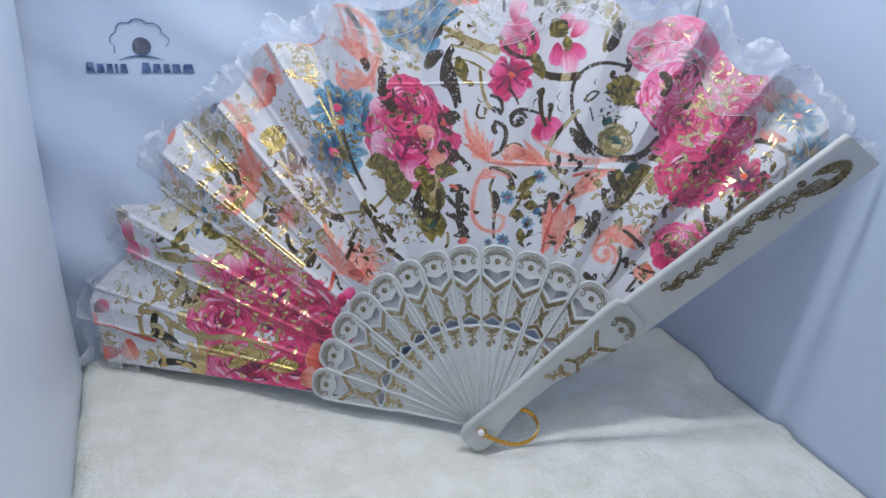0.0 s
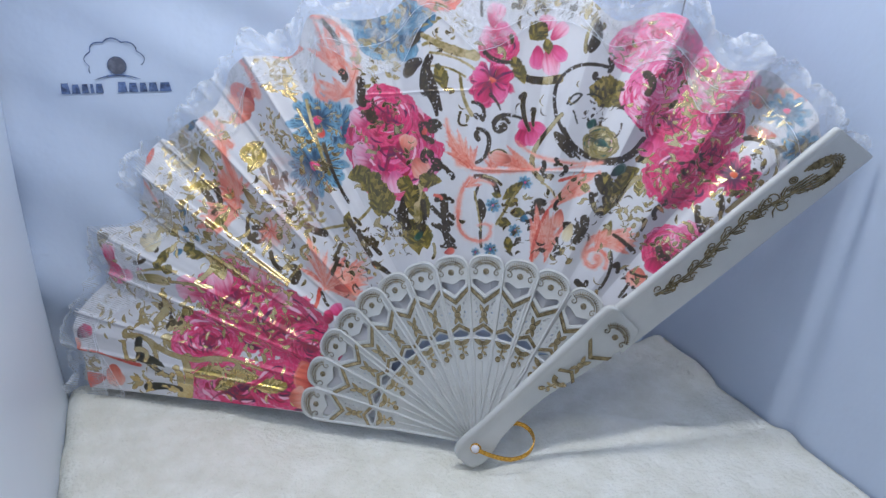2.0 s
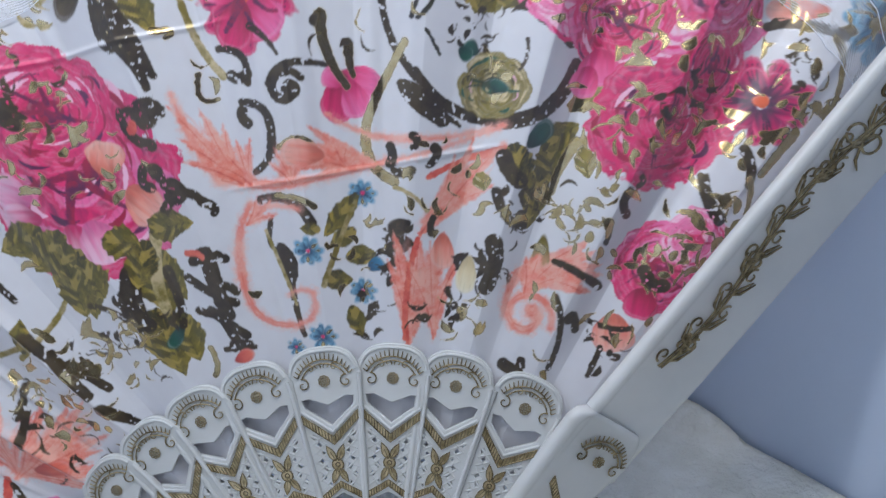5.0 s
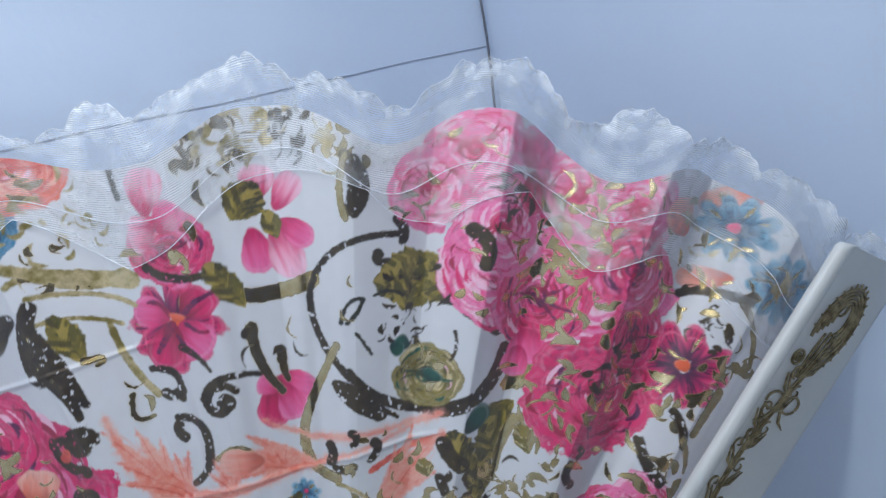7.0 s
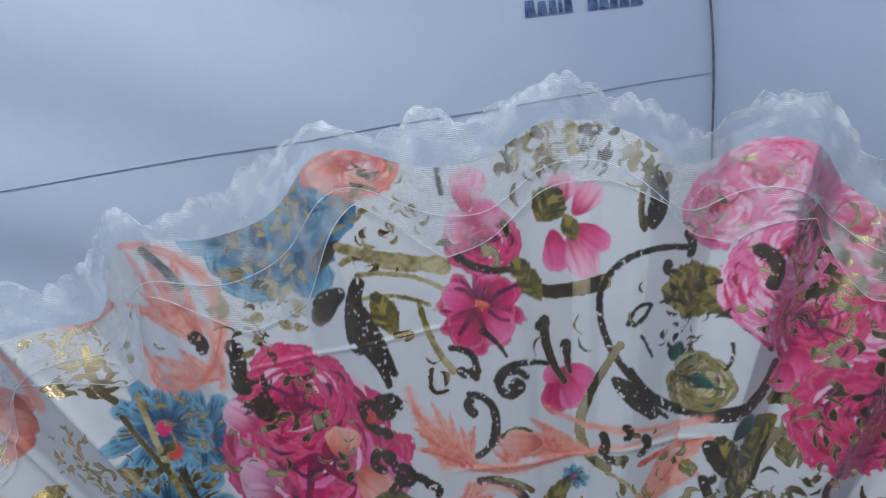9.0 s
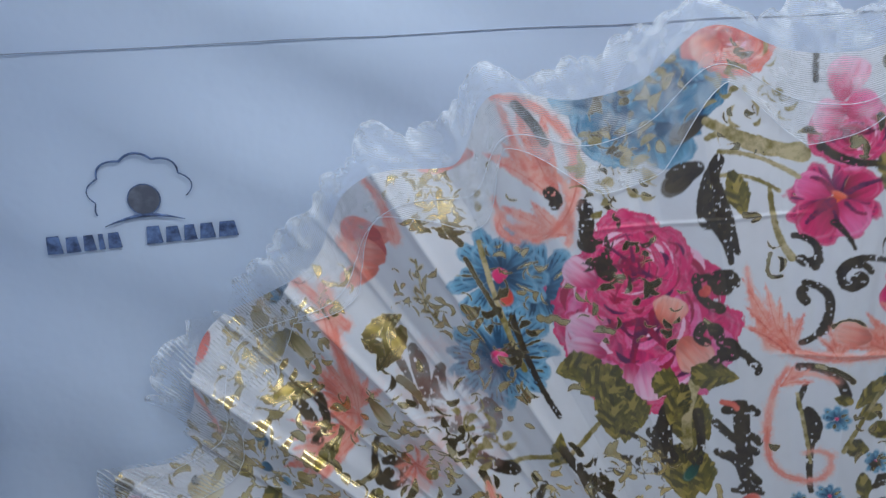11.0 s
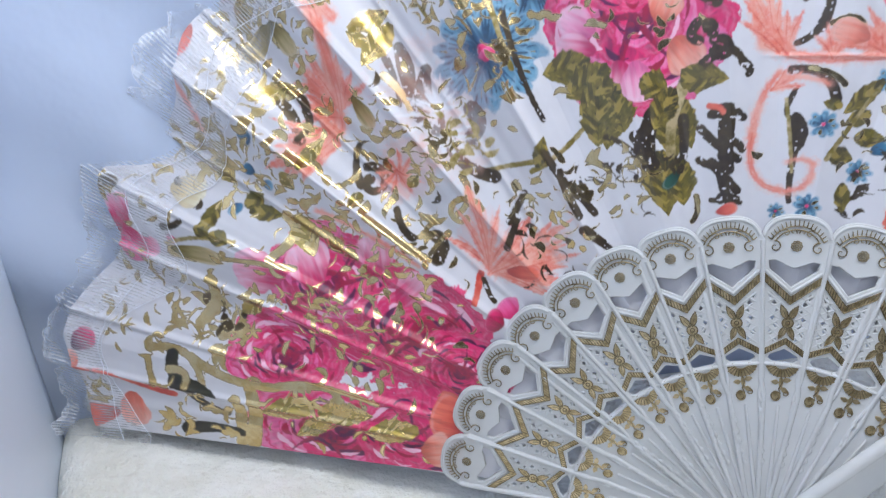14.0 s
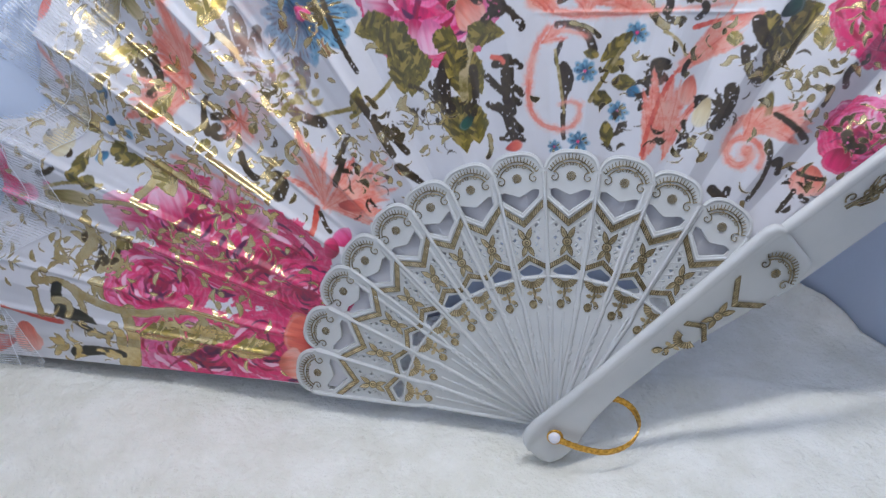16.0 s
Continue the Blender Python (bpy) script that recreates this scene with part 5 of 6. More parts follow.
dark(60.2, 94.5, 62.0, 97.0, 61.7, 91.4, 1.4, 1.1)
gold(52.5, 81.6, 53.3, 78.5, 48.8, 76.5, 0.8, 0.8)
dark(43.2, 84.9, 46.8, 81.3, 47.5, 85.5, 1.7, 1.1)
petal(70.6, 89.6, 4.8, 4.7, -189, CORAL, PEACH)
dark(64.2, 93.7, 69.2, 89.9, 74.9, 90.2, 0.7, 0.7)
dark(67.2, 86.0, 65.2, 82.0, 63.4, 79.4, 0.7, 0.7)
flecks(67.2, 86.0, 5.6, 14, 1.0, dark, 416)
coral(75.2, 82.9, 78.8, 88.1, 81.9, 90.3, 0.7, 0.8)
dark(-23.4, 113.5, -20.3, 115.6, -18.3, 112.5, 1.1, 1.1)
dark(-29.2, 117.3, -23.7, 112.1, -18.9, 109.8, 1.2, 1.1)
dark(-23.0, 121.7, -22.2, 116.0, -22.7, 110.5, 1.3, 1.6)
dark(-27.1, 121.1, -24.3, 121.9, -19.2, 120.9, 1.2, 1.1)
dark(-23.3, 107.9, -21.9, 102.0, -18.9, 97.1, 1.2, 1.3)
dark(-24.0, 98.1, -19.9, 98.7, -16.6, 98.1, 0.8, 0.7)
dark(-28.4, 108.8, -24.9, 106.8, -22.0, 107.6, 1.1, 0.8)
stroke(-27.9, 123.3, -25.2, 123.5, -24.3, 121.9, 0.8, 0.7, RED, CORAL)
petal(-36.6, 102.0, 4.9, 8.1, -172, inks("3a3512"), OLIVE, vein=OLIVE)
petal(-32.4, 102.6, 3.5, 6.7, -167, MOSS, OLIVE, vein=MOSS)
petal(-35.0, 103.1, 1.6, 3.4, -217, inks("123a34"), GREEN)
dark(-34.0, 119.6, -32.0, 110.9, -33.1, 105.6, 1.5, 0.9)
dark(-42.8, 121.3, -45.6, 115.0, -40.8, 107.1, 1.2, 1.6)
stem(-34.5, 129.3, -38.1, 119.0, -36.1, 110.3, 1.6, 1.3)
petal(-31.7, 130.1, 3.1, 4.5, -82, MOSS, OLIVE, vein=MOSS)
petal(-51.0, 120.1, 3.7, 5.2, -160, MOSS, OLIVE, vein=MOSS)
petal(-56.1, 117.7, 4.0, 6.9, -176, MOSS, OLIVE, vein=MOSS)
petal(-39.4, 122.0, 3.2, 6.0, -199, inks("3a3512"), OLIVE, vein=OLIVE)
dark(-53.8, 113.8, -48.7, 112.8, -45.6, 109.4, 0.8, 0.8)
flecks(-56.9, 100.4, 8.0, 14, 1.1, dark, 437)
flecks(-41.7, 103.0, 8.0, 12, 1.1, dark, 438)
gold(-27.9, 98.9, -26.2, 94.3, -28.1, 91.8, 0.8, 0.7)
petal(-19.8, 95.9, 1.6, 2.7, -66, RED, CORAL)
# top band
rose(-53.8, 202.4, 15.2, 0.95, 0, 91, dark_c=NAVY, mid_c=BLUE, light_c=SKY, heart=NAVY)
rose(-43.1, 207.0, 11.5, 0.9, 0, 92, dark_c=NAVY, mid_c=BLUE, light_c=SKY, heart=NAVY)
petal(-68.1, 205.5, 5.8, 6.5, 84, NAVY, SKY)
petal(-44.1, 191.9, 5.8, 6.0, -163, NAVY, SKY)
petal(-61.7, 197.5, 4.4, 5.1, -258, NAVY, BLUE)
flecks(-54.1, 199.5, 11.6, 26, 1.6, gold, 447)
flecks(-43.9, 212.8, 5.7, 12, 1.3, gold, 448)
rose(-30.3, 218.4, 10.7, 0.7, 0, 93, dark_c=RED, mid_c=CORAL, light_c=PEACH, heart=RED)
petal(-18.9, 218.5, 2.3, 3.5, -70, RED, CORAL)
petal(-36.4, 215.5, 3.7, 3.9, -240, CORAL, PEACH)
flecks(-24.8, 203.4, 11.4, 30, 1.1, stem, 452)
flecks(-25.7, 195.0, 7.1, 12, 1.1, gold, 453)
dark(-9.0, 218.7, -9.6, 213.1, -8.8, 207.3, 0.7, 0.7)
petal(-39.3, 195.7, 2.0, 5.6, -231, BROWN, inks("6a5838"), foil=0.5)
dark(-42.8, 183.8, -41.0, 186.5, -36.8, 186.1, 1.7, 1.4)
stem(-35.5, 197.5, -28.7, 193.8, -10.8, 189.0, 1.1, 2.0)
stem(-32.0, 189.9, -20.6, 190.1, -11.4, 183.4, 0.6, 0.6)
flecks(11.6, 214.8, 8.3, 26, 1.7, gold, 459)
flecks(25.7, 218.7, 6.9, 20, 1.5, stem, 460)
flecks(41.0, 208.5, 6.8, 20, 1.5, gold, 461)
dark(42.1, 205.6, 44.1, 198.4, 39.5, 193.3, 1.4, 1.2)
petal(-2.5, 207.3, 4.2, 5.5, -14, HOT, PALE)
petal(-5.5, 198.4, 3.9, 3.1, 84, HOT, PALE)
petal(1.0, 200.5, 3.6, 3.8, -43, HOT, SOFT)
petal(20.9, 204.6, 3.6, 3.9, -17, HOT, PALE)
petal(26.7, 201.1, 3.0, 4.8, -44, HOT, PALE)
petal(17.0, 200.8, 4.2, 4.9, -224, inks("3a3512"), OLIVE, vein=OLIVE)
coral(-89.0, 204.9, -67.0, 202.4, -67.1, 182.0, 0.9, 1.5)
coral(-67.1, 182.0, -69.4, 169.0, -78.5, 167.0, 1.5, 0.7)
frond(-71.5, 176.6, 30.4, 119, 4, 20, CORAL, PEACH, w=1.8)
coral(-89.2, 178.4, -87.2, 169.3, -77.1, 166.9, 0.7, 0.6)
coral(-87.7, 203.3, -84.2, 195.5, -80.7, 186.4, 0.7, 0.9)
dark(-83.3, 202.8, -77.9, 197.8, -75.5, 193.1, 1.2, 1.3)
dark(-74.1, 179.8, -71.3, 178.0, -72.9, 176.7, 1.8, 1.5)
flecks(-58.8, 184.1, 11.6, 30, 1.5, stem, 476)
flecks(-104.8, 174.0, 6.0, 14, 1.3, gold, 477)
gold(-104.1, 179.9, -103.7, 170.9, -98.2, 166.0, 1.0, 0.9)
coral(-123.6, 183.4, -118.1, 178.3, -116.3, 167.7, 0.9, 1.8)
petal(-126.9, 169.5, 3.6, 6.8, 78, RED, CORAL)
petal(-125.4, 162.6, 4.6, 5.9, 85, CORAL, PEACH)
flecks(-109.6, 184.9, 9.0, 20, 1.2, gold, 482)
dark(-64.2, 175.8, -66.5, 168.8, -63.7, 167.0, 1.3, 1.6)
dark(-59.8, 162.3, -61.6, 159.5, -58.9, 157.8, 1.8, 1.5)
# top by the guard
rose(70.7, 201.1, 10.6, 0.8, 0, 101, dark_c=HOT, mid_c=SOFT, light_c=PALE, heart=DEEP)
rose(59.7, 194.1, 9.2, 0.9, 0, 102, dark_c=HOT, mid_c=SOFT, light_c=PALE, heart=DEEP)
rose(73.6, 182.9, 10.0, 1.2, 0, 103, dark_c=HOT, mid_c=SOFT, light_c=PALE, heart=DEEP)
rose(93.3, 185.3, 10.7, 0.9, 0, 104, dark_c=HOT, mid_c=SOFT, light_c=PALE, heart=DEEP)
petal(85.7, 197.8, 5.3, 4.7, -64, HOT, SOFT)
petal(82.9, 188.3, 3.5, 5.1, -192, DEEP, HOT)
rose(105.8, 178.5, 9.4, 0.9, 0, 105, dark_c=HOT, mid_c=SOFT, light_c=PALE, heart=DEEP)
petal(116.8, 174.7, 4.6, 5.0, 15, CORAL, PEACH)
petal(128.1, 175.0, 4.6, 4.5, -2, CORAL, PEACH)
rose(101.7, 165.7, 9.5, 1.0, 0, 106)
flecks(91.4, 176.2, 9.4, 20, 1.6, gold, 496)
flecks(76.0, 187.8, 6.7, 16, 1.3, dark, 497)
flecks(125.3, 171.5, 8.2, 14, 1.4, stem, 498)
bloom(129.1, 169.2, 8.2, 6, 0, NAVY, SKY, HOT)
bloom(135.6, 152.5, 8.3, 6, 0, NAVY, SKY, HOT)
flecks(135.6, 152.5, 4.1, 8, 1.7, gold, 501)
dark(66.8, 183.0, 71.4, 179.3, 67.7, 174.7, 1.9, 1.6)
dark(115.3, 157.1, 122.1, 155.6, 127.0, 151.7, 1.2, 1.1)
flecks(17.6, 215.2, 7.7, 24, 1.3, stem, 504)
flecks(30.8, 215.0, 5.2, 20, 1.2, dark, 505)
dark(43.7, 204.2, 46.8, 196.9, 41.2, 192.7, 1.4, 1.2)
gold(42.1, 205.9, 37.8, 198.8, 39.0, 191.9, 0.8, 0.8)
# lower reach
petal(-148.2, 122.2, 2.3, 5.8, -78, inks("c2a871"), LEAFGOLD, foil=0.9, vein=OLIVE)
petal(-118.6, 135.8, 3.1, 6.8, -209, inks("c2a871"), LEAFGOLD, foil=0.9, vein=OLIVE)
petal(-137.4, 105.0, 2.0, 5.7, -35, inks("c2a871"), LEAFGOLD, foil=0.9, vein=OLIVE)
petal(-154.1, 135.2, 3.0, 7.1, -222, OLIVE, LEAFGOLD, foil=0.5)
petal(-145.6, 136.3, 2.6, 5.0, -146, OLIVE, LEAFGOLD, foil=0.5)
petal(-140.2, 79.4, 3.5, 7.1, -155, inks("c2a871"), LEAFGOLD, foil=0.9, vein=OLIVE)
petal(-130.5, 76.8, 2.1, 3.3, -144, inks("c2a871"), LEAFGOLD, foil=0.9, vein=OLIVE)
petal(-165.2, 97.3, 2.5, 4.6, -141, inks("c2a871"), LEAFGOLD, foil=0.9, vein=OLIVE)
petal(-144.7, 96.2, 2.1, 3.3, -144, inks("c2a871"), LEAFGOLD, foil=0.9, vein=OLIVE)
petal(-123.9, 91.9, 1.7, 2.7, -223, inks("c2a871"), LEAFGOLD, foil=0.9, vein=OLIVE)
petal(-122.1, 117.2, 2.6, 5.1, -146, OLIVE, LEAFGOLD, foil=0.5)
petal(-107.4, 98.1, 1.6, 2.6, -42, inks("c2a871"), LEAFGOLD, foil=0.9, vein=OLIVE)
petal(-157.6, 55.3, 2.6, 4.8, -59, inks("c2a871"), LEAFGOLD, foil=0.9, vein=OLIVE)
petal(-174.1, 72.0, 2.9, 8.3, -99, OLIVE, LEAFGOLD, foil=0.5)
flecks(-157.0, 109.6, 15.4, 26, 1.9, gold, 523)
flecks(-127.2, 83.2, 15.5, 26, 1.9, gold, 524)
flecks(-104.8, 76.6, 10.2, 16, 1.5, gold, 525)
flecks(-143.1, 116.9, 11.6, 18, 1.8, gold, 526)
flecks(-182.4, 52.7, 11.6, 14, 1.9, gold, 527)
flecks(-137.1, 147.4, 9.6, 16, 1.4, gold, 528)
flecks(-96.2, 144.0, 7.6, 16, 1.4, gold, 529)
flecks(-82.8, 144.4, 10.4, 26, 1.5, gold, 530)
flecks(-88.0, 129.0, 9.1, 20, 1.5, gold, 531)
flecks(-51.1, 101.7, 10.5, 20, 1.3, gold, 532)
flecks(-61.3, 102.5, 9.1, 16, 1.4, gold, 533)
flecks(-108.9, 107.0, 9.7, 16, 1.5, gold, 534)
flecks(34.8, 130.1, 10.7, 16, 1.2, gold, 535)
flecks(13.5, 117.5, 9.4, 14, 1.1, gold, 536)
flecks(57.5, 120.4, 9.5, 18, 1.5, gold, 537)
flecks(68.2, 118.4, 8.2, 14, 1.5, gold, 538)
flecks(97.8, 112.9, 5.5, 12, 1.5, gold, 539)
flecks(52.9, 172.1, 7.7, 14, 1.0, dark, 540)

# loose gilt leaves along the folds
_rnd = random.Random(77)
for _th, _n in ((50, 22), (54, 26), (59, 24), (63, 26), (126, 12), (134, 16), (146, 26), (151, 16), (157, 30), (161, 16), (168, 30), (172, 18)):
    for _i in range(_n):
        _r, _a = _rnd.uniform(112, 214), radians(_th + _rnd.gauss(0, 1.6))
        _x, _y, _l = _r * math.cos(_a), _r * math.sin(_a), _rnd.uniform(1.0, 3.4)
        _d = _a + _rnd.choice((0.0, 3.14, 1.57)) + _rnd.gauss(0, 0.5)
        gold(_x, _y, _x + _l * math.cos(_d), _y + _l * math.sin(_d), _x + 1.7 * _l * math.cos(_d + 0.4), _y + 1.7 * _l * math.sin(_d + 0.4), 0.15, 0.1, mid=_rnd.uniform(0.25, 1.0))

# thin gilt hooks scattered over the white ground between the flowers
for _i in range(420):
    _r, _a = _rnd.uniform(98, 212), radians(_rnd.uniform(49, 174))
    _x, _y, _d = _r * math.cos(_a), _r * math.sin(_a), _rnd.uniform(0, 6.28)
    _w = window(_x, _y, 2.6)
    if not _w or COL[_w].mean(axis=(0, 1))[1] < 0.60:
        continue
    _l, _t = _rnd.uniform(1.6, 3.8), _rnd.choice((1.0, -1.0))
    (gold if _i % 4 else dark)(_x, _y, _x + _l * math.cos(_d), _y + _l * math.sin(_d), _x + 1.4 * _l * math.cos(_d + _t), _y + 1.4 * _l * math.sin(_d + _t), 0.12, 0.08, mid=_rnd.choice((0.3, 0.35, 0.9)))


# the leaf itself
def big_grid(name, X, Y, Z, material, parent):
    nr, nt = X.shape
    me = bpy.data.meshes.new(name)
    me.vertices.add(nr * nt)
    me.vertices.foreach_set("co", np.stack((X, Y, Z), -1).astype(np.float32).ravel())
    idx = np.arange(nr * nt, dtype=np.int32).reshape(nr, nt)
    q = np.stack((idx[:-1, 1:], idx[:-1, :-1], idx[1:, :-1], idx[1:, 1:]), -1).reshape(-1, 4)
    me.loops.add(q.size)
    me.loops.foreach_set("vertex_index", q.ravel())
    me.polygons.add(len(q))
    me.polygons.foreach_set("loop_start", np.arange(0, q.size, 4, dtype=np.int32))
    me.polygons.foreach_set("use_smooth", np.ones(len(q), dtype=bool))
    me.update(calc_edges=True)
    me.materials.append(material)
    ob = new(name, me)
    ob.parent = parent
    return ob, me


_wr = 0.5 * vnoise(TH * 0.9, RR * 0.012, 71) + 0.35 * vnoise(TH * 0.35, RR * 0.05, 72)
# two packing creases across the pleats
for _u0, _v0, _u1, _v1 in ((-18.0, 136.6, 52.0, 138.4), (-66.0, 169.5, -6.0, 174.5)):
    _f = (PU - _u0) / (_u1 - _u0)
    _wr = _wr + 0.45 * np.exp(-((PV - _v0 - (_v1 - _v0) * _f) / 0.55) ** 2) * np.clip(8 * np.minimum(_f, 1 - _f), 0, 1)
leaf, _me = big_grid("leaf", PU / 1000, PV / 1000, (leaf_h(RR, TH) + _wr * np.clip((RR - 90) / 60, 0, 1)) / 1000, SATIN, fan)
_at = _me.color_attributes.new("print", "FLOAT_COLOR", "POINT")
_at.data.foreach_set("color", np.concatenate((np.clip(COL, 0, 1), np.clip(FOIL, 0, 1)[..., None]), -1).astype(np.float32).ravel())
tagged(leaf, "pleated white satin leaf printed with pink roses and gold foil")


# ---- lace round the rim ----
def lace_rims(th):
    """The inner edge in straight slants, the outer edge in uneven ruffles (degrees, array)."""
    k = np.arange(RIGHT - 6, LEFT + 8, 5.3)
    rnd = np.random.RandomState(4)
    inner = np.interp(th, k, rnd.uniform(11, 26, len(k)))
    slow = 0.5 + 0.5 * vnoise(th * 0.28, th * 0 + 0.5, 41)
    lobe = np.abs(np.sin(th * 0.42 + 2.0 * vnoise(th * 0.21, th * 0 + 0.5, 42))) ** 0.7
    scallop = np.abs(np.sin(th * 1.9 + 1.5 * vnoise(th * 0.6, th * 0 + 0.5, 45)))
    outer = 4.5 + 9.0 * slow * lobe + 3.0 * slow + 1.5 * scallop - 2.5 * edge(th) + 0.8 * vnoise(th * 1.6, th * 0 + 0.5, 43) + 0.4 * vnoise(th * 5.0, th * 0 + 0.5, 44)
    return rim(th) - inner, rim(th) + np.maximum(outer, 2.0)


_lt = np.linspace(RIGHT - 3.0, LEFT + 1.0, 1100)
_k = np.linspace(0, 1, 30)[:, None]
_r0, _r1 = lace_rims(_lt)
_lr = _r0 + (_r1 - _r0) * _k
_ltt = np.broadcast_to(_lt, _lr.shape)


def lace_h(r, th):
    out = np.clip((r - rim(th)) / 12, 0, 1.5)
    return leaf_h(np.minimum(r, rim(th)), th) * (1 - 0.6 * np.clip(out, 0, 1)) + 0.7 + out * (4.6 * vnoise(th * 0.4, r * 0.03, 51) - 0.5 + 1.0 * vnoise(th * 1.4, r * 0.05, 52))


lace, _me = big_grid("lace_trim", _lr * np.cos(np.radians(_ltt)) / 1000, _lr * np.sin(np.radians(_ltt)) / 1000, lace_h(_lr, _ltt) / 1000, LACE, fan)
_uvl = _me.uv_layers.new(name="UVMap")
_vi = np.zeros(len(_me.loops), dtype=np.int32)
_me.loops.foreach_get("vertex_index", _vi)
_co = np.stack((np.radians(_ltt) * 220, _lr - rim(_ltt) + 220), -1).reshape(-1, 2)
_uvl.data.foreach_set("uv", _co[_vi].astype(np.float32).ravel())
_bdr = _me.attributes.new("border", "FLOAT", "POINT")
_bdr.data.foreach_set("value", (0.36 * np.clip((_lr - (_r1 - 3.6)) / 2.4, 0, 1) * np.clip((_lr - rim(_ltt)) / 3, 0, 1)).astype(np.float32).ravel())
tagged(lace, "sheer white lace ribbon with scalloped edge")


def polar(r, th, h):
    return (r * math.cos(radians(th)), r * math.sin(radians(th)), h)


_edges = []
for _rr, _rad in ((_r0, 0.45), (rim(_lt) - 11 + 1.5 * np.sin(_lt * 0.33), 0.5), (_r1 - 0.2, 0.35)):
    _h = lace_h(_rr, _lt)
    _edges.append([(*polar(float(r), float(a), float(h) + 0.1), _rad * (0.75 + 0.5 * abs(math.sin(a * 5)))) for r, a, h in zip(_rr, _lt, _h)])
mesh_part("lace_cord", curve_mesh("lace_cord", _edges, bevel=0.00020), ROPE, fan, "white corded lace edging", True)


# ---- sticks ----
def stick_outline(r_top=96.2, half=9.2):
    top = [(math.copysign(abs(math.cos(a)) ** 0.75, math.cos(a)) * (half - 0.4), 88.6 + (r_top - 88.6) * math.sin(a) ** 0.85) for a in np.linspace(0.18, math.pi - 0.18, 17)]
    right = [(2.0, -7), (2.5, 10), (4.4, 46), (5.6, 50), (half - 0.4, 86), (half, 89)]
    return right + top + [(-x, y) for x, y in right[::-1]] + [(-1.0, -8.5), (1.0, -8.5)]


def stick_holes():
    holes = [[(-6.7, 83.6), (-6.3, 81.2), (0, 76.2), (6.3, 81.2), (6.7, 83.6), (4.6, 83.9), (2.4, 82.9), (0, 81.9), (-2.4, 82.9), (-4.6, 83.9)],
             [(-4.2, 56.2), (-3.7, 57.4), (0, 59.4), (3.7, 57.4), (4.2, 56.2), (2.6, 55.1), (-2.6, 55.1)]]
    for side in (-1, 1):
        for row in range(7):
            y = 61.6 + row * 2.05
            for c in range(3):
                x = side * (2.9 + c * 2.1 + (row % 2) * 1.05)
                if abs(x) < 3.5 + 0.095 * (y - 55) and y < 70.5 + 0.9 * abs(x):
                    holes.append([(x - 0.9, y), (x, y + 1.2), (x + 0.9, y), (x, y - 1.2)])
    return holes


def spiral(cx, cy, r, a0, turns, h, w=1.0, n=18, shrink=0.85):
    pts = []
    for i in range(n + 1):
        t = i / n
        a = radians(a0) + turns * 2 * math.pi * t
        q = r * (1 - shrink * t)
        pts.append((cx + q * math.cos(a), cy + q * math.sin(a), h, w * (1 - 0.4 * t)))
    return pts


def mirrored(line):
    return [(-x, y, *rest) for x, y, *rest in line]


def leaf_poly(x0, y0, x1, y1, wide):
    """A pointed oval from one point to another, as a closed outline."""
    dx, dy = x1 - x0, y1 - y0
    n = math.hypot(dx, dy)
    side = [(t, wide * math.sin(math.pi * t ** 0.8)) for t in (0, 0.2, 0.4, 0.6, 0.8, 1.0)]
    return [(x0 + dx * t - dy / n * k, y0 + dy * t + dx / n * k) for t, k in side] + [(x0 + dx * t + dy / n * k, y0 + dy * t - dx / n * k) for t, k in side[-2:0:-1]]


BANDS = ([(-7.2, 79.9), (0, 73.9), (0, 71.8), (-7.0, 77.8)], [(-5.1, 58.9), (0, 62.3), (0, 60.7), (-4.9, 57.4)])
LEAVES = ((0.3, 67.6, 2.2, 71.6, 0.85), (0.3, 65.6, 1.9, 61.9, 0.8))


def gilt_fills():
    """Gilded patches of one stick: chevrons, leaf sprig, sunburst, tail, crown."""
    P = []
    for band in BANDS:
        P += [band, mirrored(band)]
    for l in LEAVES:
        P += [leaf_poly(*l), mirrored(leaf_poly(*l))]
    P.append([(1.35 * math.cos(a), 66.6 + 1.5 * math.sin(a)) for a in np.linspace(0, 2 * math.pi, 13)[:-1]])
    P.append([(4.3 * math.cos(a), 55.1 + 4.0 * math.sin(a)) for a in np.linspace(math.pi * 1.02, math.pi * 1.98, 11)] + [(1.9 * math.cos(a), 55.1 + 1.7 * math.sin(a)) for a in np.linspace(math.pi * 1.98, math.pi * 1.02, 11)])
    P += [leaf_poly(0.1, 51.4, 0.2, 47.4, 0.6), leaf_poly(0.5, 50.2, 2.7, 50.6, 0.7), leaf_poly(-0.4, 49.6, -2.5, 49.6, 0.7), leaf_poly(0.4, 48.2, 2.3, 46.6, 0.7)]
    P.append([(-0.8 + 1.3 * math.cos(a), 45.6 + 1.5 * math.sin(a)) for a in np.linspace(0, 2 * math.pi, 11)[:-1]])
    return P


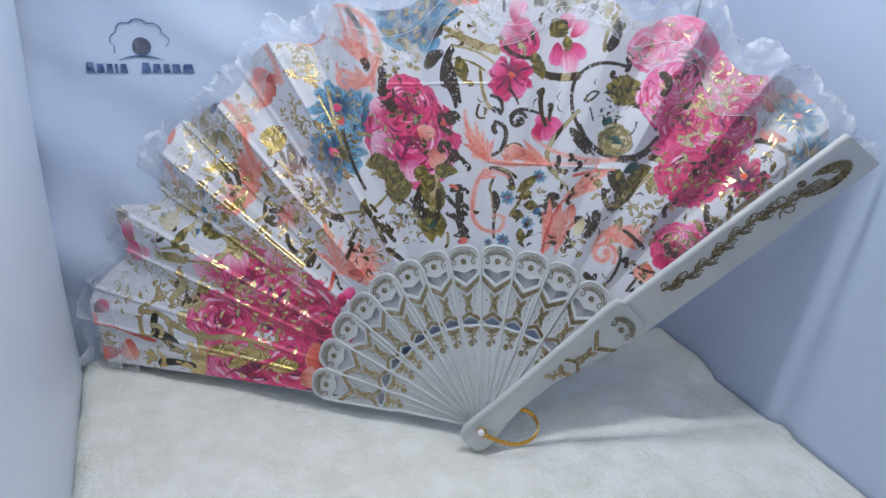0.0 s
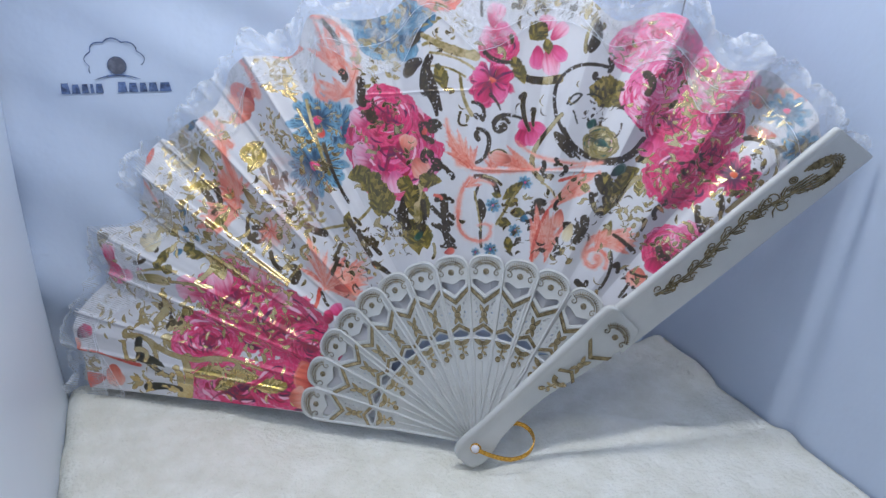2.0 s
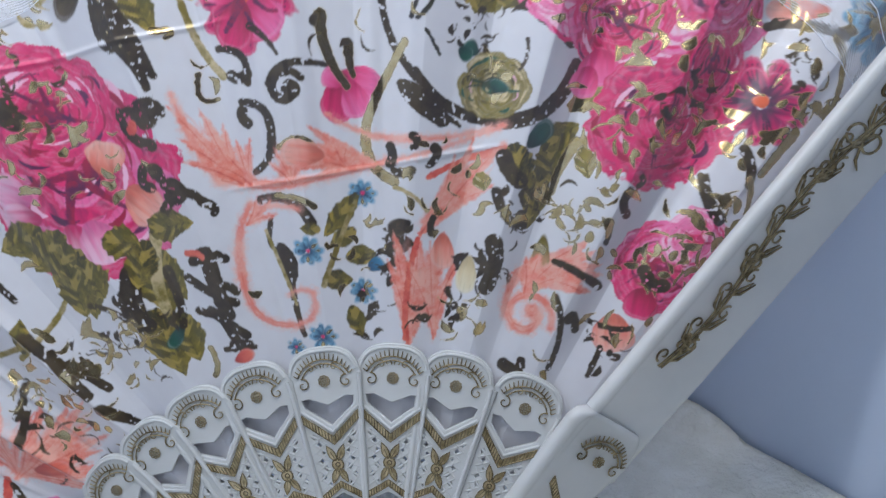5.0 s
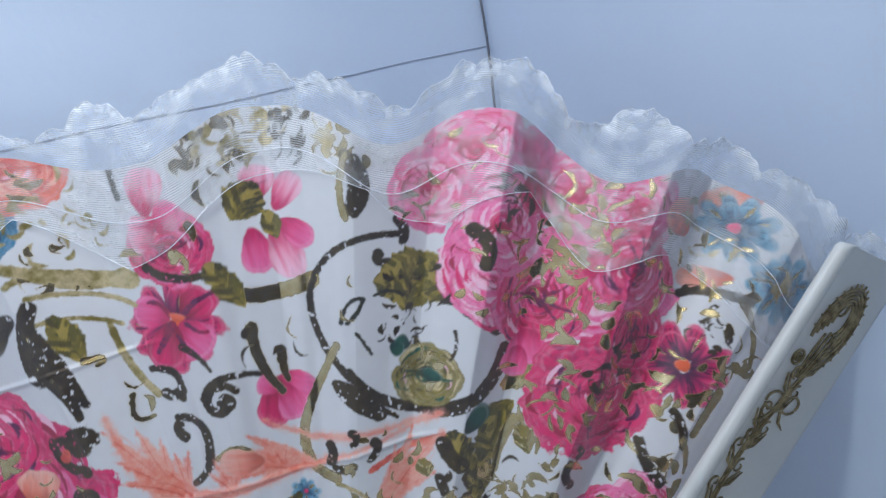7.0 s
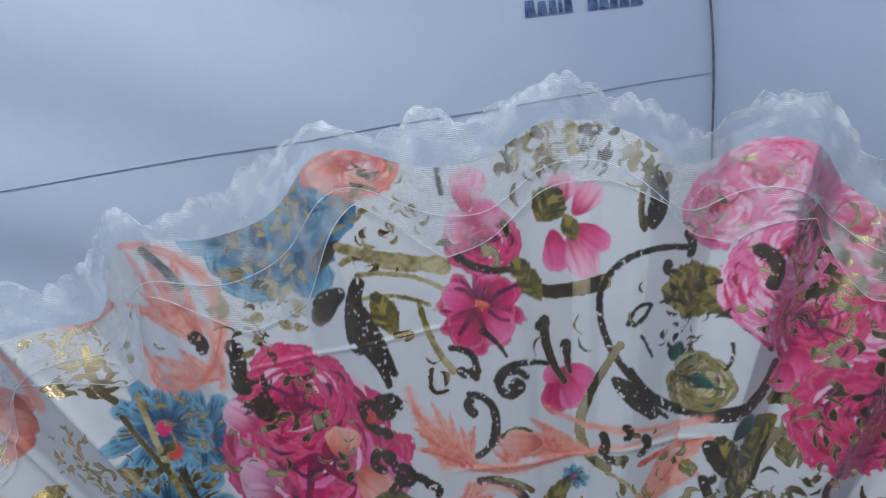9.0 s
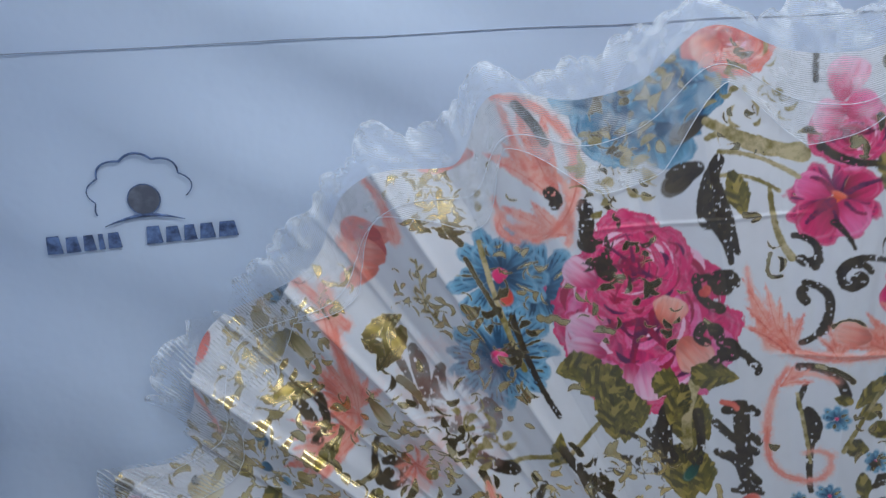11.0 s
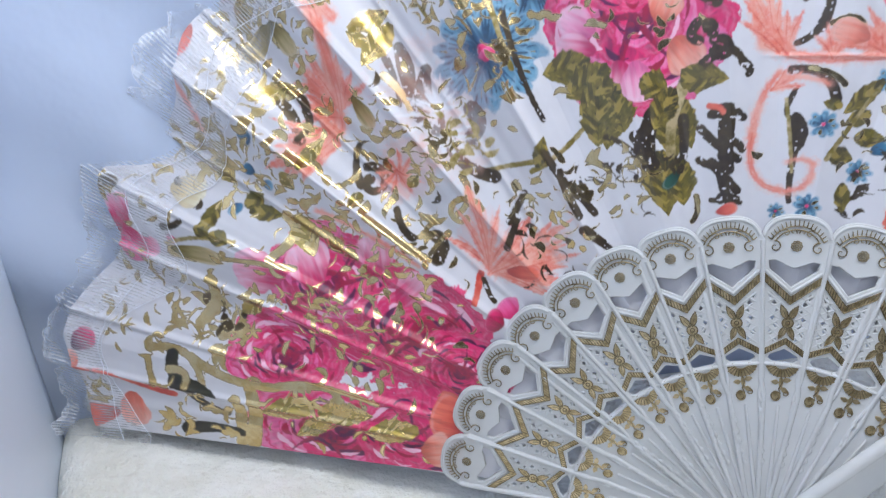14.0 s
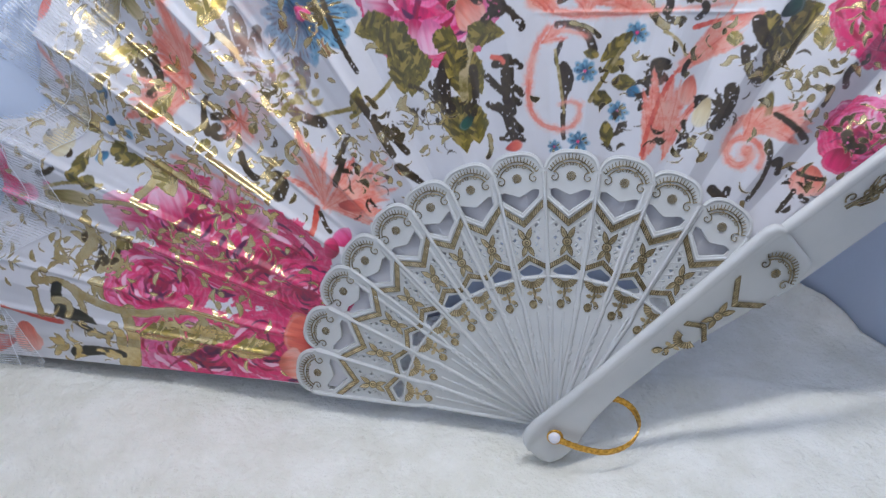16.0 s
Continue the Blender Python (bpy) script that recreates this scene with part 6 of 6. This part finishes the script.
def gilt_lines(h=0.95):
    """Dark burnished lines over the gilt: comb of the crown, scrolls, daisy, rungs, leaf outlines."""
    L = []
    for q in (0.0, 1.0):
        L.append([(x, y, h, 1.1) for x, y in arc(0, 86.5, 6.8 - q, 24, 156, 16, rx=7.0 - q)])
    for i in range(17):
        a = radians(24 + 8.25 * i)
        L.append([(7.0 * math.cos(a), 86.5 + 6.8 * math.sin(a), h, 1.1), (8.1 * math.cos(a), 86.5 + 8.5 * math.sin(a), h, 0.7)])
    for one in (spiral(5.4, 87.4, 1.7, 80, 1.1, h, 1.2), spiral(3.0, 91.2, 1.2, 30, 0.9, h, 1.0), spiral(1.2, 91.6, 0.9, 200, -0.9, h, 1.0)):
        L += [one, mirrored(one)]
    L.append([(x, y, h, 1.1) for x, y in arc(0, 87.9, 0.4, 0, 360, 8)])
    for i in range(9):
        a = radians(40 * i)
        L.append([(x, y, h, 0.9) for x, y in arc(1.1 * math.cos(a), 87.9 + 1.1 * math.sin(a), 0.34, 0, 360, 6)])
    for band in BANDS:
        (ax, ay), (bx, by), (cx, cy), (dx, dy) = band
        n = 10 if ay > 70 else 8
        for i in range(n):
            t = (i + 0.3) / n
            rung = [(ax + (bx - ax) * t, ay + (by - ay) * t, h, 0.9), (dx + (cx - dx) * t, dy + (cy - dy) * t, h, 0.9)]
            L += [rung, mirrored(rung)]
        for one in ([(ax, ay, h, 0.8), (bx, by, h, 0.8)], [(dx, dy, h, 1.0), (cx, cy, h, 1.0)]):
            L += [one, mirrored(one)]
    for l in LEAVES:
        one = [(x, y, h, 0.9) for x, y in leaf_poly(*l)]
        mid = [(l[0], l[1], h, 0.8), (0.4 * l[0] + 0.6 * l[2], 0.4 * l[1] + 0.6 * l[3], h, 0.5)]
        L += [one + one[:1], mirrored(one + one[:1]), mid, mirrored(mid)]
    for q in (1.45, 0.55):
        L.append([(x, y, h, 1.0) for x, y in arc(0, 66.6, q, 0, 360, 12)])
    for i in range(13):
        a = radians(186 + 14 * i)
        L.append([(2.0 * math.cos(a), 55.1 + 1.8 * math.sin(a), h, 0.9), (4.4 * math.cos(a), 55.1 + 4.1 * math.sin(a), h, 0.9)])
    L.append([(0, 51.4, h, 0.9), (0.5, 49.6, h, 1.0), (-0.3, 47.8, h, 1.0), (0.3, 46.4, h, 0.8)])
    L.append(spiral(-0.8, 45.6, 1.5, 90, 1.2, h, 1.1))
    L.append(spiral(1.5, 46.6, 1.0, 90, -1.1, h, 1.0))
    return L


def fill_mesh(name, polys, z0, z1, lay_on=None):
    """Thin raised patches with closed outlines in millimetres; lay_on maps (x, y, z) to a place."""
    verts, faces = [], []
    for p in polys:
        k, n = len(verts), len(p)
        for z in (z0, z1):
            for x, y, *_ in p:
                q = lay_on(x, y, z) if lay_on else (x, y, z)
                verts.append((q[0] / 1000, q[1] / 1000, q[2] / 1000))
        area = sum(p[i][0] * p[(i + 1) % n][1] - p[(i + 1) % n][0] * p[i][1] for i in range(n))
        up = list(range(k + n, k + 2 * n))
        faces.append(up if area > 0 else up[::-1])
        faces += [(k + i, k + (i + 1) % n, k + n + (i + 1) % n, k + n + i) for i in range(n)]
    me = bpy.data.meshes.new(name)
    me.from_pydata(verts, [], faces)
    return me


STICK_TH = (58.0, 69.8, 80.0, 91.0, 102.3, 112.5, 122.1, 131.7, 142.0, 151.4, 162.6, 173.9)
_plate = curve_mesh("stick", [stick_outline()] + stick_holes(), extrude=0.00045, bevel=0.00022, flat=True)
_rims = []
for _s, _k in ((-1, 1.45), (1, 0.9)):
    _rims.append([(_s * 1.7, -4, 0.6, 0.9), (_s * 2.1, 12, 0.6, 0.9 * _k), (_s * 4.0, 46, 0.6, _k), (_s * 5.2, 50.5, 0.7, _k), (_s * 8.5, 85.5, 0.7, 1.15 * _k), (_s * 8.6, 89, 0.7, _k)])
    _rims += [[(_s * (2.3 + 0.056 * (y - 14)), y - 0.9, 0.7, 0.7), (_s * (2.35 + 0.056 * (y - 14)), y, 0.9, 1.3), (_s * (2.4 + 0.056 * (y - 14)), y + 0.9, 0.7, 0.7)] for y in range(26, 46, 3)]
_rims.append([(x, y, 0.6, 0.85) for x, y in stick_outline(95.5, 8.7)[6:23]])
_rims.append([(0.2, -2, 0.7, 0.8), (0.2, 20, 0.8, 1.1), (0.2, 43, 0.6, 0.8)])
_rims.append([(-7.2, 80.8, 0.5, 0.95), (0, 74.9, 0.5, 1.05), (7.2, 80.8, 0.5, 0.95)])
_rims.append([(-4.8, 54.6, 0.7, 1.0), (4.8, 54.6, 0.7, 1.0)])
for _s in (-1, 1):
    for _r in range(6):
        _y = 60.4 + 2.3 * _r
        _e = 4.3 + 0.092 * (_y - 55)
        _rims.append([(_s * 1.9, _y, 0.45, 0.6), (_s * _e, _y + 2.7, 0.45, 0.6)])
        _rims.append([(_s * 1.9, _y + 2.7, 0.45, 0.6), (_s * _e, _y, 0.45, 0.6)])
_rimmesh = curve_mesh("raised_rim", _rims, bevel=0.00056)
_gilt = fill_mesh("gilt_ornament", gilt_fills(), 0.5, 0.95)
_burn = curve_mesh("burnished_relief", gilt_lines(), bevel=0.00016)
for _i, _th in enumerate(STICK_TH):
    _st = mesh_part("stick", _plate, IVORY, fan, "white openwork plastic stick")
    _hub_h, _top_h = 8.0 - 0.8 * _i, -2.0 - 0.28 * _i
    _st.matrix_basis = pose(0, 0, _hub_h / 1000, 0, 0, _th - 90) @ pose(0, 0, 0, math.degrees(math.atan((_top_h - _hub_h) / 88)), -4.0, 0)
    mesh_part("raised_rim", _rimmesh, IVORY, _st, "", True)
    mesh_part("gilt_ornament", _gilt, GILT, _st, "worn gilt relief ornament")
    mesh_part("burnished_relief", _burn, BRONZE, _st, "dark burnished relief lines", True)

# front guard: a long blade and a shorter shouldered piece over it; both faces turn down away from the leaf
BLADE = ((84, -12.2, 11.6, 23.5, 22), (120, -12.2, 11.8, 24, 22), (216.5, -12.5, 12.6, 25, 22), (217.6, -11.9, 12.4, 24, 22), (218.2, -10.6, 11.8, 21.5, 22))
SHOULDER = ((-9.6, -3.4, 10.2, 5.0, 2), (-9.1, -6.0, 10.5, 10, 2), (-7.6, -8.0, 10.9, 14.0, 2), (-4, -9.4, 11.2, 16.6, 3), (0, -9.9, 11.4, 17.2, 4), (6, -10.0, 11.6, 16.0, 6), (14, -10.2, 11.9, 13.8, 9), (25, -10.9, 12.5, 13.0, 14),
            (44, -12.2, 13.0, 14.8, 20), (53, -12.8, 13.2, 16.6, 20), (75, -14.2, 13.6, 21.6, 20), (88, -15.1, 13.9, 24.4, 20), (94, -15.4, 14.0, 24.2, 20), (96.5, -14.6, 13.8, 22.4, 20), (98, -12.6, 13.0, 18.5, 20))


def guard_row(rows, y):
    return [float(np.interp(y, [r[0] for r in rows], [r[i] for r in rows])) for i in (1, 2, 3, 4)]


def on_face(rows, s, y, n, slant=0.0):
    """A place on the guard's face: s across from its thick edge, n above the face."""
    x, z, w, turn = guard_row(rows, y)
    c, e = math.cos(radians(turn)), math.sin(radians(turn))
    return (x + s * c + n * e, y + slant * max(0.0, s / 27) * max(0.0, y - 84) / 134, z - s * e + n * c)


def guard_piece(name, rows, slant, parent, label=""):
    ys = sorted(set([r[0] for r in rows] + list(np.linspace(rows[0][0], rows[-1][0], 50))))
    verts, faces = [], []
    for y in ys:
        w = guard_row(rows, y)[2]
        k = min(1.0, w / 14)
        prof = [(0.5 * k, -1.9), (-0.2, -1.0), (-0.1, 0.2), (0.5 * k, 1.0), (1.4 * k, 1.35), (2.4 * k, 1.15), (3.3 * k, 0.5), (4.4 * k, 0.12), (w * 0.5, 0.0), (w - 1.6 * k, 0.0), (w - 0.5 * k, -0.2), (w, -0.8), (w - 0.3 * k, -1.6), (w - 1.2 * k, -1.9)]
        verts += [tuple(v / 1000 for v in on_face(rows, s, y, n, slant)) for s, n in prof]
    m = 14
    for j in range(len(ys) - 1):
        faces += [(j * m + i, j * m + (i + 1) % m, (j + 1) * m + (i + 1) % m, (j + 1) * m + i) for i in range(m)]
    faces += [tuple(range(m)), tuple(range((len(ys) - 1) * m, len(ys) * m))[::-1]]
    ob = obj(name, verts, faces, IVORY, parent, True)
    bm = bmesh.new()
    bm.from_mesh(ob.data)
    bmesh.ops.recalc_face_normals(bm, faces=bm.faces)
    bm.to_mesh(ob.data)
    bm.free()
    return tagged(ob, label)


_guard = guard_piece("front_guard", BLADE, 6.0, fan, "thick white plastic guard with gilt vine")
_guard.matrix_basis = pose(0, 0, 0, 0, 0, 45.1 - 90)
guard_piece("guard_shoulder", SHOULDER, 0.0, _guard)


def on_shoulder(x, y, z):
    return on_face(SHOULDER, float(np.interp(y, (44, 53, 70, 88), (9.0, 12.6, 14.2, 15.4))) + 1.08 * x, y, z - 0.4)


mesh_part("gilt_ornament", fill_mesh("gilt_ornament", gilt_fills(), 0.3, 0.75, on_shoulder), GILT, _guard, "worn gilt relief ornament")
mesh_part("burnished_relief", curve_mesh("burnished_relief", [[(*on_shoulder(x, y, z), w) for x, y, z, w in l] for l in gilt_lines(0.8)], bevel=0.0002), BRONZE, _guard, "dark burnished relief lines", True)


def vine_lines(h=0.3):
    """A scrolling vine up the blade: paired stems, leaf sprays, rosettes and a plumed crest."""
    L = []
    stem_x = lambda y: 3.4 * math.sin((y - 112) / 11.5) * (1 - 0.25 * (y - 112) / 90)
    for d in (-0.55, 0.55):
        L.append([(stem_x(y) + d, y, h, 1.1) for y in np.linspace(116, 192, 50)])
    for i, y in enumerate(np.linspace(118, 188, 15)):
        s = 1 if i % 2 else -1
        x = stem_x(y)
        L.append(spiral(x + s * 2.6, y + 1.0, 2.0, 90 if s > 0 else 270, 1.0 * s, h, 1.1, 14, 0.75))
        for wide in (0.0, 1.0):
            L.append([(x, y, h, 0.8), (x - s * (1.6 + wide), y + 2.4 - wide, h, 1.4), (x - s * (3.6 + wide), y + 5.0, h, 0.6)])
    for y in (124, 147, 171):
        for k in range(5):
            a = radians(72 * k)
            L.append([(x, yy, h, 1.2) for x, yy in arc(stem_x(y) + 1.7 * math.cos(a), y + 1.7 * math.sin(a), 1.05, 0, 360, 8)])
        L.append([(x, yy, h, 1.3) for x, yy in arc(stem_x(y), y, 0.7, 0, 360, 8)])
    # bow under the crest
    for s in (-1, 1):
        L.append([(s * x, y, h, 1.2) for x, y in arc(3.4, 181, 2.2, -20, 330, 14, rx=3.0)])
        L.append([(s * 0.6, 180, h, 0.9), (s * 3.0, 176.5, h, 1.5), (s * 6.0, 175, h, 0.6)])
    # crest: nested plumes curling over
    for k in range(5):
        q = 1 - 0.15 * k
        L.append([(x, y, h, 1.4) for x, y in arc(0.8, 201 + 0.6 * k, 10.5 * q, -75, 200, 24, rx=6.8 * q)])
    for i in range(19):
        a = radians(-50 + 13 * i)
        L.append([(0.8 + 6.8 * math.cos(a), 201 + 10.5 * math.sin(a), h, 1.2), (0.8 + 7.8 * math.cos(a), 201 + 11.8 * math.sin(a), h, 0.8)])
    L.append(spiral(-1.0, 205.5, 3.0, 200, -1.3, h, 1.3))
    for x in (-1.8, -0.2, 1.4, 3.0):
        L.append([(x * 0.5 - 1, 187.5, h, 0.9), (x, 193, h, 1.4), (x * 1.1 + 0.8, 200 - 0.4 * abs(x), h, 1.0)])
    L.append([(x, y, h, 1.3) for x, y in arc(-5.2, 192, 1.8, 0, 360, 12)])
    L.append([(x, y, h, 1.3) for x, y in arc(-5.2, 192, 0.8, 0, 360, 8)])
    return L


mesh_part("gilt_vine", curve_mesh("gilt_vine", [[(*on_face(BLADE, 7.6 + 4.6 * max(0.0, (y - 116) / 86) + 0.85 * x, y - 2, z, 6.0), w) for x, y, z, w in l] for l in vine_lines()], bevel=0.00027), BRONZE, _guard, "raised gilt scrolling vine", True)

# rear guard under the leaf's lower edge
_rg = mesh_part("rear_guard", curve_mesh("rear_guard", [[(-1.2, 84), (-2.2, 219), (-1, 222), (6, 222), (9, 219), (9.0, 84)]], extrude=0.0008, bevel=0.0006, flat=True, res=2), IVORY, fan, "white plastic rear guard")
_rg.matrix_basis = pose(0, 0, -0.0078, 0, 0, 177.2 - 90)

# rivet and braided loop
bm = bmesh.new()
bmesh.ops.create_uvsphere(bm, u_segments=20, v_segments=12, radius=0.0021)
bmesh.ops.scale(bm, vec=(1, 1, 0.75), verts=bm.verts)
_pv = part("rivet", bm, PEARL, fan, "pearl rivet head")
_pv.matrix_basis = pose(-0.0006, 0.0019, 0.0128)
for _p in _pv.data.polygons:
    _p.use_smooth = True


def loop_strip():
    pts = []
    ctl = [(0, 1.6, 12.8), (8, -0.6, 13.4), (17, -1.8, 12.5), (24.5, 0.4, 9.5), (27.5, 5.0, 6.0), (25.5, 9.6, 3.0), (20, 12.4, 2.0), (13, 11.6, 2.0)]
    n = len(ctl)
    for i in range(61):
        t = i / 60 * (n - 1)
        k = min(int(t), n - 2)
        f = t - k
        p = [Vector(ctl[max(0, min(n - 1, k + d))]) for d in (-1, 0, 1, 2)]
        pts.append(0.5 * (2 * p[1] + (p[2] - p[0]) * f + (2 * p[0] - 5 * p[1] + 4 * p[2] - p[3]) * f * f + (3 * p[1] - p[0] - 3 * p[2] + p[3]) * f ** 3))
    bm = bmesh.new()
    rows = []
    for i, c in enumerate(pts):
        d = (pts[min(i + 1, 60)] - pts[max(i - 1, 0)]).normalized()
        up = Vector((0.10, 1.0, 0.25))
        up = (up - d * up.dot(d)).normalized()
        side = d.cross(up)
        w = 1.1 + 0.14 * (i % 2)
        rows.append([bm.verts.new((c + up * a * w + side * b) / 1000) for a, b in ((-1, -0.25), (1, -0.25), (1, 0.25), (0.3, 0.45), (-0.3, 0.45), (-1, 0.25))])
    for a, b in zip(rows, rows[1:]):
        for k in range(6):
            bm.faces.new((a[k], a[(k + 1) % 6], b[(k + 1) % 6], b[k]))
    bm.faces.new(rows[0])
    bm.faces.new(rows[-1][::-1])
    bmesh.ops.recalc_face_normals(bm, faces=bm.faces)
    return bm


part("wrist_loop", loop_strip(), GOLD, fan, "gold braided loop")
_eye = curve_mesh("loop_eye", [[(2.3 * math.cos(a) - 0.4, 2.3 * math.sin(a) + 1.9, 12.3) for a in np.linspace(0, 2 * math.pi, 25)]], bevel=0.0005)
mesh_part("loop_eye", _eye, GOLD, fan, "", True)
